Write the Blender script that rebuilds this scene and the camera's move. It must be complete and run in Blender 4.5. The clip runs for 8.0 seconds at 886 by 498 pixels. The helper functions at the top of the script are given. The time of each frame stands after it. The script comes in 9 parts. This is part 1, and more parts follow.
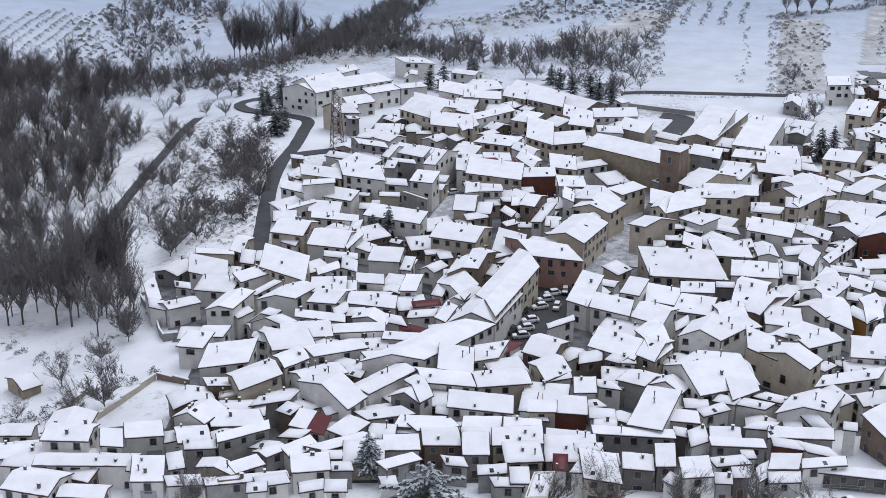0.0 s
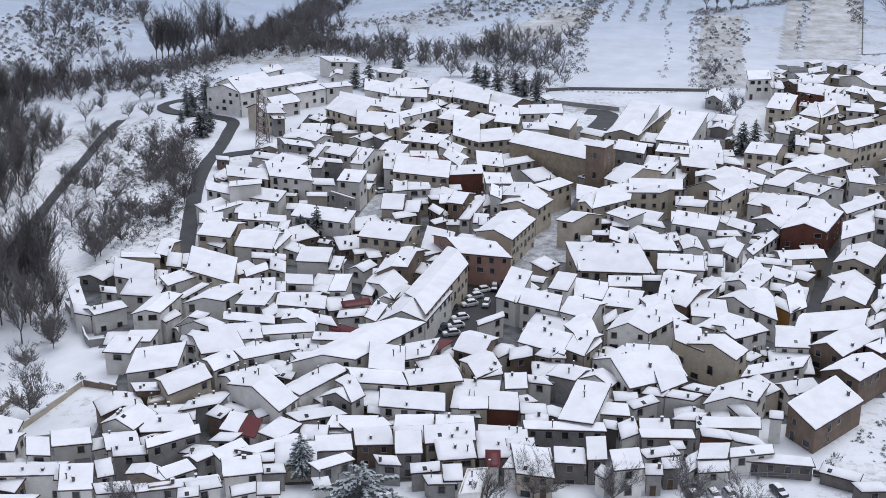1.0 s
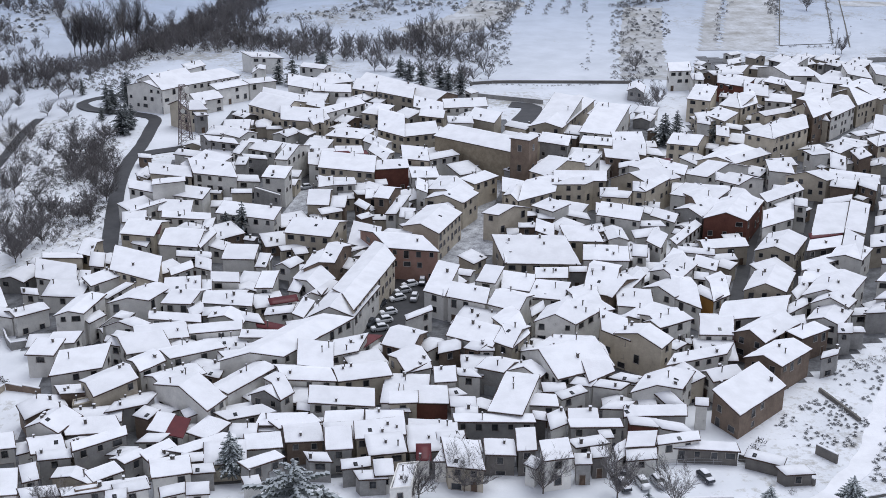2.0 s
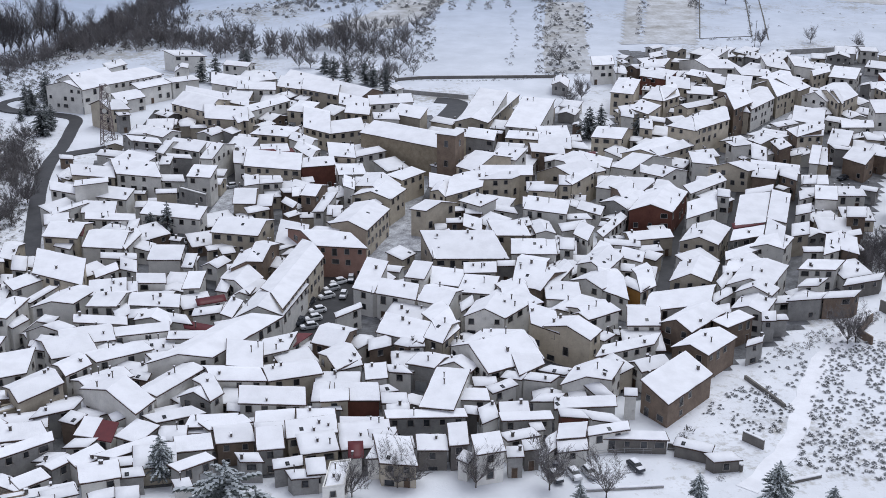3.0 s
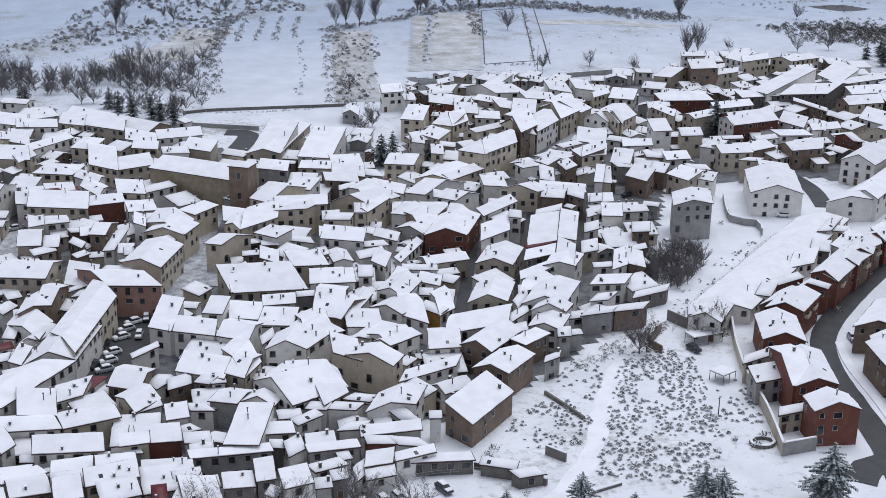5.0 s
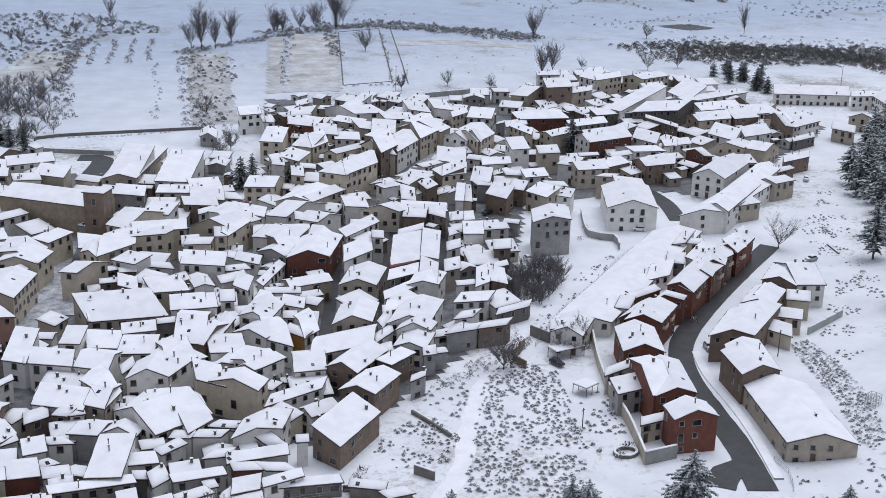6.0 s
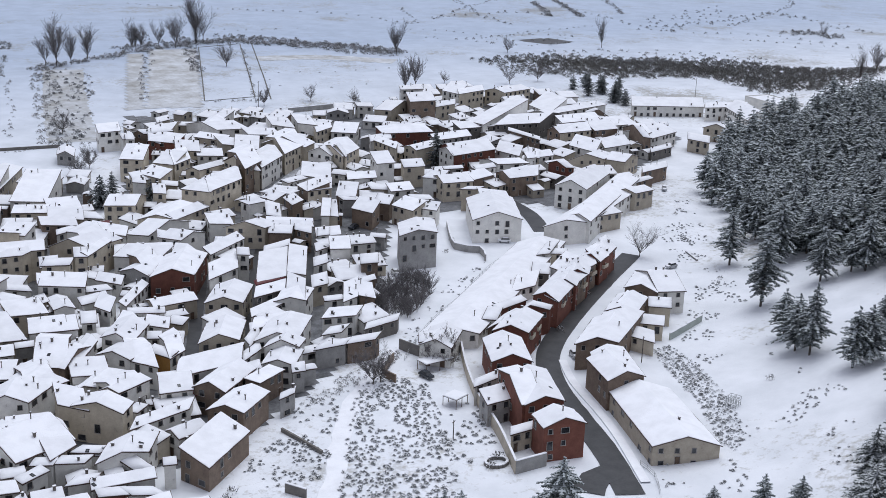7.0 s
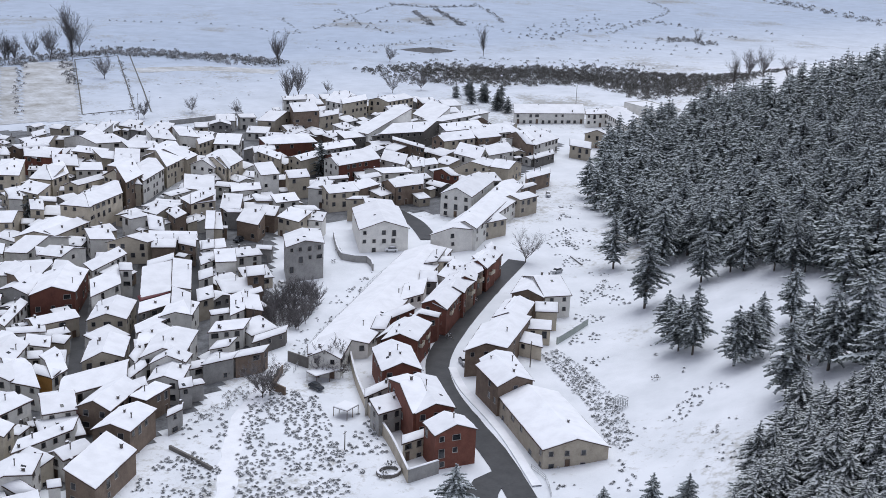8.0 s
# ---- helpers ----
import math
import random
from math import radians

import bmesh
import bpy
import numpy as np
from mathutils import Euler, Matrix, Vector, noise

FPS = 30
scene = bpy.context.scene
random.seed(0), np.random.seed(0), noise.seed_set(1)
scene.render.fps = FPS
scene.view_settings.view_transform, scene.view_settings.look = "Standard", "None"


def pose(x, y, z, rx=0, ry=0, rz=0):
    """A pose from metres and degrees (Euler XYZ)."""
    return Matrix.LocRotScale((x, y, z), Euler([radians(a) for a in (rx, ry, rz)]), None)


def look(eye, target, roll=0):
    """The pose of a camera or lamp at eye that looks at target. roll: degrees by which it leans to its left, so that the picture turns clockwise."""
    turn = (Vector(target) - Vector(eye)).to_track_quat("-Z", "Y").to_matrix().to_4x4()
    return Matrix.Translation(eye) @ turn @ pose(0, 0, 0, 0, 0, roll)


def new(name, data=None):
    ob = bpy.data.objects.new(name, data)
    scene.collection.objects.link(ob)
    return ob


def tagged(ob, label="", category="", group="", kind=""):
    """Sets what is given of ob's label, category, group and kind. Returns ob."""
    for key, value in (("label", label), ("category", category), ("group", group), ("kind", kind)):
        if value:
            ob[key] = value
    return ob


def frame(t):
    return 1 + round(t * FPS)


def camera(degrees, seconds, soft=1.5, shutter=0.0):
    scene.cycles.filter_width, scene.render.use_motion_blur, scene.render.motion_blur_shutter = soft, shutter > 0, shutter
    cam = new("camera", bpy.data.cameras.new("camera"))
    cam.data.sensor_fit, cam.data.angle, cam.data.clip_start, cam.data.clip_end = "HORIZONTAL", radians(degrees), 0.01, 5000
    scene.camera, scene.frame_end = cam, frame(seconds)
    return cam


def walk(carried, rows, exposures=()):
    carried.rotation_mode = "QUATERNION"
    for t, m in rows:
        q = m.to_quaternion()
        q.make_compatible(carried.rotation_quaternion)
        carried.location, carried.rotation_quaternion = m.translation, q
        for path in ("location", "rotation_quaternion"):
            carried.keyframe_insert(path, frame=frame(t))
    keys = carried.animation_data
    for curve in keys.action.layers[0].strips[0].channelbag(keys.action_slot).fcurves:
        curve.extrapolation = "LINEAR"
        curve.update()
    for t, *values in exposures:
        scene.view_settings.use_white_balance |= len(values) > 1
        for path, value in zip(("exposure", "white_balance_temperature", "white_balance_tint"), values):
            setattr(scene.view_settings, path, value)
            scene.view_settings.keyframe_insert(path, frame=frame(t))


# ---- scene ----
# The camera stands on a look-out hill and pans over the village.
cam = camera(38.88, 8.0, soft=0.7)
EYE = 118.0
PAN = [
    (0, 0.000, -20.000, -0.000),
    (0.5, -1.665, -19.993, -0.000),
    (1, -3.433, -20.067, -0.070),
    (1.5, -5.204, -20.181, -0.179),
    (3, -10.354, -20.474, -0.379),
    (3.5, -12.277, -20.355, -0.399),
    (4, -14.485, -20.041, -0.482),
    (5.5, -23.089, -18.525, -1.157),
    (6, -26.351, -18.017, -1.467),
    (6.5, -29.536, -17.564, -1.778),
    (7, -32.513, -17.177, -2.106),
    (7.5, -35.295, -16.853, -2.198),
    (8, -37.834, -16.552, -2.310),
]
walk(cam, [(t, pose(0, 0, EYE, 90 + pitch, roll, yaw)) for t, yaw, pitch, roll in PAN], [(0.0, -0.08), (4.0, -0.15), (5.5, -0.16), (8.0, -0.07)])

# ---- light: a low overcast winter sky ----
world = bpy.data.worlds.new("winter_sky")
scene.world = world
world.use_nodes = True
wn = world.node_tree.nodes
sky = wn.new("ShaderNodeTexSky")
sky.sky_type = "NISHITA"
sky.sun_disc = False
sky.sun_elevation, sky.sun_rotation = radians(72), radians(56)
sky.dust_density, sky.ozone_density = 3.0, 1.0
soften = wn.new("ShaderNodeMixRGB")
soften.inputs[0].default_value = 0.8
soften.inputs[2].default_value = (5.05, 5.3, 6.35, 1)
world.node_tree.links.new(sky.outputs[0], soften.inputs[1])
world.node_tree.links.new(soften.outputs[0], wn["Background"].inputs[0])
wn["Background"].inputs[1].default_value = 0.104

sun = new("sun", bpy.data.lights.new("sun", "SUN"))
sun.data.energy, sun.data.angle, sun.data.color = 1.75, radians(50), (0.885, 0.94, 1.0)
sun.matrix_world = look((60, 40, 220), (0, 0, 0))


def smooth(a, b, v):
    v = min(1.0, max(0.0, (v - a) / (b - a)))
    return v * v * (3 - 2 * v)


def ground(x, y):
    """Height of the land."""
    r = math.hypot(x, y)
    z = 0.0
    # wooded hill beside the town
    u = 0.678 * (x - 165) - 0.735 * (y - 160)
    if u > -12:
        z += min(95.0, 0.0058 * (u + 12) ** 2 if u < 20 else 5.94 + 0.4 * (u - 20)) * (1 - smooth(560, 900, r))
    # stream valley
    c = -114 - 0.04 * (y - 340) + 0.55 * max(0.0, y - 530)
    z -= 7.0 * math.exp(-((x - c) / 38.0) ** 2) * (1 - smooth(700, 900, y))
    # hills beyond the stream and the wide plain behind the town
    if x < c - 30:
        z += 0.08 * (c - 30 - x) * smooth(350, 600, y) * (1 - smooth(620, 800, y))
    z += 0.035 * max(0.0, r - 1500) * smooth(1500, 2600, r)
    z += 30 * smooth(800, 1500, y - x) * smooth(-100, 500, 300 - x) * 0.6
    # the village climbs a little away from the look-out
    z += 0.02 * min(350.0, max(0.0, r - 310)) * smooth(-130, -60, x)
    # gentle swell
    z += 0.5 * math.sin(x * 0.021 + 1) * math.sin(y * 0.017) * smooth(600, 900, r)
    # look-out hill under the eye
    hill = 116.2 - 0.72 * max(0.0, r - 3)
    return max(z, hill)

# ---- materials ----
def nodes_of(name, rough=0.8):
    m = bpy.data.materials.new(name)
    m.use_nodes = True
    nt = m.node_tree
    b = nt.nodes["Principled BSDF"]
    b.inputs["Roughness"].default_value = rough
    return m, nt, b


def noise_node(nt, scale, detail=4.0, rough=0.6):
    n = nt.nodes.new("ShaderNodeTexNoise")
    n.inputs["Scale"].default_value = scale
    n.inputs["Detail"].default_value = detail
    n.inputs["Roughness"].default_value = rough
    return n


def ramp_node(nt, fac, stops):
    r = nt.nodes.new("ShaderNodeValToRGB")
    while len(r.color_ramp.elements) < len(stops):
        r.color_ramp.elements.new(0.5)
    for e, (p, c) in zip(r.color_ramp.elements, stops):
        e.position, e.color = p, (*c, 1)
    nt.links.new(fac, r.inputs[0])
    return r


def bump_node(nt, b, height, strength, distance):
    n = nt.nodes.new("ShaderNodeBump")
    n.inputs["Strength"].default_value = strength
    n.inputs["Distance"].default_value = distance
    nt.links.new(height, n.inputs["Height"])
    nt.links.new(n.outputs[0], b.inputs["Normal"])


def world_pos(nt):
    return nt.nodes.new("ShaderNodeNewGeometry").outputs["Position"]


def rough_surface(name, dark, light, scale, rough=0.85, bump=0.3, dist=0.03, fine=6.0, wear=None):
    """Two scales of variation: broad patches and fine grain; shifts from object to object."""
    m, nt, b = nodes_of(name, rough)
    p = world_pos(nt)
    n1, n2 = noise_node(nt, scale, 5), noise_node(nt, scale * fine, 6)
    nt.links.new(p, n1.inputs[0]), nt.links.new(p, n2.inputs[0])
    mix = nt.nodes.new("ShaderNodeMath")
    mix.operation = "MULTIPLY_ADD"
    mix.inputs[1].default_value = 0.45
    nt.links.new(n2.outputs[0], mix.inputs[0]), nt.links.new(n1.outputs[0], mix.inputs[2])
    r = ramp_node(nt, mix.outputs[0], [(0.5, dark), (0.92, light)] if wear is None else [(0.48, wear), (0.56, dark), (0.92, light)])
    info = nt.nodes.new("ShaderNodeObjectInfo")
    hsv = nt.nodes.new("ShaderNodeHueSaturation")
    v = nt.nodes.new("ShaderNodeMapRange")
    v.inputs["To Min"].default_value, v.inputs["To Max"].default_value = 0.86, 1.1
    nt.links.new(info.outputs["Random"], v.inputs[0]), nt.links.new(v.outputs[0], hsv.inputs["Value"])
    nt.links.new(r.outputs[0], hsv.inputs["Color"]), nt.links.new(hsv.outputs[0], b.inputs["Base Color"])
    bump_node(nt, b, n2.outputs[0], bump, dist)
    return m


def snow_material(name, tint=(0.9, 0.905, 0.945), specks=0.0, scale=0.25):
    m, nt, b = nodes_of(name, 0.75)
    p = world_pos(nt)
    n1, n2 = noise_node(nt, scale, 5), noise_node(nt, scale * 12, 4)
    nt.links.new(p, n1.inputs[0]), nt.links.new(p, n2.inputs[0])
    lo = tuple(c * 0.9 for c in tint)
    r = ramp_node(nt, n1.outputs[0], [(0.35, lo), (0.6, tint)])
    # thicker and thinner snow from roof to roof
    info, v, hsv = nt.nodes.new("ShaderNodeObjectInfo"), nt.nodes.new("ShaderNodeMapRange"), nt.nodes.new("ShaderNodeHueSaturation")
    v.inputs["To Min"].default_value, v.inputs["To Max"].default_value = 0.93, 1.04
    nt.links.new(info.outputs["Random"], v.inputs[0]), nt.links.new(v.outputs[0], hsv.inputs["Value"])
    nt.links.new(r.outputs[0], hsv.inputs["Color"]), nt.links.new(hsv.outputs[0], b.inputs["Base Color"])
    bump_node(nt, b, n2.outputs[0], 0.6, 0.08)
    return m


SNOW = snow_material("snow")
MAT = {
    "white": rough_surface("white_render", (0.670, 0.655, 0.622), (0.820, 0.800, 0.755), 0.5, wear=(0.520, 0.498, 0.455)),
    "cream": rough_surface("cream_render", (0.506, 0.445, 0.354), (0.644, 0.578, 0.472), 0.5, wear=(0.387, 0.337, 0.270)),
    "beige": rough_surface("beige_render", (0.375, 0.328, 0.264), (0.490, 0.435, 0.355), 0.5, wear=(0.290, 0.250, 0.200)),
    "grey": rough_surface("grey_cement", (0.262, 0.256, 0.250), (0.375, 0.366, 0.352), 0.5, wear=(0.195, 0.188, 0.180)),
    "dark": rough_surface("dark_wall", (0.115, 0.108, 0.102), (0.190, 0.176, 0.162), 0.5),
    "brown": rough_surface("brown_brick", (0.172, 0.125, 0.095), (0.258, 0.195, 0.150), 0.5, wear=(0.130, 0.098, 0.082)),
    "red": rough_surface("red_brick", (0.132, 0.046, 0.032), (0.196, 0.074, 0.050), 0.5, wear=(0.098, 0.038, 0.028)),
    "pink": rough_surface("pink_render", (0.302, 0.180, 0.144), (0.396, 0.245, 0.202), 0.5, wear=(0.245, 0.151, 0.122)),
    "stone": rough_surface("stone_wall", (0.247, 0.203, 0.143), (0.375, 0.315, 0.232), 0.7, bump=0.6, dist=0.08, wear=(0.165, 0.135, 0.098)),
    "ochre": rough_surface("ochre_panel", (0.375, 0.188, 0.045), (0.465, 0.247, 0.075), 0.5),
    "green": rough_surface("pale_green_render", (0.288, 0.320, 0.296), (0.384, 0.416, 0.384), 0.5),
    "tile": rough_surface("roof_tile", (0.043, 0.027, 0.022), (0.086, 0.051, 0.041), 1.2, bump=0.5),
    "redtile": rough_surface("red_sheet_roof", (0.095, 0.008, 0.014), (0.15, 0.018, 0.022), 0.8, rough=0.5),
    "chimney": rough_surface("chimney_render", (0.090, 0.078, 0.073), (0.179, 0.157, 0.140), 1.5),
    "asphalt": rough_surface("wet_asphalt", (0.026, 0.027, 0.03), (0.06, 0.06, 0.064), 0.3, rough=0.5, bump=0.2),
    "bark": rough_surface("bark", (0.056, 0.046, 0.041), (0.135, 0.114, 0.1), 2.0),
    "twig": rough_surface("twigs", (0.098, 0.092, 0.095), (0.225, 0.212, 0.214), 1.0),
    "needle": rough_surface("pine_needles", (0.085, 0.102, 0.099), (0.205, 0.226, 0.213), 0.8, rough=0.9),
    "dark_needle": rough_surface("dark_conifer_needles", (0.028, 0.038, 0.036), (0.085, 0.1, 0.092), 0.8, rough=0.9),
    "dusting": rough_surface("dusted_conifer_needles", (0.11, 0.125, 0.128), (0.3, 0.32, 0.335), 0.9, rough=0.9),
    "frost": rough_surface("frosted_needles", (0.280, 0.310, 0.320), (0.560, 0.595, 0.625), 0.9, rough=0.9),
    "heavy_frost": rough_surface("snow_on_needles", (0.380, 0.405, 0.415), (0.760, 0.785, 0.810), 0.9, rough=0.9),
    "scrub": rough_surface("scrub", (0.062, 0.060, 0.055), (0.175, 0.165, 0.148), 0.9),
    "tussock": rough_surface("dry_tussock", (0.25, 0.255, 0.26), (0.56, 0.565, 0.57), 1.3, rough=0.9),
    "metal": rough_surface("galvanised_metal", (0.3, 0.31, 0.32), (0.42, 0.43, 0.44), 2.0, rough=0.4),
    "frame": rough_surface("window_frame", (0.16, 0.14, 0.12), (0.42, 0.39, 0.37), 1.0, rough=0.5),
    "wood": rough_surface("dark_wood", (0.07, 0.045, 0.03), (0.14, 0.09, 0.06), 1.0, rough=0.6),
    "steel": rough_surface("painted_mast", (0.13, 0.075, 0.07), (0.24, 0.205, 0.2), 1.0, rough=0.5),
}


def glass_material():
    m, nt, b = nodes_of("window_glass", 0.12)
    n = noise_node(nt, 0.4)
    nt.links.new(world_pos(nt), n.inputs[0])
    r = ramp_node(nt, n.outputs[0], [(0.4, (0.012, 0.014, 0.017)), (0.6, (0.05, 0.053, 0.06))])
    nt.links.new(r.outputs[0], b.inputs["Base Color"])
    return m


GLASS = glass_material()

# ---- building helpers ----
def mesh_of(name, verts, faces, mats, index=None, smooth_shade=False):
    me = bpy.data.meshes.new(name)
    me.from_pydata(verts, [], faces)
    for m in (mats if isinstance(mats, (list, tuple)) else [mats]):
        me.materials.append(m)
    if index is not None:
        me.polygons.foreach_set("material_index", index)
    if smooth_shade:
        me.polygons.foreach_set("use_smooth", [True] * len(me.polygons))
    me.update()
    return me


def child(name, me, parent, m=None, label=""):
    ob = new(name, me)
    ob.parent = parent
    if m is not None:
        ob.matrix_basis = m
    if label:
        tagged(ob, label)
    return ob


class Geo:
    """Collects boxes, tubes and sheets into one mesh."""

    def __init__(self):
        self.v, self.f, self.i = [], [], []

    def box(self, x0, y0, z0, x1, y1, z1, mat=0, m=None, taper=1.0):
        n = len(self.v)
        cx, cy = (x0 + x1) / 2, (y0 + y1) / 2
        for z, k in ((z0, 1.0), (z1, taper)):
            for x, y in ((x0, y0), (x1, y0), (x1, y1), (x0, y1)):
                p = Vector((cx + (x - cx) * k, cy + (y - cy) * k, z))
                self.v.append(m @ p if m is not None else p)
        for q in ((3, 2, 1, 0), (4, 5, 6, 7), (0, 1, 5, 4), (1, 2, 6, 5), (2, 3, 7, 6), (3, 0, 4, 7)):
            self.f.append([n + k for k in q])
            self.i.append(mat)

    def tube(self, a, b, ra, rb, sides=5, mat=0, cap=True):
        a, b = Vector(a), Vector(b)
        d = (b - a).normalized()
        u = d.orthogonal().normalized()
        w = d.cross(u)
        n = len(self.v)
        for p, r in ((a, ra), (b, rb)):
            for k in range(sides):
                t = 2 * math.pi * k / sides
                self.v.append(p + u * (r * math.cos(t)) + w * (r * math.sin(t)))
        for k in range(sides):
            j = (k + 1) % sides
            self.f.append([n + k, n + j, n + sides + j, n + sides + k])
            self.i.append(mat)
        if cap:
            self.f.append([n + sides + k for k in range(sides)])
            self.i.append(mat)

    def poly(self, pts, mat=0):
        n = len(self.v)
        self.v += [Vector(p) for p in pts]
        self.f.append(list(range(n, n + len(pts))))
        self.i.append(mat)

    def mesh(self, name, mats, smooth_shade=False):
        return mesh_of(name, [tuple(p) for p in self.v], self.f, mats, self.i, smooth_shade)


def framed(w, h, t, proud, sill, mat, name):
    """A frame that stands proud of the wall round a set-back pane or leaf, in one piece."""
    s = sill
    outer = [(-w / 2 - t - s, -t), (w / 2 + t + s, -t), (w / 2 + t, h + t), (-w / 2 - t, h + t)]
    inner = [(-w / 2, 0.0), (w / 2, 0.0), (w / 2, h), (-w / 2, h)]
    v = [(x, 0.02, z) for x, z in outer] + [(x, -proud - (s if z < 0 else 0), z) for x, z in outer] + [(x, -proud, z) for x, z in inner] + [(x, -0.012, z) for x, z in inner]
    f, k = [], []
    for a in range(4):
        c = (a + 1) % 4
        for lo, hi in ((0, 4), (4, 8), (8, 12)):
            f.append((lo + a, lo + c, hi + c, hi + a))
            k.append(0)
    f.append((12, 13, 14, 15))
    k.append(1)
    return mesh_of(name, v, f, [MAT["frame"], mat], k)


def window_mesh(w, h, name):
    return framed(w, h, 0.08, 0.07, 0.1, GLASS, name)


def door_mesh(w, h, name, mat):
    return framed(w, h, 0.1, 0.09, 0.0, mat, name)


def balcony_mesh():
    g = Geo()
    v = [(-1.5, 0.02, 0), (1.5, 0.02, 0), (1.5, -1.1, 0), (-1.5, -1.1, 0)]
    g.v = [Vector(p) for p in v] + [Vector((x, y, 1.0)) for x, y, z in v] + [Vector((x * 0.93, y * 0.9 + 0.0, 1.0)) for x, y, z in v] + [Vector((x * 0.93, y * 0.9, 0.15)) for x, y, z in v]
    for lo, hi in ((0, 4), (4, 8), (8, 12)):
        for a in range(4):
            c = (a + 1) % 4
            g.f.append([lo + a, lo + c, hi + c, hi + a])
            g.i.append(0)
    g.f += [[3, 2, 1, 0], [12, 13, 14, 15]]
    g.i += [0, 1]
    return g.mesh("balcony", [MAT["cream"], SNOW])


WINDOW = [window_mesh(1.1, 1.35, "window"), window_mesh(0.9, 1.1, "window"), window_mesh(1.15, 1.9, "window"), window_mesh(1.7, 1.2, "window")]
DOOR = door_mesh(1.05, 2.05, "door", MAT["wood"])
BALCONY = balcony_mesh()
GARAGE = door_mesh(2.6, 2.3, "garage_door", MAT["metal"])


def chimney_mesh(w, d, h):
    g = Geo()
    g.box(-w / 2, -d / 2, -1.2, w / 2, d / 2, h, 0)
    for sx in (-1, 1):
        for sy in (-1, 1):
            g.box(sx * w * 0.36 - 0.07, sy * d * 0.36 - 0.07, h, sx * w * 0.36 + 0.07, sy * d * 0.36 + 0.07, h + 0.22, 0)
    g.box(-w / 2 - 0.1, -d / 2 - 0.1, h + 0.22, w / 2 + 0.1, d / 2 + 0.1, h + 0.3, 0)
    g.box(-w / 2 - 0.08, -d / 2 - 0.08, h + 0.3, w / 2 + 0.08, d / 2 + 0.08, h + 0.38, 1, taper=0.75)
    return g.mesh("chimney", [MAT["chimney"], SNOW])


CHIMNEY = [chimney_mesh(*s) for s in ((0.4, 0.4, 0.6), (0.35, 0.6, 0.5), (0.5, 0.42, 0.8), (0.2, 0.2, 1.1), (0.3, 0.3, 0.45), (0.16, 0.16, 1.4))]


def skylight_mesh():
    g = Geo()
    g.box(-0.36, -0.5, -0.1, 0.36, 0.5, 0.06, 0)
    g.i[1] = 1
    return g.mesh("skylight", [MAT["dark"], GLASS])


SKYLIGHT = skylight_mesh()


def roof_height(kind, w, d, pitch):
    """Height above the eave as a function of place on the plan (origin in its middle)."""
    hw, hd = w / 2, d / 2
    if kind == "p":
        return lambda x, y: pitch * (hd - abs(y))
    if kind == "g":
        return lambda x, y: pitch * (hw - abs(x))
    if kind == "s":
        return lambda x, y: pitch * 0.75 * (y + hd)
    if kind == "b":
        return lambda x, y: pitch * 0.75 * (hd - y)
    if kind == "l":
        return lambda x, y: pitch * 0.75 * (hw - x)
    if kind == "r":
        return lambda x, y: pitch * 0.75 * (hw + x)
    if kind == "h":
        return lambda x, y: pitch * min(hw - abs(x), hd - abs(y))
    return lambda x, y: 0.0


def sheet(w, d, over, nx, ny, high, h, low, top, rng=None, soft=0.0):
    """A slab that follows a roof: verts and faces of its top, rim and underside."""
    xs = [-w / 2 - over + (w + 2 * over) * k / nx for k in range(nx + 1)]
    ys = [-d / 2 - over + (d + 2 * over) * k / ny for k in range(ny + 1)]
    v, f = [], []
    off = rng.uniform(0, 500) if rng else 0
    for z, up in ((top, True), (low, False)):
        for j, y in enumerate(ys):
            for i, x in enumerate(xs):
                edge = i in (0, nx) or j in (0, ny)
                px, py, add = x, y, 0.0
                if rng and up:
                    q = noise.noise(Vector((x * 0.45 + off, y * 0.45, 0)))
                    add = 0.04 * q - (soft if edge else 0)
                if rng and edge:
                    k = noise.noise(Vector((x * 0.7 + off, y * 0.7, 7)))
                    px -= math.copysign(0.2 * (k + 0.35) * (0.5 if not up else 1), x) if i in (0, nx) else 0
                    py -= math.copysign(0.2 * (k + 0.35) * (0.5 if not up else 1), y) if j in (0, ny) else 0
                v.append((px, py, h + high(x, y) + z + add))
    n = (nx + 1) * (ny + 1)
    for j in range(ny):
        for i in range(nx):
            a = j * (nx + 1) + i
            f.append((a, a + 1, a + nx + 2, a + nx + 1))
            f.append((n + a, n + a + nx + 1, n + a + nx + 2, n + a + 1))
    ring = [i for i in range(nx)] + [j * (nx + 1) + nx for j in range(ny)] + [ny * (nx + 1) + nx - i for i in range(nx)] + [(ny - j) * (nx + 1) for j in range(ny)]
    for a, b in zip(ring, ring[1:] + ring[:1]):
        f.append((a, n + a, n + b, b))
    return v, f


COLOUR_WORDS = {"white": "white-rendered", "cream": "cream-rendered", "beige": "beige-rendered", "grey": "grey cement", "dark": "dark grey", "brown": "brown brick",
                "red": "red brick", "pink": "pink-rendered", "stone": "stone-walled", "ochre": "ochre-fronted", "green": "pale green"}
ROOF_WORDS = {"p": "gabled roof", "g": "gable end and pitched roof", "s": "sloping lean-to roof", "b": "sloping roof", "l": "sloping roof", "r": "sloping roof", "h": "hipped roof", "f": "flat roof"}


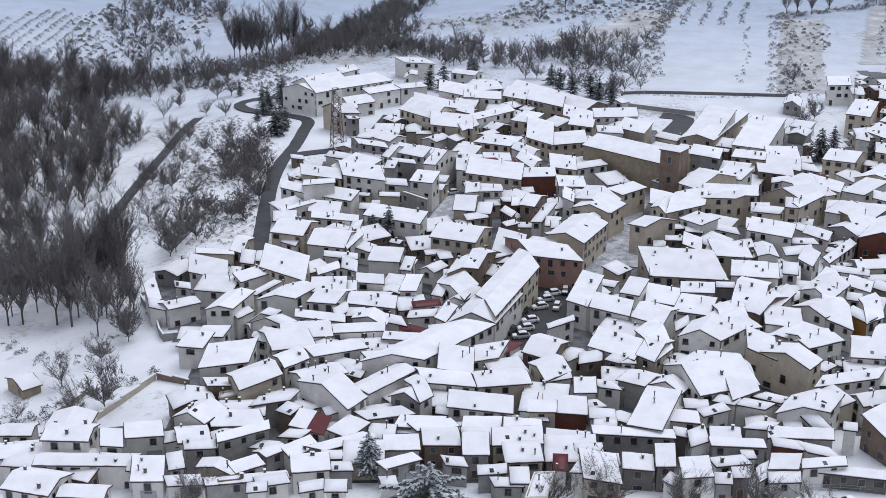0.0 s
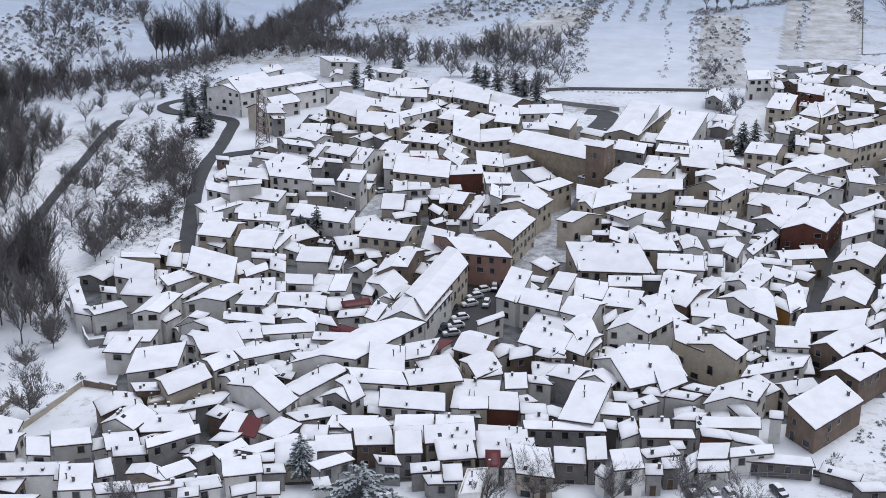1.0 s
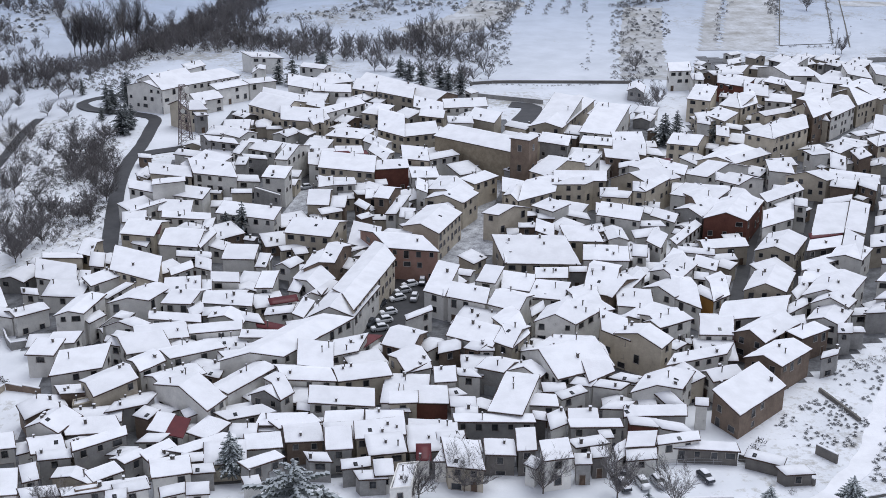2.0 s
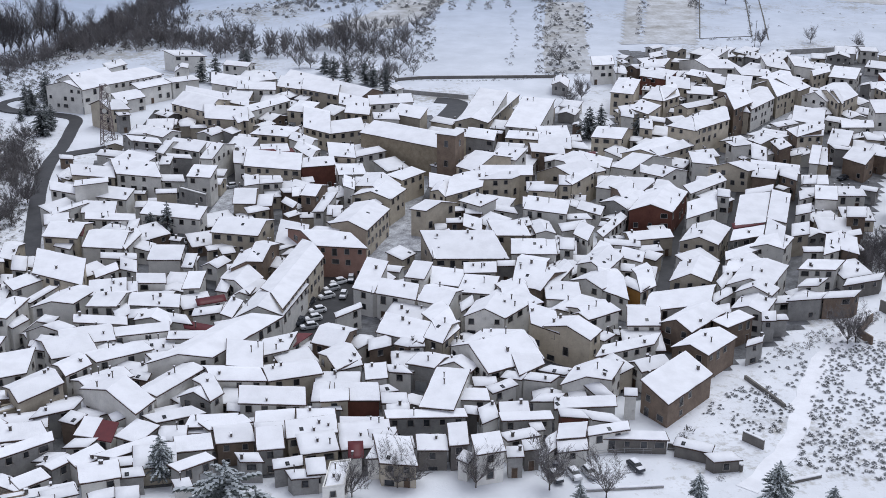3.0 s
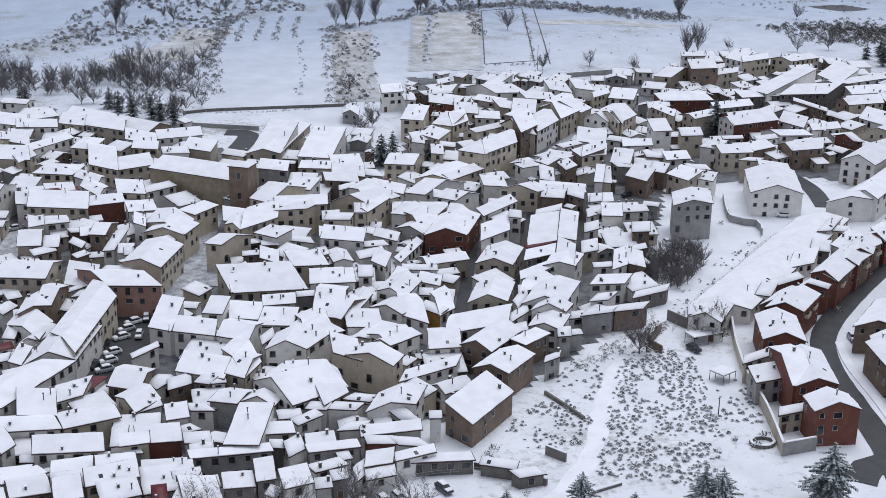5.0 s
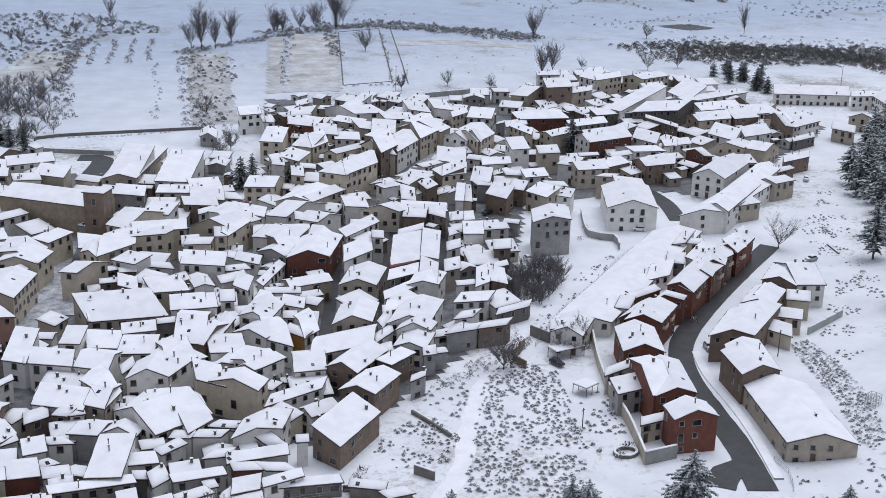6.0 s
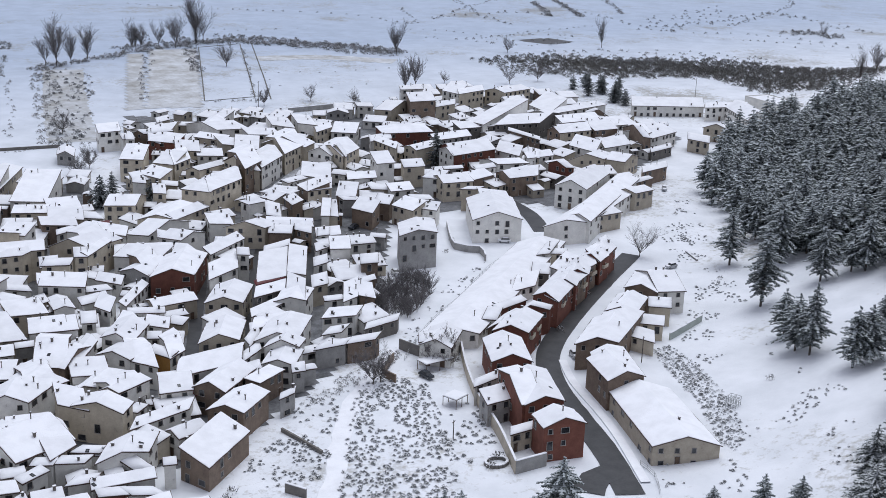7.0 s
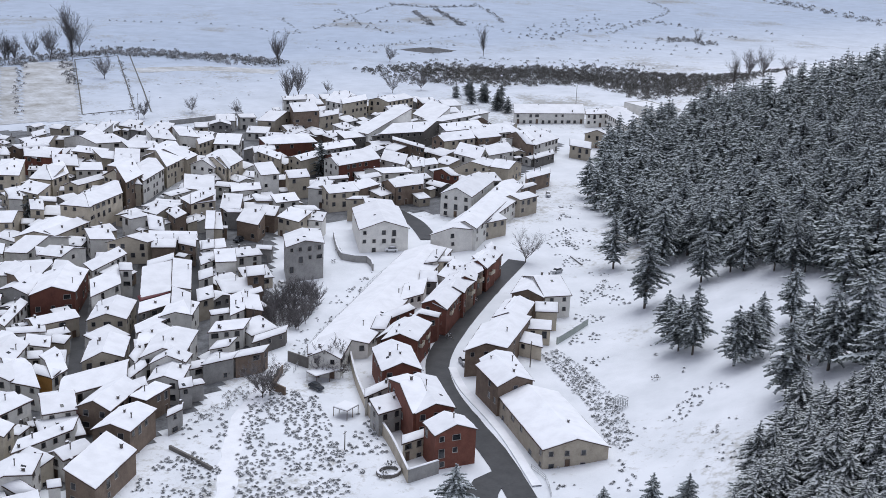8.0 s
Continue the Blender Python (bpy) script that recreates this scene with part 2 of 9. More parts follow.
def house(x, y, w, d, turn, h, kind="p", wall="white", win=0.7, chim=None, pitch=0.3, roof="tile", name="house", bare=0.0, base=None, win_type=None, balc=0, sides="fblr", lift=0.0, skew=0.0):
    """A house: plan w by d metres, its front turned by `turn` degrees, eaves h above the ground; skew slants the side walls."""
    rng = random.Random(round(x * 13.7 + y * 7.1 + w * 3))
    z0 = (ground(x, y) if base is None else base) + lift
    root = new(name)
    root.matrix_world = pose(x, y, z0, 0, 0, turn)
    storeys = max(1, round(h / 2.9))
    size = "single-storey" if storeys == 1 else "two-storey" if storeys == 2 else "three-storey" if storeys == 3 else "tall"
    cover = f"bare red sheet {ROOF_WORDS[kind].split()[-1]} edged with snow" if bare >= 1 else f"snow-covered {ROOF_WORDS[kind]}"
    tagged(root, f"{size} {COLOUR_WORDS[wall]} {name.replace('_', ' ')} with a {cover}", name.replace("_", " "), "village houses" if name == "house" else "")
    high = roof_height(kind, w, d, pitch)
    hw, hd = w / 2, d / 2
    slant = lambda verts: [(p[0] + skew * p[1], p[1], p[2]) for p in verts]
    # walls
    g = Geo()
    low = -3.0
    for pts in (((-hw, -hd), (0, -hd), (hw, -hd)), ((hw, -hd), (hw, 0), (hw, hd)), ((hw, hd), (0, hd), (-hw, hd)), ((-hw, hd), (-hw, 0), (-hw, -hd))):
        for (ax, ay), (bx, by) in zip(pts, pts[1:]):
            g.poly(slant([(ax, ay, low), (bx, by, low), (bx, by, h + high(bx, by)), (ax, ay, h + high(ax, ay))]))
    child("wall", g.mesh("wall", MAT[wall]), root)
    # roof and the snow on it
    even = lambda n: max(2, 2 * round(n / 2))
    nx, ny = even(min(14, w / 1.2)), even(min(12, d / 1.2))
    if kind == "f":
        for ax, ay, bx, by in ((-hw, -hd, hw, -hd + 0.2), (-hw, hd - 0.2, hw, hd), (-hw, -hd + 0.2, -hw + 0.2, hd - 0.2), (hw - 0.2, -hd + 0.2, hw, hd - 0.2)):
            gg = Geo()
            gg.box(ax, ay, h, bx, by, h + 0.45)
            gg.v = [Vector(p) for p in slant(gg.v)]
            child("parapet", gg.mesh("parapet", MAT[wall]), root)
        v, f = sheet(w, d, -0.2, nx, ny, high, h, -0.05, 0.16, rng, 0.02)
        child("snow_cover", mesh_of("snow_cover", slant(v), f, SNOW, smooth_shade=True), root)
    else:
        v, f = sheet(w, d, 0.4, nx, ny, high, h, -0.15, 0.02)
        child("roof", mesh_of("roof", slant(v), f, MAT[roof]), root)
        if bare < 1:
            v, f = sheet(w, d, 0.33, nx, ny, high, h, 0.0, 0.15, rng, 0.03)
            child("snow_cover", mesh_of("snow_cover", slant(v), f, SNOW), root)
    # chimneys
    n = rng.choice((0, 1, 1, 2, 2, 3)) if chim is None else chim
    if w * d < 30 and chim is None:
        n = rng.choice((0, 0, 1))
    for k in range(n):
        cx, cy = rng.uniform(-0.42, 0.42) * w, rng.uniform(-0.4, 0.42) * d
        child("chimney", CHIMNEY[rng.randrange(len(CHIMNEY))], root, pose(cx + skew * cy, cy, h + high(cx, cy)))
    # skylights lie flush with the snow
    if kind in "pgsh" and rng.random() < 0.12:
        cx, cy = rng.uniform(-0.3, 0.3) * w, rng.uniform(-0.38, -0.1) * d
        e = 0.2
        tilt_y = math.atan((high(cx, cy + e) - high(cx, cy - e)) / (2 * e))
        tilt_x = math.atan((high(cx + e, cy) - high(cx - e, cy)) / (2 * e))
        child("skylight", SKYLIGHT, root, Matrix.Translation((cx + skew * cy, cy, h + high(cx, cy) + 0.15)) @ Matrix.Rotation(tilt_y, 4, "X") @ Matrix.Rotation(-tilt_x, 4, "Y"))
    if balc:
        n = max(1, int(w / 6))
        for k in range(n):
            child("balcony", BALCONY, root, pose(-w / 2 + w * (k + 0.5) / n - skew * hd, -hd, h - 2.75))
    # openings
    if win > 0:
        lean, side_length = math.degrees(math.atan(skew)), d * math.hypot(1, skew)
        for side, length, m in (("f", w, pose(-skew * hd, -hd, 0)), ("r", side_length, pose(hw, 0, 0, 0, 0, 90 - lean)), ("l", side_length, pose(-hw, 0, 0, 0, 0, -90 - lean))):
            out = root.matrix_world.to_3x3() @ m.to_3x3() @ Vector((0, -1, 0))
            if side not in sides or length < 2.4 or out.dot(Vector((-x, -y, 0)).normalized()) < 0.12:
                continue
            cols = max(1, int(length / 2.9))
            for s in range(storeys):
                for c in range(cols):
                    if rng.random() > win * (1 if side == "f" else 0.6) * (0.5 if s < storeys - 2 else 1):
                        continue
                    px = -length / 2 + length * (c + 0.5) / cols + rng.uniform(-0.15, 0.15)
                    top = h - (storeys - 1 - s) * 2.85
                    if s == 0 and storeys > 1:
                        if side == "f" and rng.random() < 0.4:
                            wide = rng.random() < 0.4 and length / cols > 3
                            child("garage_door" if wide else "door", GARAGE if wide else DOOR, root, m @ pose(px, 0, 0))
                            continue
                    k = win_type if win_type is not None else rng.choice((0, 0, 0, 1, 1, 2, 3))
                    hh = (1.35, 1.1, 1.9, 1.2)[k]
                    if length / cols < (1.4, 1.2, 1.5, 2.1)[k]:
                        continue
                    child("window", WINDOW[k], root, m @ pose(px, 0, top - 0.65 - hh))
    return root


LESSER = []


def lesser(*args, **named):
    """A small house or shed crowded in between; all of these become one object."""
    LESSER.append(house(*args, win=0.6, **named))


def join_lesser():
    bpy.context.view_layer.update()
    mats, slot = [], {}
    V, L, S, M = [], [], [], []
    n = 0
    for root in LESSER:
        for o in root.children:
            me, mw = o.data, root.matrix_basis @ o.matrix_basis
            co = np.empty(len(me.vertices) * 3, np.float32)
            me.vertices.foreach_get("co", co)
            rot = np.array(mw.to_3x3(), np.float32)
            V.append(co.reshape(-1, 3) @ rot.T + np.array(mw.translation, np.float32))
            li, ls, mi = (np.empty(k, np.int32) for k in (len(me.loops), len(me.polygons), len(me.polygons)))
            me.loops.foreach_get("vertex_index", li), me.polygons.foreach_get("loop_total", ls), me.polygons.foreach_get("material_index", mi)
            remap = []
            for m in me.materials:
                if m.name not in slot:
                    slot[m.name] = len(mats)
                    mats.append(m)
                remap.append(slot[m.name])
            L.append(li + n), S.append(ls), M.append(np.array(remap, np.int32)[mi])
            n += len(co) // 3
    bpy.data.batch_remove([o for root in LESSER for o in root.children] + LESSER)
    V, L, S, M = np.concatenate(V), np.concatenate(L), np.concatenate(S), np.concatenate(M)
    me = bpy.data.meshes.new("lesser_houses")
    me.vertices.add(len(V)), me.loops.add(len(L)), me.polygons.add(len(S))
    me.vertices.foreach_set("co", V.ravel()), me.loops.foreach_set("vertex_index", L)
    me.polygons.foreach_set("loop_start", np.concatenate(([0], np.cumsum(S)[:-1])).astype(np.int32))
    me.polygons.foreach_set("loop_total", S)
    for m in mats:
        me.materials.append(m)
    me.polygons.foreach_set("material_index", M)
    me.update(calc_edges=True)
    tagged(new("lesser_houses", me), "crowded sheds and small houses with snow-covered roofs", "outbuilding", kind="stuff")

# ---- the land: one sheet of snow from the look-out to the horizon ----
def land_material():
    m, nt, b = nodes_of("snow_field", 0.8)
    p = world_pos(nt)
    n1, n2, n3, n4 = noise_node(nt, 0.012, 6, 0.65), noise_node(nt, 0.5, 5, 0.7), noise_node(nt, 0.08, 4), noise_node(nt, 2.2, 3)
    for n in (n1, n2, n3, n4):
        nt.links.new(p, n.inputs[0])
    snow = ramp_node(nt, n3.outputs[0], [(0.3, (0.7, 0.72, 0.76)), (0.65, (0.84, 0.855, 0.9))])
    dirt = ramp_node(nt, n2.outputs[0], [(0.4, (0.12, 0.105, 0.08)), (0.6, (0.3, 0.27, 0.21))])
    add = nt.nodes.new("ShaderNodeMath")
    add.operation = "MULTIPLY_ADD"
    add.inputs[1].default_value = 0.55
    nt.links.new(n2.outputs[0], add.inputs[0]), nt.links.new(n1.outputs[0], add.inputs[2])
    mask = ramp_node(nt, add.outputs[0], [(0.84, (0, 0, 0)), (0.96, (0.7, 0.7, 0.7))])
    # haze painted into the colour: snow grows darker and bluer across the far plain
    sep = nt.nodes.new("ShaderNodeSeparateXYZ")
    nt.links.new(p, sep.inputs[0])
    distant = nt.nodes.new("ShaderNodeMapRange")
    distant.inputs["From Min"].default_value, distant.inputs["From Max"].default_value = 420, 700
    nt.links.new(sep.outputs[1], distant.inputs[0])
    hazy = nt.nodes.new("ShaderNodeMixRGB")
    hazy.blend_type = "MULTIPLY"
    hazy.inputs[2].default_value = (0.54, 0.61, 0.715, 1)
    nt.links.new(distant.outputs[0], hazy.inputs[0]), nt.links.new(snow.outputs[0], hazy.inputs[1])
    snow = hazy
    mix = nt.nodes.new("ShaderNodeMixRGB")
    nt.links.new(mask.outputs[0], mix.inputs[0]), nt.links.new(snow.outputs[0], mix.inputs[1]), nt.links.new(dirt.outputs[0], mix.inputs[2])
    nt.links.new(mix.outputs[0], b.inputs["Base Color"])
    bump_node(nt, b, n4.outputs[0], 0.4, 0.15)
    return m


def build_land():
    v, f = [], []
    radii = [0.0] + [4.0 * (4950 / 4.0) ** (k / 250) for k in range(251)]
    angles = [-30 + 0.5 * k for k in range(201)] + [70 + 10 * k for k in range(1, 26)]
    na = len(angles)
    for r in radii:
        for a in angles:
            x, y = r * math.sin(radians(a)), r * math.cos(radians(a))
            v.append((x, y, ground(x, y)))
    for i in range(len(radii) - 1):
        for j in range(na):
            k = (j + 1) % na
            a, b2 = i * na + j, i * na + k
            f.append((a, b2, b2 + na, a + na))
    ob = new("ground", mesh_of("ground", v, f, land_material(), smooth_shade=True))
    tagged(ob, "snow-covered valley floor and hillsides with dry grass showing", "ground", kind="structure")


build_land()


def along(points, step):
    """Even points along a smooth line through the given ones."""
    pts = [Vector((*p, 0)) for p in points]
    out = []
    for i in range(len(pts) - 1):
        p0, p1, p2, p3 = pts[max(i - 1, 0)], pts[i], pts[i + 1], pts[min(i + 2, len(pts) - 1)]
        n = max(1, int((p2 - p1).length / step))
        for k in range(n):
            t = k / n
            out.append(0.5 * (2 * p1 + (p2 - p0) * t + (2 * p0 - 5 * p1 + 4 * p2 - p3) * t * t + (3 * p1 - p0 - 3 * p2 + p3) * t ** 3))
    return out + [pts[-1]]


def strip(name, points, width, mat, lift, label, category, kind="structure", depth=0.5, wobble=0.0):
    """A band that lies on the land: road, track or bank."""
    line = along(points, 3.0)
    v, f = [], []
    for i, p in enumerate(line):
        d = (line[min(i + 1, len(line) - 1)] - line[max(i - 1, 0)]).normalized()
        s = Vector((d.y, -d.x, 0))
        for k in range(7):
            o = (k / 6 * 2 - 1) * width / 2
            if k in (0, 6):
                o *= 1 + wobble * noise.noise(p * 0.35 + Vector((k, 0, 0)))
            q = p + s * o
            top = max(ground(q.x, q.y), ground(p.x, p.y)) + lift
            v.append((q.x, q.y, top))
        q0, q1 = p - s * width / 2, p + s * width / 2
        v.append((q1.x, q1.y, ground(q1.x, q1.y) - depth)), v.append((q0.x, q0.y, ground(q0.x, q0.y) - depth))
    for i in range(len(line) - 1):
        for k in range(9):
            a, b2 = i * 9 + k, i * 9 + (k + 1) % 9
            f.append((a, b2, b2 + 9, a + 9))
    ob = new(name, mesh_of(name, v, f, mat, smooth_shade=False))
    return tagged(ob, label, category, kind=kind)


def patch(name, poly, cell, mat, lift, label, category):
    """A sheet on the land inside an outline."""
    xs, ys = [p[0] for p in poly], [p[1] for p in poly]
    index, v, f = {}, [], []

    def corner(i, j):
        if (i, j) not in index:
            x, y = min(xs) + i * cell, min(ys) + j * cell
            index[i, j] = len(v)
            v.append((x, y, ground(x, y) + lift))
        return index[i, j]

    for i in range(int((max(xs) - min(xs)) / cell) + 1):
        for j in range(int((max(ys) - min(ys)) / cell) + 1):
            if in_poly(poly, min(xs) + (i + 0.5) * cell, min(ys) + (j + 0.5) * cell):
                f.append((corner(i, j), corner(i + 1, j), corner(i + 1, j + 1), corner(i, j + 1)))
    return tagged(new(name, mesh_of(name, v, f, mat)), label, category, kind="structure")


def in_poly(poly, x, y):
    c = False
    for (x1, y1), (x2, y2) in zip(poly, poly[1:] + poly[:1]):
        if (y1 > y) != (y2 > y) and x < (x2 - x1) * (y - y1) / (y2 - y1) + x1:
            c = not c
    return c


SLUSH = rough_surface("trodden_slush", (0.2, 0.2, 0.22), (0.62, 0.64, 0.68), 0.5, rough=0.55, fine=4.0)
# wet paving, coloured near black to paint in shade between the houses too
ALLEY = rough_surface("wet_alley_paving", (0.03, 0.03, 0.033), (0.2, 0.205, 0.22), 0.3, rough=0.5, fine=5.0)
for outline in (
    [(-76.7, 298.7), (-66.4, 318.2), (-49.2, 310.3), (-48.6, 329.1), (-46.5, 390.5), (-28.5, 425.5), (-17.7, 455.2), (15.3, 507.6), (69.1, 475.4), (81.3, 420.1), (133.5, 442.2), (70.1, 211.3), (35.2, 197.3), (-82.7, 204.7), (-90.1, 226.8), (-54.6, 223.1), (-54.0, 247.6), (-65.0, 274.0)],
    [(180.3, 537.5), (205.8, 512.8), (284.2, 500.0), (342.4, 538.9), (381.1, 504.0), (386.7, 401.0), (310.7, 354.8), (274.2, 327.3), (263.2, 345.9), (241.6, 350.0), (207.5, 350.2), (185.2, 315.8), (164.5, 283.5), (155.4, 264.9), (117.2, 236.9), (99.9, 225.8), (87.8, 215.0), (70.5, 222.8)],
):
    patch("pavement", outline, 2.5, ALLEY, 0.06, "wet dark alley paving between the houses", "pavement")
strip("road", [(-105.3, 335.2), (-102.5, 360.9), (-101.9, 396.2), (-100.3, 438.3), (-99.2, 466.5), (-96.4, 483.4)], 3.9, MAT["asphalt"], 0.2, "wet dark asphalt lane cleared of snow", "road", wobble=0.1)
strip("road", [(-49.6, 310.3), (-51.3, 333.8), (-52.9, 355.4), (-54.5, 382.4), (-54.0, 405.3), (-51.8, 421.6), (-50.6, 440.7), (-50.3, 456.0), (-56.4, 463.1), (-63.8, 467.8), (-75.9, 479.0), (-81.4, 491.5), (-76.0, 495.8), (-64.5, 494.7)], 4.6, MAT["asphalt"], 0.22, "wet dark asphalt road winding down into the village", "road", wobble=0.1)
strip("road", [(-52.9, 411.0), (-46.2, 414.4), (-35.9, 418.7), (-26.9, 431.8), (-20.1, 463.2)], 5.0, MAT["asphalt"], 0.25, "wet dark asphalt street between buildings", "road", wobble=0.1)
strip("road", [(154.2, 165.0), (157.8, 172.5), (162.1, 182.1), (167.0, 195.8), (172.1, 210.4), (178.0, 222.8), (185.0, 232.5), (197.3, 243.6), (216.6, 257.8), (237.7, 272.1), (248.6, 279.1), (256.9, 284.6)], 6.0, MAT["asphalt"], 0.2, "wet dark asphalt street past brick terraces", "road", wobble=0.06)
strip("road", [(147.2, 169.7), (152.3, 173.8), (157.0, 174.3)], 6.5, MAT["asphalt"], 0.21, "wet dark asphalt side street", "road", wobble=0.1)
strip("pavement", [(160.1, 167.3), (168.3, 184.7), (173.2, 197.2), (179.0, 214.7), (185.2, 227.0)], 2.0, SNOW, 0.34, "snowy raised pavement with a kerb", "pavement")
strip("pavement", [(63.3, 377.9), (51.4, 341.7), (42.3, 313.3), (32.2, 293.4)], 8.0, SLUSH, 0.15, "slushy village street with wheel tracks", "street")
strip("pavement", [(51.8, 332.5), (45.1, 311.3)], 16.0, SLUSH, 0.2, "slushy open corner with trodden snow", "street")
strip("road", [(32.7, 299.2), (25.3, 287.8), (20.2, 273.7), (12.9, 259.2)], 17.0, MAT["asphalt"], 0.24, "wet asphalt village square used for parking", "square")
strip("road", [(102.0, 264.5), (105.4, 272.0), (116.1, 295.5), (127.2, 319.4), (140.3, 349.6)], 3.2, MAT["asphalt"], 0.15, "narrow wet lane between house rows", "lane", wobble=0.15)
strip("road", [(115.4, 265.3), (125.4, 283.5), (145.6, 322.7), (163.1, 354.4)], 3.2, MAT["asphalt"], 0.15, "narrow wet lane between house rows", "lane", wobble=0.15)
strip("road", [(133.7, 268.1), (147.6, 293.8), (160.8, 318.3), (176.4, 346.8)], 2.6, MAT["asphalt"], 0.15, "narrow wet lane between house rows", "lane", wobble=0.15)
strip("road", [(176.0, 386.9), (197.0, 408.5), (218.1, 429.8)], 6.0, SLUSH, 0.15, "slushy street between tall houses", "street")
strip("road", [(256.5, 353.9), (253.9, 335.0), (246.2, 316.7)], 6.0, MAT["asphalt"], 0.2, "wet asphalt bend beside houses", "road")
strip("road", [(-26.7, 342.0), (-8.4, 326.1)], 9.0, MAT["asphalt"], 0.15, "wet yard with a parked car", "yard")
strip("road", [(-2.3, 342.0), (5.4, 369.9)], 7.0, SLUSH, 0.15, "stepped slushy street", "street")
strip("road", [(82.4, 462.7), (89.9, 456.9), (81.0, 435.6)], 8.0, MAT["asphalt"], 0.2, "wet asphalt yard", "road")
strip("track", [(89.1, 181.3), (98.5, 189.6), (107.1, 200.0), (115.1, 212.8), (126.9, 228.8), (143.9, 245.2), (151.8, 253.2)], 4.2, SNOW, 0.07, "smooth snowed-over path up the slope", "path", wobble=0.35)
DRY = rough_surface("dry_stubble_snow", (0.3, 0.29, 0.27), (0.6, 0.62, 0.66), 0.09, fine=7.0)
patch("field", [(251.5, 704.6), (280.0, 703.1), (217.6, 540.3), (193.5, 546.4)], 2.5, DRY, 0.12, "stubble field with dry grass through thin snow", "field")
patch("field", [(234.6, 693.0), (244.3, 693.6), (191.8, 545.9), (183.4, 546.1)], 2.5, DRY, 0.12, "stubble field with dry grass through thin snow", "field")
for line in ([(282.9, 706.8), (312.1, 713.0)], [(312.1, 713.0), (249.7, 553.2)], [(249.7, 553.2), (223.7, 552.5)], [(223.7, 552.5), (282.9, 706.8)], [(318.6, 709.9), (254.3, 544.7)]):
    strip("field_edge", line, 0.55, MAT["scrub"], 0.2, "dark grassy bank along a field edge", "bank", wobble=0.5)
strip("field", [(298.0, 657.0), (335.6, 648.5), (367.6, 620.8)], 16, DRY, 0.1, "strip of dry grass through thin snow", "field", wobble=0.4)
strip("field", [(144.7, 496.5), (161.6, 564.3), (186.5, 652.9)], 20, DRY, 0.1, "weedy plot with dry grass through thin snow", "field", wobble=0.2)
strip("field", [(58.3, 597.1), (88.8, 623.9), (114.6, 680.1)], 30, DRY, 0.1, "weedy slope with dry grass through thin snow", "field", wobble=0.3)
strip("pond", [(500.9, 672.0), (504.0, 659.3), (520.2, 662.5)], 22, MAT["asphalt"], 0.1, "dark open water of a small farm pond", "pond", wobble=0.2)


# ---- houses ----
house(-54.3, 252.0, 5.6, 5.3, -11, 5.4, "s", "white", skew=0.1)
house(-45.7, 243.5, 10.1, 7.3, 16, 5.4, "s", "white", skew=0.41)
house(-38.4, 231.4, 10.2, 7.6, 44, 7, "p", "beige", skew=0.31)
house(-31.8, 239.3, 6.3, 6.0, 45, 7, "p", "white", skew=0.3)
house(-25.6, 233.9, 9.2, 5.7, 30, 6, "p", "white", skew=-0.14)
house(-39.8, 215.1, 9.9, 4.2, 2, 5, "s", "grey", skew=-0.37)
house(-37.1, 207.4, 10.0, 1.8, 31, 6.5, "s", "grey", skew=0.31)
house(-46.9, 217.0, 6.8, 6.8, -23, 6, "g", "white", pitch=0.47, skew=0.09)
house(-47.0, 209.3, 5.6, 6.1, 10, 5.5, "p", "white", skew=-0.13)
house(-56.5, 211.0, 6.6, 3.8, 8, 5.6, "s", "white", skew=-0.12)
house(-62.1, 208.9, 3.9, 4.3, -7, 5.5, "s", "white", skew=-0.37)
house(-52.8, 197.5, 5.4, 6.0, 1, 4.5, "s", "white", skew=-0.13)
house(-40.6, 199.3, 7.6, 3.0, -23, 4, "g", "beige", pitch=0.26, skew=-0.21)
house(-35.5, 199.6, 5.3, 2.6, 34, 4, "s", "white", skew=-0.07)
house(-31.7, 204.3, 4.6, 3.0, 42, 4.5, "p", "grey", skew=-0.21)
house(-26.4, 205.7, 6.3, 3.0, 42, 4, "s", "white", skew=0.07)
house(-26.9, 215.4, 3.3, 4.7, -24, 4.5, "s", "white", skew=-0.1)
house(-23.6, 213.4, 3.1, 4.4, -29, 4.5, "s", "white", skew=-0.29, roof="redtile", bare=1)
house(-34.9, 195.2, 14.2, 2.3, 10, 4, "p", "grey", skew=-0.18)
house(-24.0, 199.7, 6.5, 6.1, 9, 4.5, "p", "white")
house(-34.4, 252.7, 9.1, 11.1, 15, 5.4, "p", "white", skew=-0.15)
house(-30.7, 257.5, 10.8, 8.6, 6, 5.4, "p", "white", skew=-0.09)
house(-51.4, 257.3, 5.8, 3.6, -1, 5, "s", "white", skew=0.31)
house(-46.1, 232.7, 4.9, 6.8, 2, 4, "b", "brown", skew=-0.29)
house(-23.6, 245.0, 11.6, 5.3, 22, 6.5, "p", "white", skew=-0.36)
house(-2.8, 245.5, 23.7, 9.3, 50, 7.5, "p", "white", skew=-0.94)
house(-10.8, 242.0, 11.0, 2.3, 9, 6, "s", "white", skew=-0.48)
house(-12.3, 229.6, 14.1, 4.9, 50, 6.6, "p", "white", skew=-0.18)
house(-22.0, 224.3, 6.0, 15.5, 58, 7, "p", "white", skew=0.3)
house(-6.6, 222.9, 6.5, 2.9, -29, 6, "g", "grey", pitch=0.47, skew=0.1)
house(-4.9, 225.7, 3.5, 8.6, 50, 6.5, "p", "white", skew=0.6)
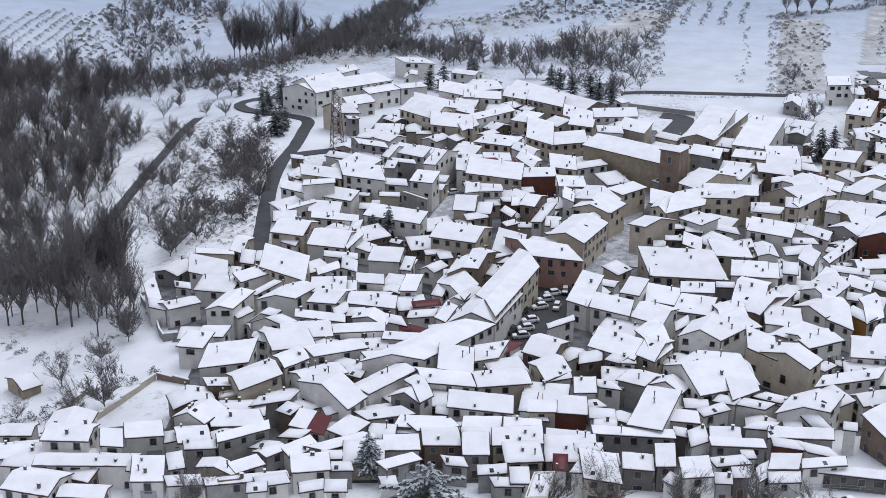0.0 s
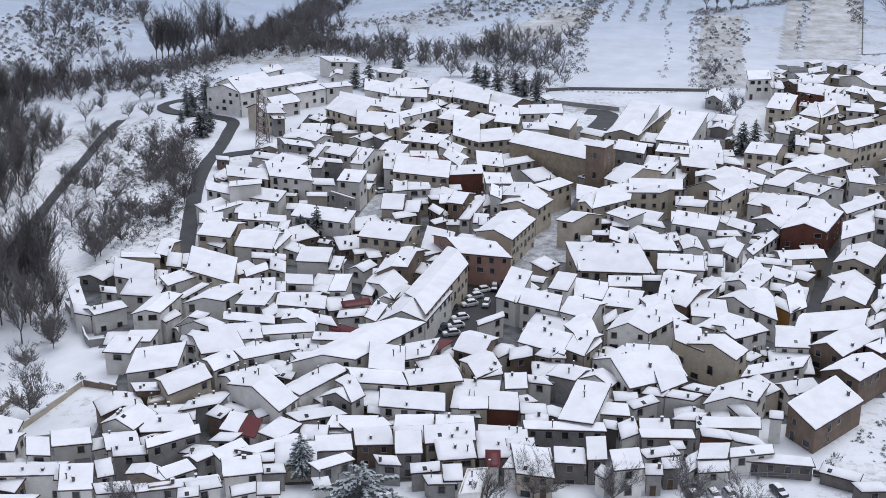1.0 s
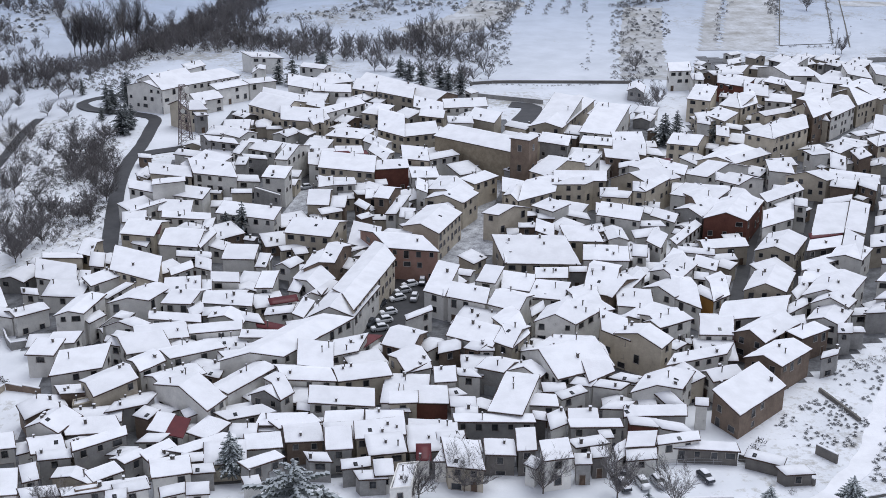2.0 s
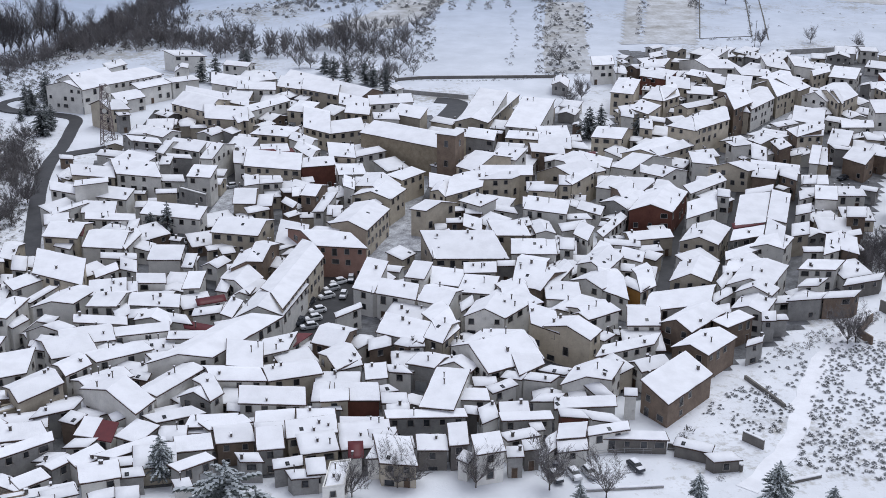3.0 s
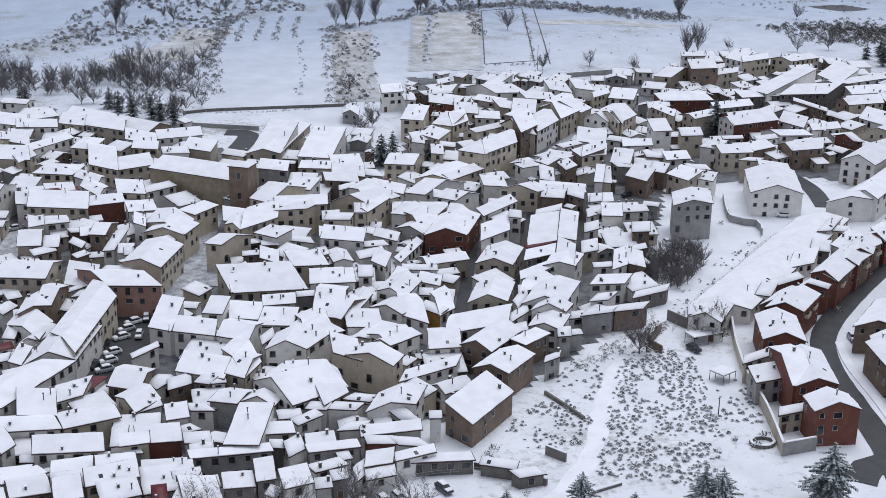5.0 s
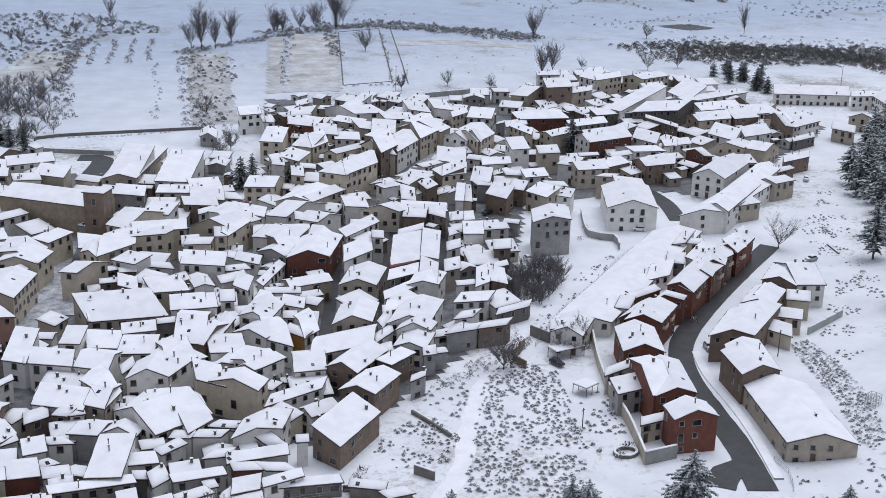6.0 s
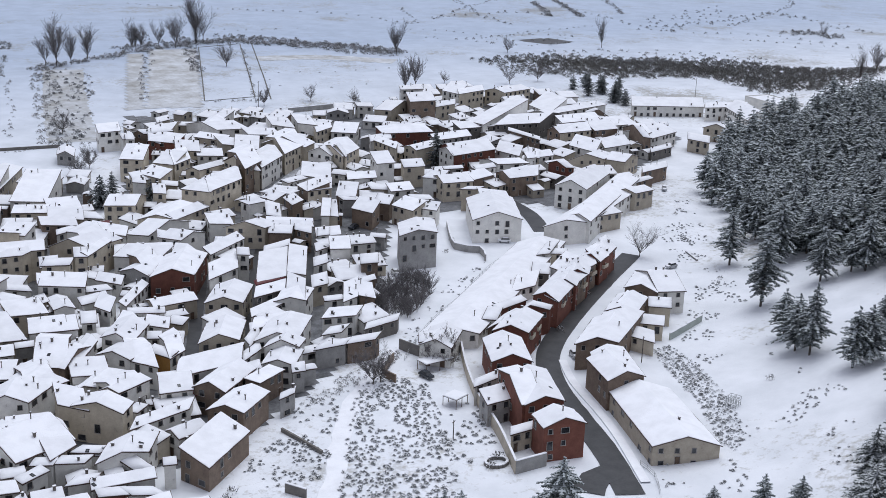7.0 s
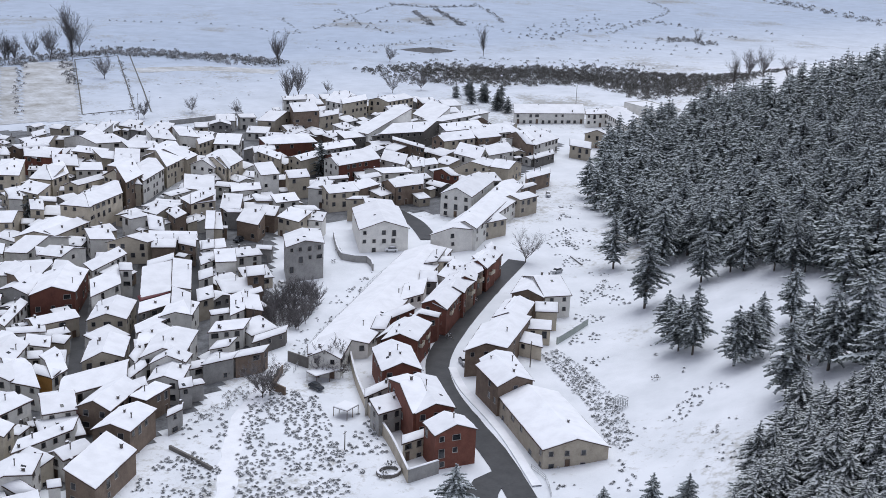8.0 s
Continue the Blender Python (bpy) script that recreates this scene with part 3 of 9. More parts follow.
house(0.3, 230.7, 10.5, 6.2, -11, 6.5, "p", "white", skew=-0.49)
house(11.6, 230.3, 10.6, 6.8, 9, 6.5, "p", "cream", skew=-0.06)
house(2.7, 236.5, 7.3, 7.7, -21, 7, "s", "white", skew=-0.33)
house(9.3, 242.7, 7.4, 4.6, 20, 6, "s", "white", skew=0.89)
house(12.5, 246.3, 9.8, 2.2, 53, 5, "s", "white", skew=-0.96, roof="redtile", bare=1)
house(22.1, 246.5, 7.0, 10.1, -37, 6, "p", "brown", skew=-0.2)
house(22.0, 235.3, 7.0, 8.1, 40, 6.5, "p", "cream", skew=0.38)
house(7.3, 219.5, 12.5, 4.7, -13, 6, "s", "white", skew=-0.17)
house(7.4, 212.8, 6.9, 3.2, -1, 5, "s", "white", skew=0.09)
house(-11.3, 217.2, 9.0, 2.3, 15, 5, "s", "white", skew=-0.73)
house(-4.4, 213.4, 8.4, 2.9, -5, 5, "s", "grey", skew=0.3)
house(-17.9, 212.1, 5.0, 5.0, -38, 4.5, "s", "white", skew=0.14)
house(-1.7, 212.4, 7.8, 2.0, 14, 5, "s", "white", skew=-0.49)
house(-0.5, 208.5, 6.5, 6.7, -1, 5, "p", "brown", skew=-0.11)
house(6.0, 203.6, 4.4, 5.5, -0, 5.4, "s", "grey")
house(13.8, 206.9, 9.0, 4.4, 5, 5.4, "s", "cream", skew=0.1)
house(15.0, 210.8, 6.7, 2.5, -8, 6, "s", "white", skew=-0.06)
house(19.2, 217.9, 5.1, 3.0, -2, 6, "s", "cream", skew=0.06)
house(-7.7, 206.1, 6.2, 3.7, 2, 4.5, "s", "white", skew=-0.06)
house(-18.4, 207.0, 11.0, 1.8, 29, 4.5, "s", "grey", skew=-1.24)
house(-7.9, 199.7, 6.9, 1.8, 28, 4.5, "s", "grey", skew=-0.35)
house(17.0, 192.1, 3.8, 8.3, 5, 4, "f", "white", skew=0.35)
house(-8.7, 212.7, 7.6, 1.8, -5, 4, "s", "white", skew=-0.54)
house(-8.1, 252.4, 9.9, 2.2, -8, 5.5, "s", "white", skew=0.04)
house(-19.1, 257.1, 11.9, 2.7, 6, 5.5, "s", "white", skew=0.09)
house(-16.3, 263.6, 8.7, 4.6, -30, 5.5, "g", "white", skew=-0.29)
house(37.2, 246.6, 11.1, 6.7, -38, 6, "s", "white", skew=-0.23)
house(45.4, 244.9, 4.5, 11.3, -47, 6.5, "p", "beige", skew=-0.31)
house(45.8, 249.5, 8.3, 10.6, 54, 6.5, "p", "cream", skew=1.1)
house(57.7, 252.8, 8.7, 8.8, -16, 7, "g", "white", pitch=0.47, skew=0.22)
house(63.9, 258.6, 11.4, 10.2, 44, 7, "p", "white", skew=0.87)
house(54.4, 231.6, 14.5, 13.3, -69, 6.5, "g", "white", pitch=0.47)
house(52.2, 233.6, 6.2, 12.1, 45, 6, "p", "white", skew=0.77)
house(59.7, 230.9, 7.1, 12.9, 34, 6.2, "p", "cream", skew=0.64)
house(57.8, 227.6, 7.0, 3.3, -80, 6, "s", "white", skew=-1.25)
house(57.7, 239.2, 8.0, 5.2, -12, 5.5, "s", "white", skew=-0.08)
house(67.6, 243.7, 7.3, 5.8, -53, 7.5, "s", "cream", skew=-0.93)
house(28.6, 227.8, 4.0, 4.4, 2, 5.5, "s", "white", skew=0.1)
house(40.5, 231.2, 5.6, 6.3, -30, 6, "p", "grey", skew=0.33)
house(40.5, 215.4, 6.2, 11.7, -20, 6, "s", "white", skew=0.11)
house(45.4, 227.7, 6.9, 3.3, -34, 6, "g", "white", pitch=0.47)
house(45.7, 215.8, 6.6, 3.0, -12, 5, "s", "white", skew=-0.21)
house(23.9, 220.2, 8.1, 4.8, -9, 5, "s", "red", skew=-0.09)
house(35.7, 209.6, 14.8, 1.8, -7, 5, "s", "grey", skew=-0.16)
house(23.5, 209.5, 7.8, 1.8, -11, 4.5, "s", "grey", skew=-0.07)
house(40.0, 199.4, 3.1, 5.4, 1, 5.4, "s", "dark", skew=0.13)
house(52.8, 208.7, 5.3, 3.2, -5, 5, "s", "white", skew=0.05)
house(54.4, 205.5, 9.5, 1.8, -5, 5, "s", "grey", skew=-0.12)
house(25.8, 199.2, 2.0, 6.5, -5, 4.5, "s", "white", skew=0.5)
house(27.9, 196.3, 6.3, 6.7, -18, 4.8, "s", "beige", skew=-0.35)
house(35.1, 199.2, 5.1, 3.7, -10, 4.4, "s", "dark", skew=-0.1)
house(44.3, 193.4, 5.0, 4.6, 7, 6.5, "s", "white", skew=0.14)
house(72.4, 237.5, 5.7, 11.3, 50, 8, "p", "cream", skew=0.13)
house(79.9, 246.0, 4.6, 8.3, -40, 7.5, "g", "white", pitch=0.47, skew=0.44)
house(79.8, 248.0, 7.7, 7.9, 26, 7.5, "p", "white", skew=0.1)
house(91.4, 246.2, 6.9, 11.2, -9, 6, "p", "white", skew=0.14)
house(101.5, 242.1, 7.5, 14.2, -51, 6.5, "g", "brown", pitch=0.47)
house(83.3, 231.9, 14.5, 2.5, 16, 5.5, "s", "white", skew=1.25)
house(99.1, 229.1, 7.7, 11.4, -39, 6.5, "g", "brown", pitch=0.38, skew=0.22)
house(85.2, 224.1, 4.8, 7.2, -72, 5, "g", "white", pitch=0.47)
house(71.0, 217.7, 8.6, 8.2, 57, 7, "p", "white", skew=-0.69)
house(87.7, 214.5, 7.8, 16.3, -68, 5.4, "l", "brown", skew=-0.32)
house(67.1, 209.0, 11.4, 2.6, -5, 5, "s", "grey", skew=0.13)
house(61.3, 198.2, 5.0, 3.5, -1, 5, "s", "white", skew=0.36)
house(72.0, 198.3, 14.5, 1.8, -13, 3.2, "s", "dark", skew=-0.21)
house(68.6, 199.1, 7.9, 1.8, 7, 4.5, "s", "white", skew=0.3)
house(118.6, 248.2, 7.2, 9.5, -33, 6, "g", "white", pitch=0.35, skew=0.1)
house(110.2, 240.0, 9.0, 3.1, 29, 6, "s", "brown", skew=-0.32)
house(-59.7, 308.5, 9.7, 8.9, -7, 5, "b", "cream", skew=-0.33)
house(-53.5, 314.5, 4.3, 10.1, -36, 5.5, "p", "cream", skew=-0.55)
house(-59.4, 297.0, 11.6, 6.9, -27, 5.5, "s", "white", skew=-0.7)
house(-47.2, 290.2, 8.9, 3.8, 44, 6, "s", "white", skew=0.16)
house(-39.6, 293.7, 15.3, 8.8, -38, 7, "s", "cream", skew=-0.77)
house(-36.4, 275.8, 8.7, 8.1, 4, 7, "g", "white", pitch=0.23, skew=0.69)
house(-62.8, 276.9, 7.7, 4.6, 33, 5, "p", "white", skew=-0.12)
house(-49.3, 269.2, 5.9, 10.2, 4, 8, "g", "white", pitch=0.26, skew=0.4)
house(-70.7, 283.3, 3.4, 7.7, 55, 5.5, "s", "white", skew=0.68)
house(-40.2, 322.5, 9.2, 11.8, -20, 7, "p", "cream", skew=-0.08)
house(-29.3, 315.1, 10.1, 13.0, -17, 6.5, "p", "white", skew=-0.08)
house(-43.3, 355.4, 12.8, 3.6, -36, 7, "s", "white", skew=-0.93)
house(-41.4, 341.3, 12.2, 5.6, 45, 6, "b", "white", skew=0.75)
house(-33.6, 339.6, 9.1, 5.7, -15, 6, "s", "white", skew=-0.2)
house(-30.6, 350.2, 11.1, 5.6, -27, 6.5, "s", "white", skew=-0.1)
house(-26.2, 274.4, 6.4, 8.8, -11, 6.5, "p", "white", skew=0.26)
house(-27.4, 280.2, 8.0, 5.6, 3, 6.5, "s", "white")
house(-28.9, 294.2, 6.6, 3.9, 43, 6, "p", "white", skew=0.56)
house(-28.1, 264.1, 11.8, 2.3, -16, 5.5, "s", "white", skew=-0.35)
house(-30.3, 333.8, 13.6, 2.8, -15, 5.5, "s", "white", skew=-0.32)
house(-36.9, 358.3, 9.2, 18.9, 16, 6, "b", "white", skew=0.19)
house(-13.2, 330.9, 17.3, 6.0, -26, 7, "s", "white", skew=-0.11)
house(4.9, 315.2, 12.5, 12.6, -22, 8, "p", "cream")
house(-14.6, 302.0, 7.8, 6.2, -10, 6, "s", "white")
house(-7.6, 279.5, 3.6, 6.4, -5, 7, "s", "white", skew=0.15)
house(9.3, 295.8, 4.3, 12.1, -39, 8, "p", "brown", skew=-0.3)
house(6.0, 291.6, 10.2, 6.4, 76, 8, "p", "brown", skew=-0.78)
house(5.1, 275.8, 4.5, 6.4, 9, 6, "g", "white", pitch=0.47, skew=0.9)
house(3.5, 282.2, 10.2, 9.5, 70, 6.5, "p", "white", skew=0.81)
house(15.6, 279.3, 33.1, 8.2, 69, 8.5, "p", "cream", skew=1.25)
house(0.7, 264.2, 3.4, 5.6, -49, 6, "s", "white", skew=-0.46)
house(9.8, 265.8, 10.5, 17.2, -2, 7, "g", "white", pitch=0.47, skew=0.36)
house(6.7, 343.6, 5.9, 13.8, -12, 6.5, "p", "beige", skew=-0.09)
house(25.9, 341.2, 4.2, 10.3, -25, 8, "p", "brown")
house(17.5, 311.2, 8.7, 9.6, -39, 5.5, "s", "white", skew=-0.52)
house(-24.3, 315.0, 11.6, 3.6, 73, 6.5, "p", "white", skew=1.25)
house(-16.6, 271.8, 11.5, 4.4, -16, 6, "s", "white", skew=-0.22)
house(-17.8, 285.7, 6.5, 3.5, -10, 6, "s", "white", skew=-0.21)
house(8.8, 356.1, 4.0, 8.3, 19, 7, "p", "white", skew=0.38)
house(36.2, 317.8, 17.9, 10.8, 63, 8, "p", "cream", skew=0.2)
house(38.1, 328.5, 4.1, 8.3, -36, 7, "g", "white", pitch=0.47, skew=0.39)
house(43.7, 336.4, 11.3, 10.0, -26, 8, "g", "cream", pitch=0.32, skew=0.12)
house(44.3, 342.5, 13.0, 12.3, 69, 8, "p", "cream", skew=0.74)
house(57.0, 322.8, 4.4, 9.4, -33, 8, "p", "cream", skew=0.5)
house(61.8, 336.5, 6.4, 6.8, -63, 8, "g", "cream", pitch=0.38, skew=-0.86)
house(70.7, 342.6, 14.0, 13.0, 32, 8, "p", "cream", skew=1.15)
house(70.4, 326.8, 7.4, 5.2, -51, 7, "s", "white", skew=0.26)
house(83.3, 347.4, 15.1, 9.6, -9, 9, "p", "cream", skew=0.07)
house(82.2, 343.1, 9.2, 7.3, -5, 9, "h", "cream", skew=0.95)
house(66.1, 313.2, 6.3, 4.6, -54, 5.5, "s", "brown", skew=-0.87)
house(60.3, 296.3, 18.6, 12.6, -9, 5, "s", "beige", skew=-0.26)
house(55.5, 301.7, 9.5, 8.7, 47, 5.2, "p", "white", skew=1.25)
house(74.4, 305.6, 9.0, 7.0, -10, 6, "s", "cream", skew=-0.25)
house(84.2, 307.9, 9.2, 4.9, -94, 5.5, "p", "white", skew=0.1)
house(76.7, 293.7, 8.4, 10.7, -9, 6, "p", "white", skew=0.07)
house(61.6, 282.1, 7.7, 4.0, -5, 5, "s", "white", skew=0.12)
house(58.5, 269.4, 7.9, 6.9, -21, 5.5, "s", "white", skew=0.08)
house(72.5, 273.7, 7.0, 19.9, -33, 7, "p", "brown", skew=-0.23)
house(33.6, 275.7, 5.6, 12.1, -41, 6.5, "s", "white", skew=-0.33)
house(45.3, 276.0, 4.3, 6.7, -27, 7.5, "s", "white")
house(38.9, 267.7, 9.6, 5.5, -33, 6.5, "s", "white", skew=-0.29)
house(48.3, 264.0, 7.7, 10.1, -39, 6.5, "p", "white", skew=-0.17)
house(52.1, 275.6, 7.8, 6.6, -27, 5.5, "s", "white", skew=-0.3)
house(63.1, 256.5, 7.2, 7.5, -35, 6.5, "g", "white", pitch=0.47, skew=0.71)
house(65.3, 262.7, 7.3, 12.9, 30, 6.5, "p", "white", skew=0.64)
house(85.2, 321.8, 6.0, 8.1, -34, 7.5, "p", "white", skew=-0.38)
house(36.3, 345.7, 4.8, 11.8, -58, 7, "b", "white", skew=-1.25)
house(87.9, 317.6, 11.8, 6.6, -32, 7.5, "s", "white", skew=-0.16)
house(102.8, 338.5, 15.1, 4.1, 48, 9, "p", "cream", skew=0.37)
house(130.2, 341.3, 7.3, 9.8, -50, 8, "p", "white", skew=0.27)
house(115.5, 333.6, 13.0, 7.1, -36, 6.5, "s", "white", skew=0.26)
house(112.7, 322.4, 9.3, 12.9, -53, 6.5, "g", "grey", pitch=0.32)
house(114.1, 329.9, 10.3, 13.5, 50, 6.5, "p", "brown", skew=1.25)
house(120.2, 317.6, 11.5, 18.7, -17, 7.5, "g", "red", pitch=0.35, skew=0.28)
house(123.7, 322.7, 18.4, 7.6, 63, 7.5, "p", "beige", skew=1.25)
house(139.6, 331.9, 18.3, 3.8, 35, 6.5, "s", "white", skew=0.57)
house(124.4, 292.9, 9.5, 14.1, -25, 6.5, "g", "beige", pitch=0.35, skew=0.17)
house(112.1, 268.3, 9.5, 12.3, -12, 6.5, "g", "beige", pitch=0.41, skew=0.34)
house(131.7, 314.0, 12.9, 6.0, 30, 6, "s", "white", skew=1.25)
house(101.0, 319.5, 7.9, 3.8, -54, 5.5, "s", "white", skew=-0.47)
house(103.2, 306.4, 18.0, 2.0, 52, 5.5, "s", "white", skew=0.66)
house(93.6, 300.8, 5.8, 5.3, -69, 6, "s", "white", skew=-0.79)
house(79.1, 290.6, 7.6, 6.1, -10, 6, "s", "white")
house(110.4, 297.9, 12.0, 6.2, 4, 5.5, "p", "beige", skew=0.09)
house(92.7, 281.2, 12.8, 6.4, 59, 7, "p", "white", skew=1.25)
house(91.2, 278.5, 8.2, 12.0, -52, 7, "g", "white", pitch=0.41, skew=-0.26)
house(101.2, 283.4, 6.2, 4.0, -49, 5.5, "s", "white", skew=-0.44)
house(79.1, 272.2, 13.2, 3.5, 56, 7, "p", "white", skew=1.12)
house(75.1, 268.7, 4.0, 13.6, -56, 7, "p", "brown", skew=-0.26)
house(86.9, 267.0, 8.4, 7.9, -48, 6.5, "g", "white", pitch=0.35, skew=0.12)
house(90.5, 267.9, 7.6, 12.6, -57, 6, "p", "white", skew=-1.07)
house(98.6, 267.0, 5.8, 10.2, 35, 6.5, "p", "white", skew=1.02)
house(76.8, 261.2, 7.9, 6.7, -17, 6, "s", "white", skew=-0.16)
house(76.2, 253.5, 7.5, 6.9, -1, 6, "g", "white", pitch=0.32, skew=1.03)
house(102.9, 253.2, 16.3, 9.5, 7, 6.5, "p", "white", skew=0.69)
house(25.4, 300.9, 12.6, 11.1, -18, 8.6, "p", "pink", skew=-0.92)
house(-40.6, 477.0, 34.6, 14.6, 37, 9, "p", "white", skew=-0.41)
house(-46.7, 476.7, 21.3, 16.7, -59, 9, "g", "white", pitch=0.35, skew=-0.21)
house(-24.3, 477.4, 14.1, 6.5, 36, 6.5, "s", "white")
house(-13.7, 483.6, 10.6, 6.5, 22, 6.5, "p", "white", skew=-0.43)
house(-31.8, 465.2, 11.1, 6.6, 34, 5, "s", "white", skew=0.2)
house(9.7, 508.6, 11.1, 6.4, -31, 6, "p", "white")
house(-36.8, 441.8, 11.4, 4.7, -50, 8, "g", "cream", pitch=0.41, skew=0.9)
house(-5.5, 447.1, 18.6, 16.4, -50, 7, "p", "cream", skew=-0.39)
house(3.0, 431.3, 15.5, 16.6, -23, 7, "p", "cream", skew=-0.42)
house(0.1, 456.4, 30.8, 5.7, -44, 6, "s", "cream", skew=-0.92)
house(5.2, 475.8, 17.5, 8.1, -41, 6.5, "s", "white", skew=-0.82)
house(-18.1, 409.9, 8.5, 7.8, -45, 7, "p", "white")
house(-10.4, 392.4, 12.4, 5.9, -35, 7, "s", "white", skew=-0.21)
house(-24.2, 398.1, 10.9, 4.7, -28, 8.5, "p", "grey", skew=-1.25)
house(-37.6, 371.4, 13.5, 5.5, -22, 6.5, "s", "cream", skew=-0.58)
house(-27.0, 376.4, 11.9, 10.0, -45, 7, "s", "white")
house(-25.7, 371.7, 14.1, 13.6, -24, 7.5, "p", "white", skew=-0.75)
house(-0.5, 379.7, 3.5, 16.4, -18, 9, "p", "white", skew=0.14)
house(-5.4, 358.0, 6.8, 6.5, -19, 9, "s", "white")
house(6.7, 378.7, 5.1, 11.9, -25, 7, "p", "white", skew=-0.43)
house(14.8, 479.6, 16.0, 5.9, 18, 6.5, "s", "white")
house(15.0, 467.3, 14.2, 6.0, -16, 6.5, "s", "white", skew=-0.23)
house(39.2, 464.6, 17.4, 13.2, -46, 6.5, "p", "beige", skew=-0.71)
house(28.0, 471.3, 10.5, 8.2, -38, 6, "s", "beige", skew=-0.46)
house(40.9, 471.8, 44.4, 6.7, -54, 5.5, "s", "white", skew=-0.5)
house(51.6, 459.3, 11.9, 17.3, 40, 6, "g", "brown", pitch=0.35, skew=0.07)
house(17.9, 441.7, 20.1, 3.8, 43, 6.5, "s", "white", skew=0.34)
house(30.2, 437.6, 7.8, 14.3, -33, 6.5, "h", "cream", skew=-0.2)
house(18.6, 408.3, 12.7, 11.4, -25, 6.5, "h", "cream")
house(27.1, 397.3, 11.9, 6.2, -59, 6.5, "p", "white", skew=-0.77)
house(33.7, 422.3, 12.7, 20.8, -51, 6, "p", "cream", skew=-1.03)
house(42.2, 409.3, 12.5, 8.0, 17, 6, "s", "cream", skew=0.26)
house(49.3, 431.8, 8.9, 9.6, -29, 6, "p", "cream", skew=-0.26)
house(48.6, 440.8, 14.6, 6.9, -51, 6, "s", "white", skew=-0.97)
house(65.7, 419.1, 11.4, 7.5, -45, 7.5, "s", "beige", skew=-0.3)
house(62.2, 442.2, 15.8, 6.6, 5, 6, "s", "white", skew=0.13)
house(15.9, 369.7, 17.7, 9.4, -24, 7.5, "s", "beige", skew=-0.29)
house(28.9, 369.3, 10.3, 9.2, 6, 7.5, "p", "red", skew=0.07)
house(17.3, 387.0, 8.3, 4.6, -4, 6.5, "s", "white", skew=-0.14)
house(27.5, 386.5, 13.4, 6.2, -71, 6.5, "p", "white", skew=-1.17)
house(37.7, 380.3, 8.4, 7.9, -25, 6.5, "s", "cream", skew=-0.42)
house(38.5, 361.1, 7.8, 5.9, -5, 6.5, "s", "white", skew=-0.15)
house(52.0, 352.0, 8.0, 9.1, -17, 7.5, "g", "cream", pitch=0.35, skew=0.6)
house(23.8, 344.8, 7.5, 4.4, 2, 6, "s", "brown", skew=0.11)
house(63.6, 345.6, 8.4, 11.9, -41, 7, "p", "cream", skew=-0.6)
house(92.9, 423.7, 11.3, 23.4, -44, 5.5, "s", "white", skew=-0.28)
house(95.4, 427.9, 43.4, 10.9, 62, 6, "p", "beige", skew=-0.21)
house(106.2, 409.8, 11.2, 22.5, -29, 6, "s", "white")
house(110.3, 417.0, 23.7, 6.5, 61, 5.5, "p", "beige", skew=-0.75)
house(84.9, 391.0, 10.1, 11.0, -37, 7.5, "h", "grey", skew=-0.36)
house(98.9, 390.1, 10.3, 4.9, -23, 6, "s", "cream", skew=0.06)
house(133.1, 467.7, 6.7, 10.9, -44, 4, "g", "grey", pitch=0.47, skew=-0.47)
house(110.0, 392.9, 9.9, 7.7, -5, 5.5, "s", "white")
house(102.7, 374.6, 10.5, 8.9, -27, 6.5, "p", "brown", skew=-0.37)
house(106.7, 379.0, 10.7, 6.9, -34, 6.5, "s", "cream", skew=-0.35)
house(113.9, 359.1, 12.6, 5.0, -54, 6.5, "s", "white", skew=-0.51)
house(128.4, 386.3, 9.6, 13.0, -25, 7, "p", "cream", skew=0.18)
house(153.8, 480.3, 9.0, 7.6, 5, 8, "s", "white", skew=0.28)
house(150.7, 440.9, 8.2, 24.4, -34, 8.5, "h", "cream", skew=-0.16)
house(141.9, 391.8, 4.0, 11.9, -35, 8, "h", "cream", skew=-0.3)
house(79.2, 359.6, 7.1, 18.7, -54, 8, "p", "cream", skew=-0.08)
house(88.6, 367.4, 8.2, 7.5, -33, 7, "s", "white", skew=0.11)
house(128.3, 355.4, 6.3, 17.6, -39, 6.5, "p", "white", skew=0.39)
house(102.4, 344.6, 11.5, 10.2, -32, 8.5, "g", "cream", pitch=0.44, skew=0.63)
house(105.6, 353.2, 11.4, 13.8, 45, 8, "p", "white", skew=0.91)
house(117.3, 338.1, 16.2, 5.0, -18, 6, "s", "white")
house(177.5, 482.1, 12.6, 9.5, 14, 6.5, "p", "beige", skew=1.25)
house(170.7, 461.1, 11.3, 15.6, -46, 7.5, "h", "red", skew=-0.22)
house(171.9, 443.4, 8.8, 14.9, -36, 8, "p", "cream", skew=-0.33)
house(158.3, 425.2, 7.6, 10.7, -47, 8, "s", "cream")
house(163.9, 431.5, 10.8, 12.8, 38, 8, "p", "cream", skew=1.21)
house(148.1, 411.4, 10.1, 7.1, -69, 7.5, "s", "cream", skew=-0.27)
house(159.0, 388.5, 10.1, 23.5, -48, 9, "h", "cream")
house(164.6, 391.9, 20.0, 11.4, 35, 9, "p", "cream", skew=1.24)
house(167.4, 366.5, 5.1, 8.2, -81, 6.5, "p", "white", skew=0.82)
house(182.3, 413.6, 13.6, 17.0, 41, 10, "p", "brown", skew=1.25)
house(192.5, 418.3, 20.7, 11.6, 44, 8, "p", "white", skew=1.25)
house(140.0, 366.1, 5.9, 16.4, -48, 7, "g", "beige", pitch=0.47, skew=0.15)
house(136.1, 368.1, 18.4, 10.7, 46, 7, "p", "cream", skew=-0.4)
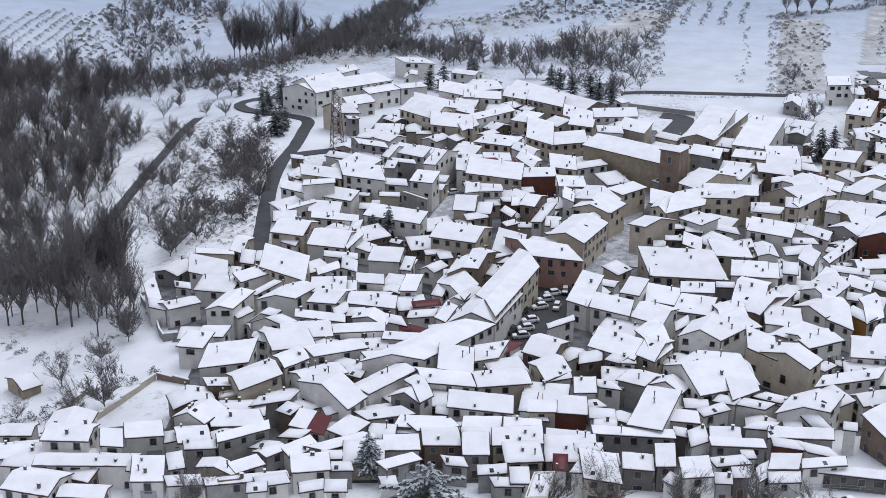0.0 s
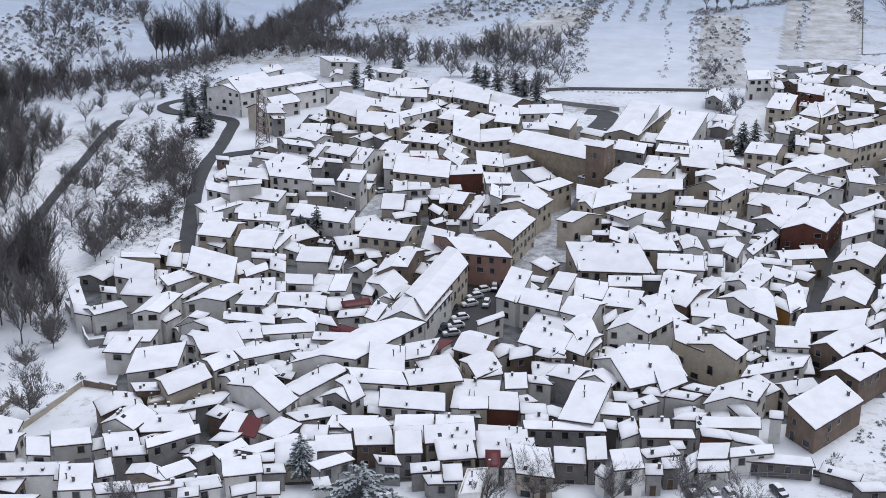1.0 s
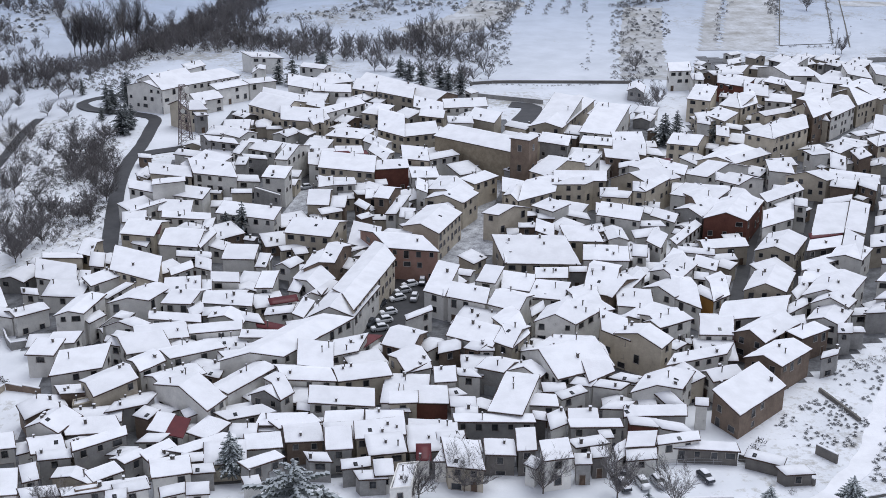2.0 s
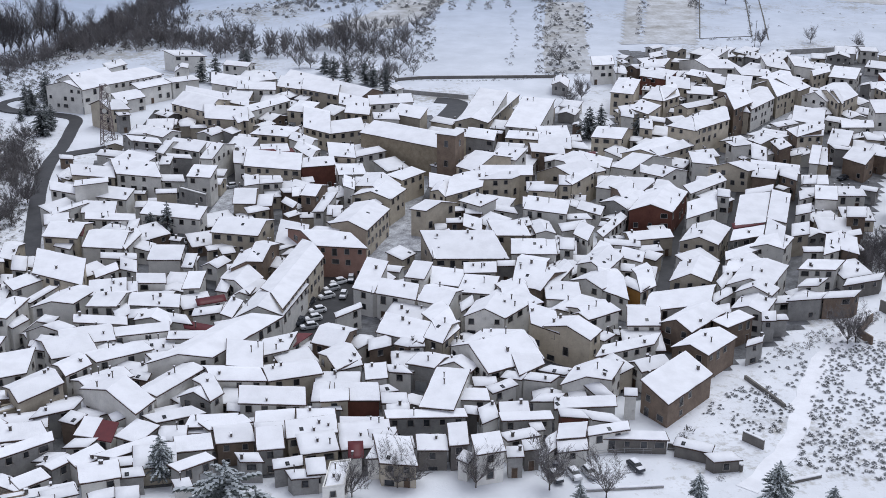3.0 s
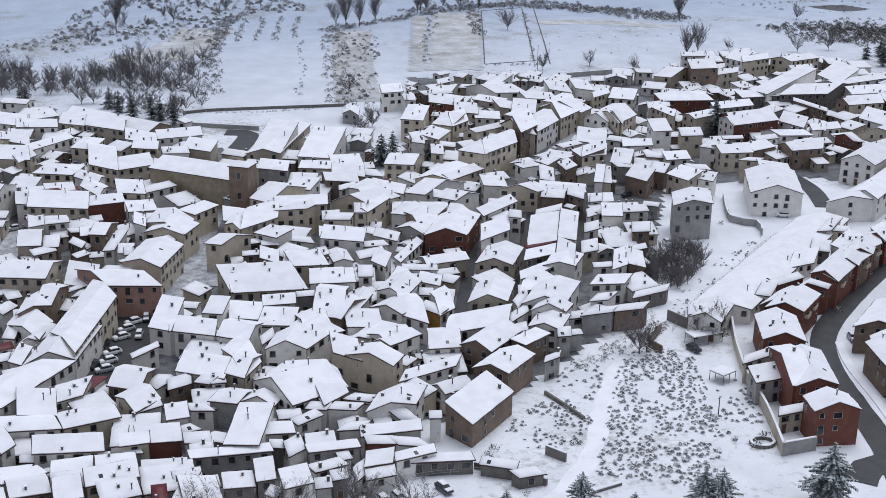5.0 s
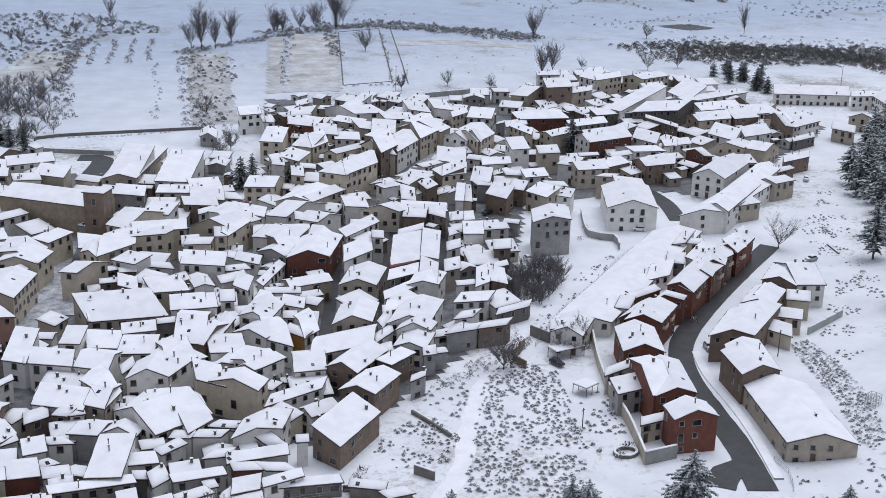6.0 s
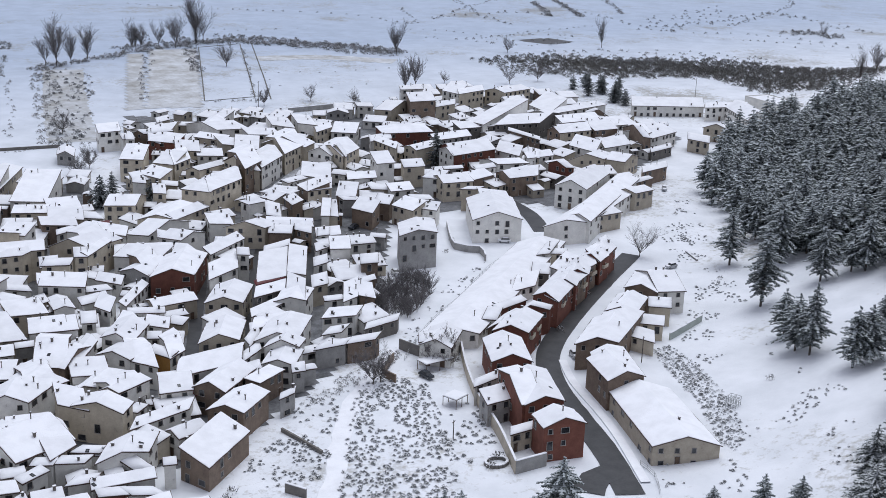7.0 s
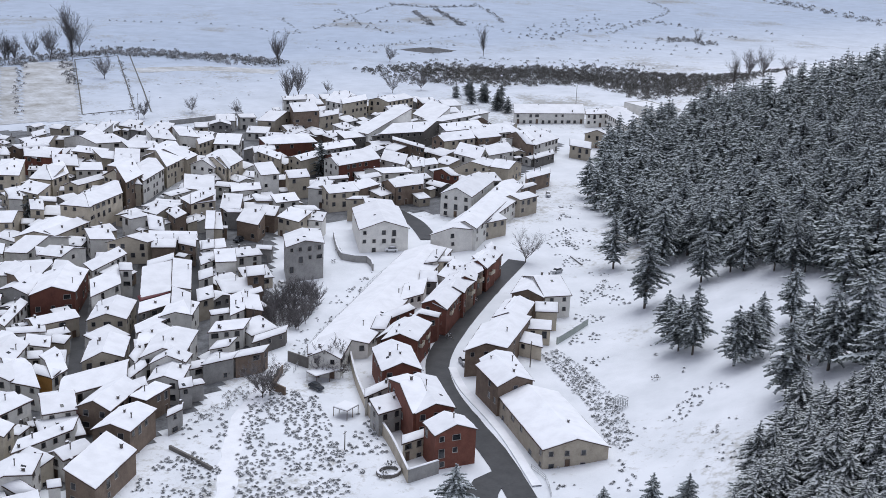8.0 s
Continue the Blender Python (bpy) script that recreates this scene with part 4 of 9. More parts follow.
house(177.1, 373.2, 6.1, 10.2, -73, 6, "p", "beige")
house(189.8, 372.8, 8.9, 8.6, -94, 8, "s", "brown", skew=-0.15)
house(193.2, 374.6, 8.9, 12.6, 2, 8, "p", "cream", skew=0.59)
house(210.0, 434.6, 17.4, 9.4, -43, 7.5, "g", "beige", pitch=0.41, skew=0.14)
house(209.8, 437.0, 18.0, 18.9, 40, 8, "p", "cream", skew=1.25)
house(197.2, 474.0, 12.9, 13.8, -11, 7, "p", "white", skew=-0.71)
house(209.3, 457.8, 12.6, 5.9, -27, 6.5, "s", "white", skew=-0.5)
house(223.6, 470.4, 10.5, 7.5, -56, 6.5, "s", "white", skew=-1.03)
house(231.5, 464.1, 8.2, 8.0, -51, 8, "s", "white", skew=-0.86)
house(234.1, 451.9, 11.9, 5.5, 32, 8, "p", "cream", skew=1.25)
house(218.3, 418.9, 10.5, 9.6, -61, 7, "g", "white", pitch=0.47, skew=-0.11)
house(202.0, 394.8, 11.0, 10.6, -49, 6, "s", "white", skew=-0.38)
house(194.8, 439.2, 9.1, 11.4, -37, 7, "s", "beige", skew=-0.2)
house(176.6, 432.4, 9.3, 6.0, -27, 7, "s", "white", skew=-0.17)
house(187.4, 456.2, 13.5, 4.7, -55, 7, "s", "beige", skew=-0.11)
house(191.0, 444.6, 11.7, 5.9, -50, 7, "s", "beige", skew=-1.1)
house(169.5, 417.6, 4.7, 12.3, -28, 6.5, "g", "cream", pitch=0.47, skew=0.74)
house(198.6, 482.7, 7.4, 17.8, -39, 6.5, "g", "grey", pitch=0.47, skew=-0.06)
house(154.1, 344.1, 11.8, 4.5, -30, 7, "g", "cream", pitch=0.32, skew=0.84)
house(166.7, 343.8, 14.4, 4.9, -34, 6, "s", "white", skew=-0.16)
house(184.0, 351.9, 2.4, 20.3, -30, 7, "p", "white")
house(147.4, 354.2, 7.1, 6.2, -29, 6.5, "s", "white", skew=-0.35)
house(294.2, 473.0, 12.2, 9.5, -6, 11, "s", "brown", skew=0.24)
house(331.7, 488.8, 17.7, 4.9, 16, 9, "s", "cream", skew=0.92)
house(326.7, 495.0, 11.2, 11.1, -80, 8.5, "s", "white", skew=-0.53)
house(354.7, 490.9, 19.1, 9.9, 14, 7.5, "p", "cream", skew=-0.28)
house(284.8, 479.5, 7.4, 18.9, -41, 7, "p", "beige", skew=0.41)
house(263.4, 435.9, 21.2, 14.1, -13, 8, "h", "red", skew=0.08)
house(276.4, 420.2, 18.8, 5.3, 6, 7, "s", "grey", skew=0.37)
house(314.7, 441.4, 9.2, 31.3, -80, 7, "s", "white", skew=-0.14)
house(325.2, 432.0, 20.8, 16.4, -11, 7.5, "p", "dark", skew=1.21)
house(303.8, 436.1, 27.5, 6.2, -3, 6, "s", "dark")
house(269.8, 398.8, 21.0, 16.9, 8, 8, "p", "red", skew=0.37)
house(263.9, 397.1, 11.5, 12.1, -95, 8, "g", "white", pitch=0.35, skew=-0.52)
house(285.9, 392.5, 12.2, 8.0, -78, 6.5, "s", "white", skew=-0.68)
house(257.3, 411.7, 7.4, 14.5, -82, 7, "g", "cream", skew=-0.21)
house(225.5, 387.9, 6.8, 9.4, -6, 10, "s", "white", skew=0.15)
house(213.7, 382.1, 10.7, 4.8, -8, 6.5, "s", "white", skew=0.27)
house(243.1, 449.2, 9.9, 10.0, -37, 6.5, "s", "white")
house(245.4, 419.8, 16.5, 3.6, -89, 7.5, "s", "beige", skew=-1.25)
house(224.4, 419.5, 16.3, 15.2, 39, 8, "p", "cream", skew=0.82)
house(199.4, 366.3, 6.4, 10.2, -39, 6.5, "s", "brown", skew=-0.08)
house(218.5, 363.0, 8.6, 5.5, -5, 6.5, "s", "white", skew=0.13)
house(241.2, 364.7, 11.4, 10.6, -9, 7, "p", "cream")
house(251.3, 365.8, 11.0, 9.2, 17, 7, "p", "brown", skew=0.05)
house(266.8, 362.1, 9.0, 13.1, -91, 7, "g", "brown", pitch=0.38, skew=-0.28)
house(270.8, 361.6, 11.8, 12.6, -2, 7, "p", "brown", skew=0.69)
house(273.7, 379.0, 12.1, 7.5, -15, 6.5, "p", "white", skew=-0.63)
house(240.3, 336.6, 9.9, 9.4, -50, 6.5, "s", "white", skew=-0.54)
house(232.1, 325.7, 15.9, 26.4, -22, 7.5, "g", "white", pitch=0.32, skew=0.12)
house(197.2, 349.3, 8.5, 7.9, -68, 6, "s", "brown", skew=-0.4)
house(210.2, 343.4, 9.2, 7.3, -74, 6.5, "s", "beige", skew=-0.15)
house(215.9, 341.1, 7.9, 5.6, -54, 6, "s", "white", skew=-0.16)
house(183.9, 348.7, 3.9, 10.4, -43, 6.5, "s", "cream", skew=-0.33)
house(413.3, 441.2, 34.7, 10.5, -27, 5, "s", "white", skew=0.2)
house(433.0, 422.0, 21.6, 9.0, -17, 6.5, "p", "white", skew=0.53)
house(429.1, 406.0, 30.1, 13.7, -117, 7, "p", "white", skew=-1.25)
house(358.0, 447.4, 41.5, 8.4, 13, 6.5, "p", "white", skew=-0.45)
house(352.8, 455.9, 20.2, 15.4, -100, 6.5, "s", "white", skew=-0.83)
house(347.5, 426.6, 21.8, 7.3, 0, 6.5, "s", "white", skew=0.22)
house(329.3, 409.7, 8.0, 19.0, -88, 7.5, "g", "brown", pitch=0.47, skew=-0.12)
house(331.3, 410.6, 16.1, 13.2, -1, 7.5, "p", "cream", skew=0.45)
house(345.3, 411.4, 12.2, 16.0, -1, 7, "p", "brown", skew=0.12)
house(359.3, 413.7, 13.9, 8.5, -3, 6.5, "s", "white")
house(354.8, 394.5, 10.4, 11.5, 30, 8, "p", "brown", skew=1.19)
house(360.7, 394.5, 20.5, 15.4, 18, 6.5, "p", "white", skew=0.18)
house(318.9, 386.0, 14.1, 9.8, -83, 6.5, "s", "white", skew=-0.64)
house(333.5, 387.0, 14.6, 13.9, 7, 6.5, "p", "white", skew=0.56)
house(308.0, 367.9, 14.2, 6.0, -16, 7, "g", "cream", pitch=0.32, skew=1.25)
house(319.6, 364.2, 8.2, 12.6, -62, 6.5, "p", "cream", skew=0.05)
house(292.0, 381.1, 12.4, 4.7, 1, 6.5, "s", "white", skew=0.41)
house(281.6, 341.0, 11.3, 27.5, -56, 8, "g", "white", pitch=0.47)
house(277.1, 322.7, 9.1, 61.3, -74, 7, "g", "white", pitch=0.35, skew=-0.35)
house(267.2, 315.8, 54.0, 10.2, 31, 6.5, "p", "white", skew=-1.25)
house(324.9, 350.9, 15.5, 5.7, 13, 5.5, "p", "brown", skew=1.25)
house(264.5, 309.3, 14.3, 4.2, 4, 6, "s", "beige")
house(292.6, 325.1, 7.0, 7.9, -50, 6.5, "g", "beige", pitch=0.38, skew=0.62)
house(399.0, 388.6, 11.0, 10.2, -52, 6, "g", "beige", pitch=0.38, skew=0.57)
house(165.6, 341.4, 13.9, 3.1, -30, 6.5, "s", "white", skew=-0.2)
house(173.8, 331.4, 7.6, 4.9, -9, 5.5, "s", "white", skew=0.24)
house(170.0, 316.5, 5.7, 7.0, -22, 6.5, "s", "white", skew=0.05)
house(192.4, 309.0, 12.0, 12.4, -7, 11, "g", "grey", pitch=0.23, skew=0.38)
house(143.5, 306.9, 9.4, 13.7, 9, 6, "s", "white", skew=0.73)
house(150.9, 306.2, 5.4, 14.0, -54, 6.5, "s", "white", skew=-0.49)
house(135.3, 290.8, 10.0, 3.9, 14, 6.5, "s", "dark", skew=0.92)
house(141.9, 288.7, 7.5, 7.3, -78, 6.5, "s", "white", skew=-1.21)
house(125.8, 262.6, 10.6, 13.0, -12, 7, "g", "white", pitch=0.32, skew=0.5)
house(125.4, 269.1, 9.5, 4.1, 1, 6.5, "s", "white", skew=0.63)
house(129.8, 280.7, 13.1, 2.4, 27, 6, "s", "white", skew=1.05)
house(139.4, 284.6, 8.0, 9.2, -21, 6.5, "g", "white", pitch=0.26, skew=0.32)
house(154.4, 280.9, 5.7, 6.6, 23, 6, "s", "white", skew=1.25)
house(158.1, 279.4, 4.6, 6.4, -56, 6, "s", "brown", skew=-0.67)
house(145.5, 268.9, 8.7, 3.9, -13, 5.5, "s", "white", skew=0.75)
house(121.7, 253.6, 8.0, 4.8, -24, 7, "g", "white", pitch=0.47, skew=0.34)
house(159.2, 243.0, 7.6, 12.3, -45, 5.5, "g", "white", pitch=0.47)
house(166.9, 225.7, 9.3, 15.0, -26, 7, "g", "red", pitch=0.41)
house(155.8, 205.3, 5.1, 18.7, -2, 8, "p", "red", skew=0.32)
house(158.3, 202.6, 9.0, 16.9, -13, 8, "g", "red", pitch=0.35, skew=0.19)
house(152.6, 186.8, 9.3, 6.5, -13, 8, "g", "red", pitch=0.38, skew=0.05)
house(150.8, 207.0, 6.8, 5.0, 3, 5.5, "s", "grey", skew=0.31)
house(180.5, 244.7, 6.4, 7.3, -5, 6, "g", "brown", pitch=0.32, skew=1.25)
house(184.1, 205.9, 9.1, 15.5, -7, 7.5, "g", "brown", skew=0.31)
house(177.9, 182.9, 14.2, 29.0, -27, 4.6, "g", "beige", skew=-0.1)
house(199.0, 274.0, 88.6, 13.4, 38, 3.6, "p", "white", skew=-0.53)
house(179.3, 238.3, 8.6, 13.2, -37, 7.5, "g", "red", pitch=0.41, skew=0.27)
house(182.0, 238.1, 12.8, 3.6, 40, 7.5, "s", "red", skew=0.5, balc=1)
house(206.3, 256.6, 7.7, 24.4, -68, 7.5, "g", "red", pitch=0.47, skew=-0.25)
house(200.4, 250.8, 9.9, 3.8, 42, 7.5, "s", "red", skew=0.38, balc=1)
house(220.5, 265.6, 6.4, 11.9, -25, 7.5, "g", "red", pitch=0.47, skew=0.35)
house(216.3, 261.5, 6.4, 5.4, 31, 7.5, "s", "brown", skew=0.82, balc=1)
house(213.5, 261.2, 6.2, 15.4, -51, 7.5, "g", "red", pitch=0.47, skew=-0.07)
house(226.3, 268.2, 5.4, 4.3, 24, 7.5, "s", "brown", skew=1.24, balc=1)
house(232.6, 272.4, 7.4, 6.0, 28, 7.5, "s", "red", skew=0.76, balc=1)
house(234.9, 274.5, 6.8, 15.5, -75, 7.5, "g", "red", pitch=0.47, skew=-0.35)
house(222.5, 274.8, 5.6, 9.3, -84, 5, "s", "white", skew=-0.39)
house(204.9, 269.9, 8.9, 6.0, 8, 4, "s", "white", skew=1.25)
house(199.3, 225.9, 10.7, 20.6, -22, 7, "g", "brown", skew=0.66)
house(196.9, 225.1, 19.5, 9.3, 38, 7, "p", "brown", skew=-0.51)
house(231.0, 248.9, 9.0, 13.7, -55, 6.5, "g", "brown", pitch=0.38, skew=-0.05)
house(236.0, 248.4, 7.6, 18.6, -22, 6.5, "p", "white")
house(216.7, 238.0, 10.3, 4.9, 35, 7, "s", "brown", skew=-0.18)
house(214.1, 237.3, 7.7, 14.0, -46, 7, "g", "brown", pitch=0.41, skew=0.13)
house(216.0, 229.2, 6.2, 4.2, -43, 4.5, "s", "cream")
house(207.9, 223.9, 7.1, 4.4, -69, 4, "s", "cream", skew=-0.56)
house(182.3, 204.0, 9.3, 13.1, -10, 7.5, "g", "brown", pitch=0.38, skew=0.14)
house(-70.5, 211.2, 8.6, 6.4, -3, 6.9, "p", "white", win=1, win_type=0)
house(-82.7, 217.4, 6.2, 4.5, 0, 5.9, "p", "white")
house(-79.6, 210.1, 8.6, 5.9, 11, 5.2, "p", "white")
house(-72.2, 195.6, 9.1, 7.7, -16, 5.9, "p", "white")
house(-66.1, 202.1, 8.1, 7.7, -21, 4.0, "p", "brown")
house(-64.9, 202.0, 18.2, 4.0, -1, 5.6, "p", "white")
house(-63.3, 193.4, 8.1, 4.0, -4, 4.0, "p", "white")
house(-91.7, 248.0, 8.2, 4.0, -48, 2.6, "g", "stone", chim=0)
house(457.9, 415.6, 25.3, 14.2, -96, 5.2, "f", "white", win=0, chim=0)
house(-73.5, 220.5, 8.3, 8.3, 0, 4.4, "g", "white", chim=1)

# sheds and back buildings crowded in between
lesser(-43.2, 226.9, 3.6, 2.5, 23, 4.5, "f", "cream", skew=0.33)
lesser(-33.2, 222.5, 7.6, 1.8, 19, 5.6, "s", "grey", skew=1.03)
lesser(-44.7, 204.5, 5.4, 1.8, 5, 5.5, "s", "grey", skew=-0.17)
lesser(-59.7, 201.5, 5.1, 2.5, -6, 5, "s", "white", skew=-0.31)
lesser(-48.2, 199.4, 2.4, 3.9, 20, 5, "s", "white", skew=0.06)
lesser(-33.1, 206.7, 2.8, 1.8, -11, 4, "s", "white", skew=0.9)
lesser(-28.0, 210.9, 3.8, 1.8, -6, 4, "s", "white", skew=0.72)
lesser(-30.0, 219.1, 3.2, 2.7, -35, 5, "s", "brown", skew=0.09)
lesser(-30.2, 193.9, 5.3, 2.0, 16, 4, "s", "white", skew=-0.09)
lesser(-22.9, 191.9, 4.1, 1.9, 18, 4, "s", "white", skew=0.09)
lesser(-38.2, 260.6, 6.9, 2.2, -10, 6, "g", "white", pitch=0.38, skew=1.02)
lesser(-39.0, 254.3, 3.9, 4.5, -25, 5, "s", "white", skew=-0.05)
lesser(-51.3, 210.9, 2.2, 2.5, 24, 4, "s", "white", skew=0.27)
lesser(-55.3, 199.6, 3.1, 2.8, -12, 4.5, "s", "white", skew=-0.29)
lesser(-45.8, 194.4, 5.9, 2.1, 5, 4, "s", "white", skew=-0.35)
lesser(-37.9, 194.6, 4.0, 1.8, 12, 4, "f", "brown", skew=-0.11)
lesser(-32.5, 191.6, 3.1, 1.8, 10, 4, "s", "white", skew=0.08)
lesser(0.7, 220.5, 3.9, 2.6, -17, 4, "p", "beige", skew=-0.27)
lesser(16.6, 219.3, 2.6, 5.1, -5, 6, "s", "white", skew=0.11)
lesser(18.3, 216.8, 3.3, 1.8, -12, 4.5, "s", "grey", skew=-0.39)
lesser(-19.3, 202.8, 5.5, 1.8, 2, 4, "s", "grey")
lesser(-18.8, 198.6, 4.5, 1.8, 2, 4, "s", "grey", skew=-0.17)
lesser(2.1, 199.5, 3.7, 1.8, -10, 4.5, "s", "grey", skew=-0.56)
lesser(8.8, 197.4, 4.9, 1.9, 7, 4, "s", "grey", skew=0.12)
lesser(13.6, 195.0, 3.0, 3.6, 1, 4, "s", "white")
lesser(11.2, 193.9, 4.6, 1.8, -1, 3.5, "s", "grey", skew=-0.4)
lesser(-18.7, 191.8, 3.4, 2.4, -0, 4, "s", "white", skew=-0.05)
lesser(-9.6, 194.3, 2.5, 1.8, 9, 3.5, "s", "white", skew=-0.13)
lesser(-21.4, 218.8, 3.5, 1.8, 37, 5, "s", "white", skew=0.2)
lesser(-18.6, 235.4, 4.3, 1.8, -30, 5, "s", "brown", skew=-0.19)
lesser(-10.2, 247.4, 2.7, 1.8, 5, 5, "s", "grey", skew=-0.08)
lesser(-6.5, 257.6, 7.7, 1.8, -32, 5, "s", "white", skew=-0.89, roof="redtile", bare=1)
lesser(-1.3, 254.5, 2.9, 4.4, 15, 5.5, "s", "white", skew=0.08)
lesser(31.4, 242.7, 5.0, 3.0, 19, 5, "s", "brown", skew=0.49)
lesser(37.6, 241.8, 3.0, 4.5, -32, 5.5, "p", "brown", skew=0.37)
lesser(39.0, 240.3, 2.7, 2.0, -5, 5.5, "s", "white")
lesser(23.2, 231.7, 5.8, 2.6, 20, 6, "s", "white", skew=0.24)
lesser(32.9, 228.7, 4.3, 1.8, -17, 5.5, "s", "white", skew=-1)
lesser(49.7, 220.9, 4.3, 2.3, -8, 5, "s", "white", skew=-0.1)
lesser(52.6, 218.6, 6.0, 1.8, 27, 5, "s", "white")
lesser(65.2, 222.7, 5.3, 1.8, -31, 5.5, "s", "white", skew=0.92)
lesser(55.8, 221.8, 3.9, 1.8, -24, 5.5, "s", "white", skew=0.36)
lesser(30.7, 216.7, 4.6, 2.6, -10, 5, "s", "white", skew=-0.1)
lesser(29.8, 223.1, 2.9, 1.8, 11, 4, "s", "white", skew=-0.56)
lesser(31.0, 213.8, 4.0, 1.8, 1, 4.5, "s", "white", skew=0.15)
lesser(44.5, 209.6, 2.2, 1.8, -23, 5, "s", "dark", skew=-0.33)
lesser(47.5, 207.7, 3.9, 3.4, 31, 5, "s", "white", skew=0.61)
lesser(60.4, 212.1, 4.3, 1.8, -10, 5, "s", "white", skew=0.89)
lesser(21.1, 198.8, 2.0, 3.6, -5, 4.5, "s", "white", roof="redtile", bare=1)
lesser(49.3, 193.4, 2.6, 2.2, -5, 4.5, "s", "grey", skew=0.06)
lesser(52.8, 195.4, 2.7, 2.2, 2, 4.5, "s", "dark", skew=0.12)
lesser(51.5, 198.7, 6.1, 1.9, 10, 5, "s", "white", skew=-0.27)
lesser(55.8, 202.9, 2.0, 1.8, 5, 4, "s", "white")
lesser(40.4, 194.1, 3.0, 1.8, 56, 4, "s", "white")
lesser(60.9, 220.0, 5.5, 1.8, -24, 5.5, "s", "white", skew=0.63)
lesser(26.8, 204.5, 4.7, 1.8, -0, 4.5, "s", "white")
lesser(57.8, 197.2, 5.6, 2.3, 42, 4, "s", "white", skew=1.25)
lesser(61.9, 209.5, 1.8, 2.2, 19, 5, "s", "white", skew=0.64)
lesser(91.1, 241.8, 8.2, 1.8, -9, 4.5, "s", "white", skew=0.17, roof="redtile", bare=1)
lesser(76.8, 210.8, 2.1, 1.8, -15, 5.5, "s", "white", skew=0.04)
lesser(69.5, 214.4, 7.0, 1.8, -49, 5, "g", "white", pitch=0.47, skew=1.25)
lesser(63.8, 205.9, 5.1, 1.8, -18, 4.5, "s", "red", skew=-0.34)
lesser(60.4, 194.6, 5.3, 2.2, 3, 4, "s", "white", skew=0.25)
lesser(83.4, 193.5, 6.6, 1.8, -35, 2.6, "s", "dark")
lesser(109.6, 244.9, 3.9, 3.2, 11, 6, "s", "white", skew=0.47)
lesser(108.4, 242.1, 3.6, 1.8, -61, 5, "s", "brown", skew=-1.25)
lesser(119.2, 241.2, 2.8, 3.0, -5, 5.5, "s", "grey", skew=0.32)
lesser(111.6, 231.0, 4.4, 1.8, 21, 5, "p", "grey", skew=1.25)
lesser(79.9, 238.2, 4.2, 1.8, 41, 5, "s", "white", skew=-0.45)
lesser(87.1, 188.5, 4.8, 1.8, -1, 2.6, "s", "dark", skew=-0.49)
lesser(68.8, 203.6, 5.7, 1.8, -25, 4.5, "s", "white", skew=-1.17)
lesser(67.0, 221.6, 6.4, 1.9, -31, 5, "s", "white", skew=-0.46)
lesser(-50.0, 301.7, 3.5, 5.5, -20, 6, "s", "white", skew=-0.41)
lesser(-64.0, 310.0, 4.7, 1.8, 65, 5, "s", "white", skew=1.25)
lesser(-52.4, 294.7, 2.4, 4.6, -12, 4.5, "s", "white", skew=-0.19)
lesser(-43.3, 279.2, 2.8, 5.8, 22, 6.5, "g", "white", pitch=0.47, skew=1.25)
lesser(-64.5, 289.3, 3.9, 1.9, -17, 4.5, "s", "white", skew=-0.61)
lesser(-68.2, 276.6, 4.4, 2.7, -25, 5, "s", "white", skew=-0.88)
lesser(-44.0, 331.3, 6.1, 4.7, 6, 6.5, "s", "white")
lesser(-37.4, 320.2, 2.5, 4.6, -20, 7, "s", "white", skew=-0.29, roof="redtile", bare=1)
lesser(-26.3, 302.8, 8.7, 2.0, -14, 6, "s", "white", skew=-0.3)
lesser(-23.5, 295.5, 4.7, 3.8, -36, 6, "s", "white", skew=-0.79)
lesser(-23.7, 268.6, 5.1, 3.8, 58, 5.5, "p", "grey", skew=1.09)
lesser(-46.1, 267.0, 5.0, 1.8, 56, 5.5, "s", "white", skew=0.25)
lesser(-40.6, 263.9, 5.7, 1.8, 30, 6, "g", "white", pitch=0.47, skew=1.25)
lesser(-21.8, 279.3, 1.9, 5.1, -5, 6, "s", "white", skew=-0.13)
lesser(-40.9, 316.0, 5.0, 2.1, -38, 5, "s", "white", skew=-0.4)
lesser(-8.0, 342.2, 11.1, 1.8, -47, 9, "f", "grey", skew=-0.74)
lesser(-15.6, 348.8, 5.5, 1.8, -4, 7, "s", "cream", skew=-0.09)
lesser(-8.9, 296.8, 2.4, 5.6, -18, 5.5, "s", "white", skew=-0.11)
lesser(-2.3, 294.4, 4.0, 5.5, -31, 6, "g", "white", pitch=0.47, skew=0.11)
lesser(2.4, 292.1, 4.2, 1.8, 12, 5.5, "s", "white", skew=0.24)
lesser(-3.9, 271.6, 6.1, 1.8, 16, 5.5, "s", "white", skew=0.1, roof="redtile", bare=1)
lesser(-4.8, 265.2, 6.0, 2.2, 10, 5.5, "s", "white", skew=0.43)
lesser(11.8, 338.4, 3.8, 5.8, -5, 6, "s", "brown", skew=0.06)
lesser(18.4, 336.7, 6.2, 2.1, -64, 6, "s", "brown", skew=-0.74)
lesser(18.6, 328.6, 4.1, 1.8, 38, 5.5, "s", "brown", skew=0.08)
lesser(14.6, 303.5, 2.0, 2.2, -21, 5.5, "s", "white", skew=1.25)
lesser(25.9, 312.1, 7.1, 3.6, -21, 6, "s", "brown", skew=0.42)
lesser(28.1, 333.1, 2.6, 9.5, -5, 6, "s", "white", skew=0.4)
lesser(30.3, 327.5, 3.8, 4.5, -15, 6, "s", "white", skew=-0.11)
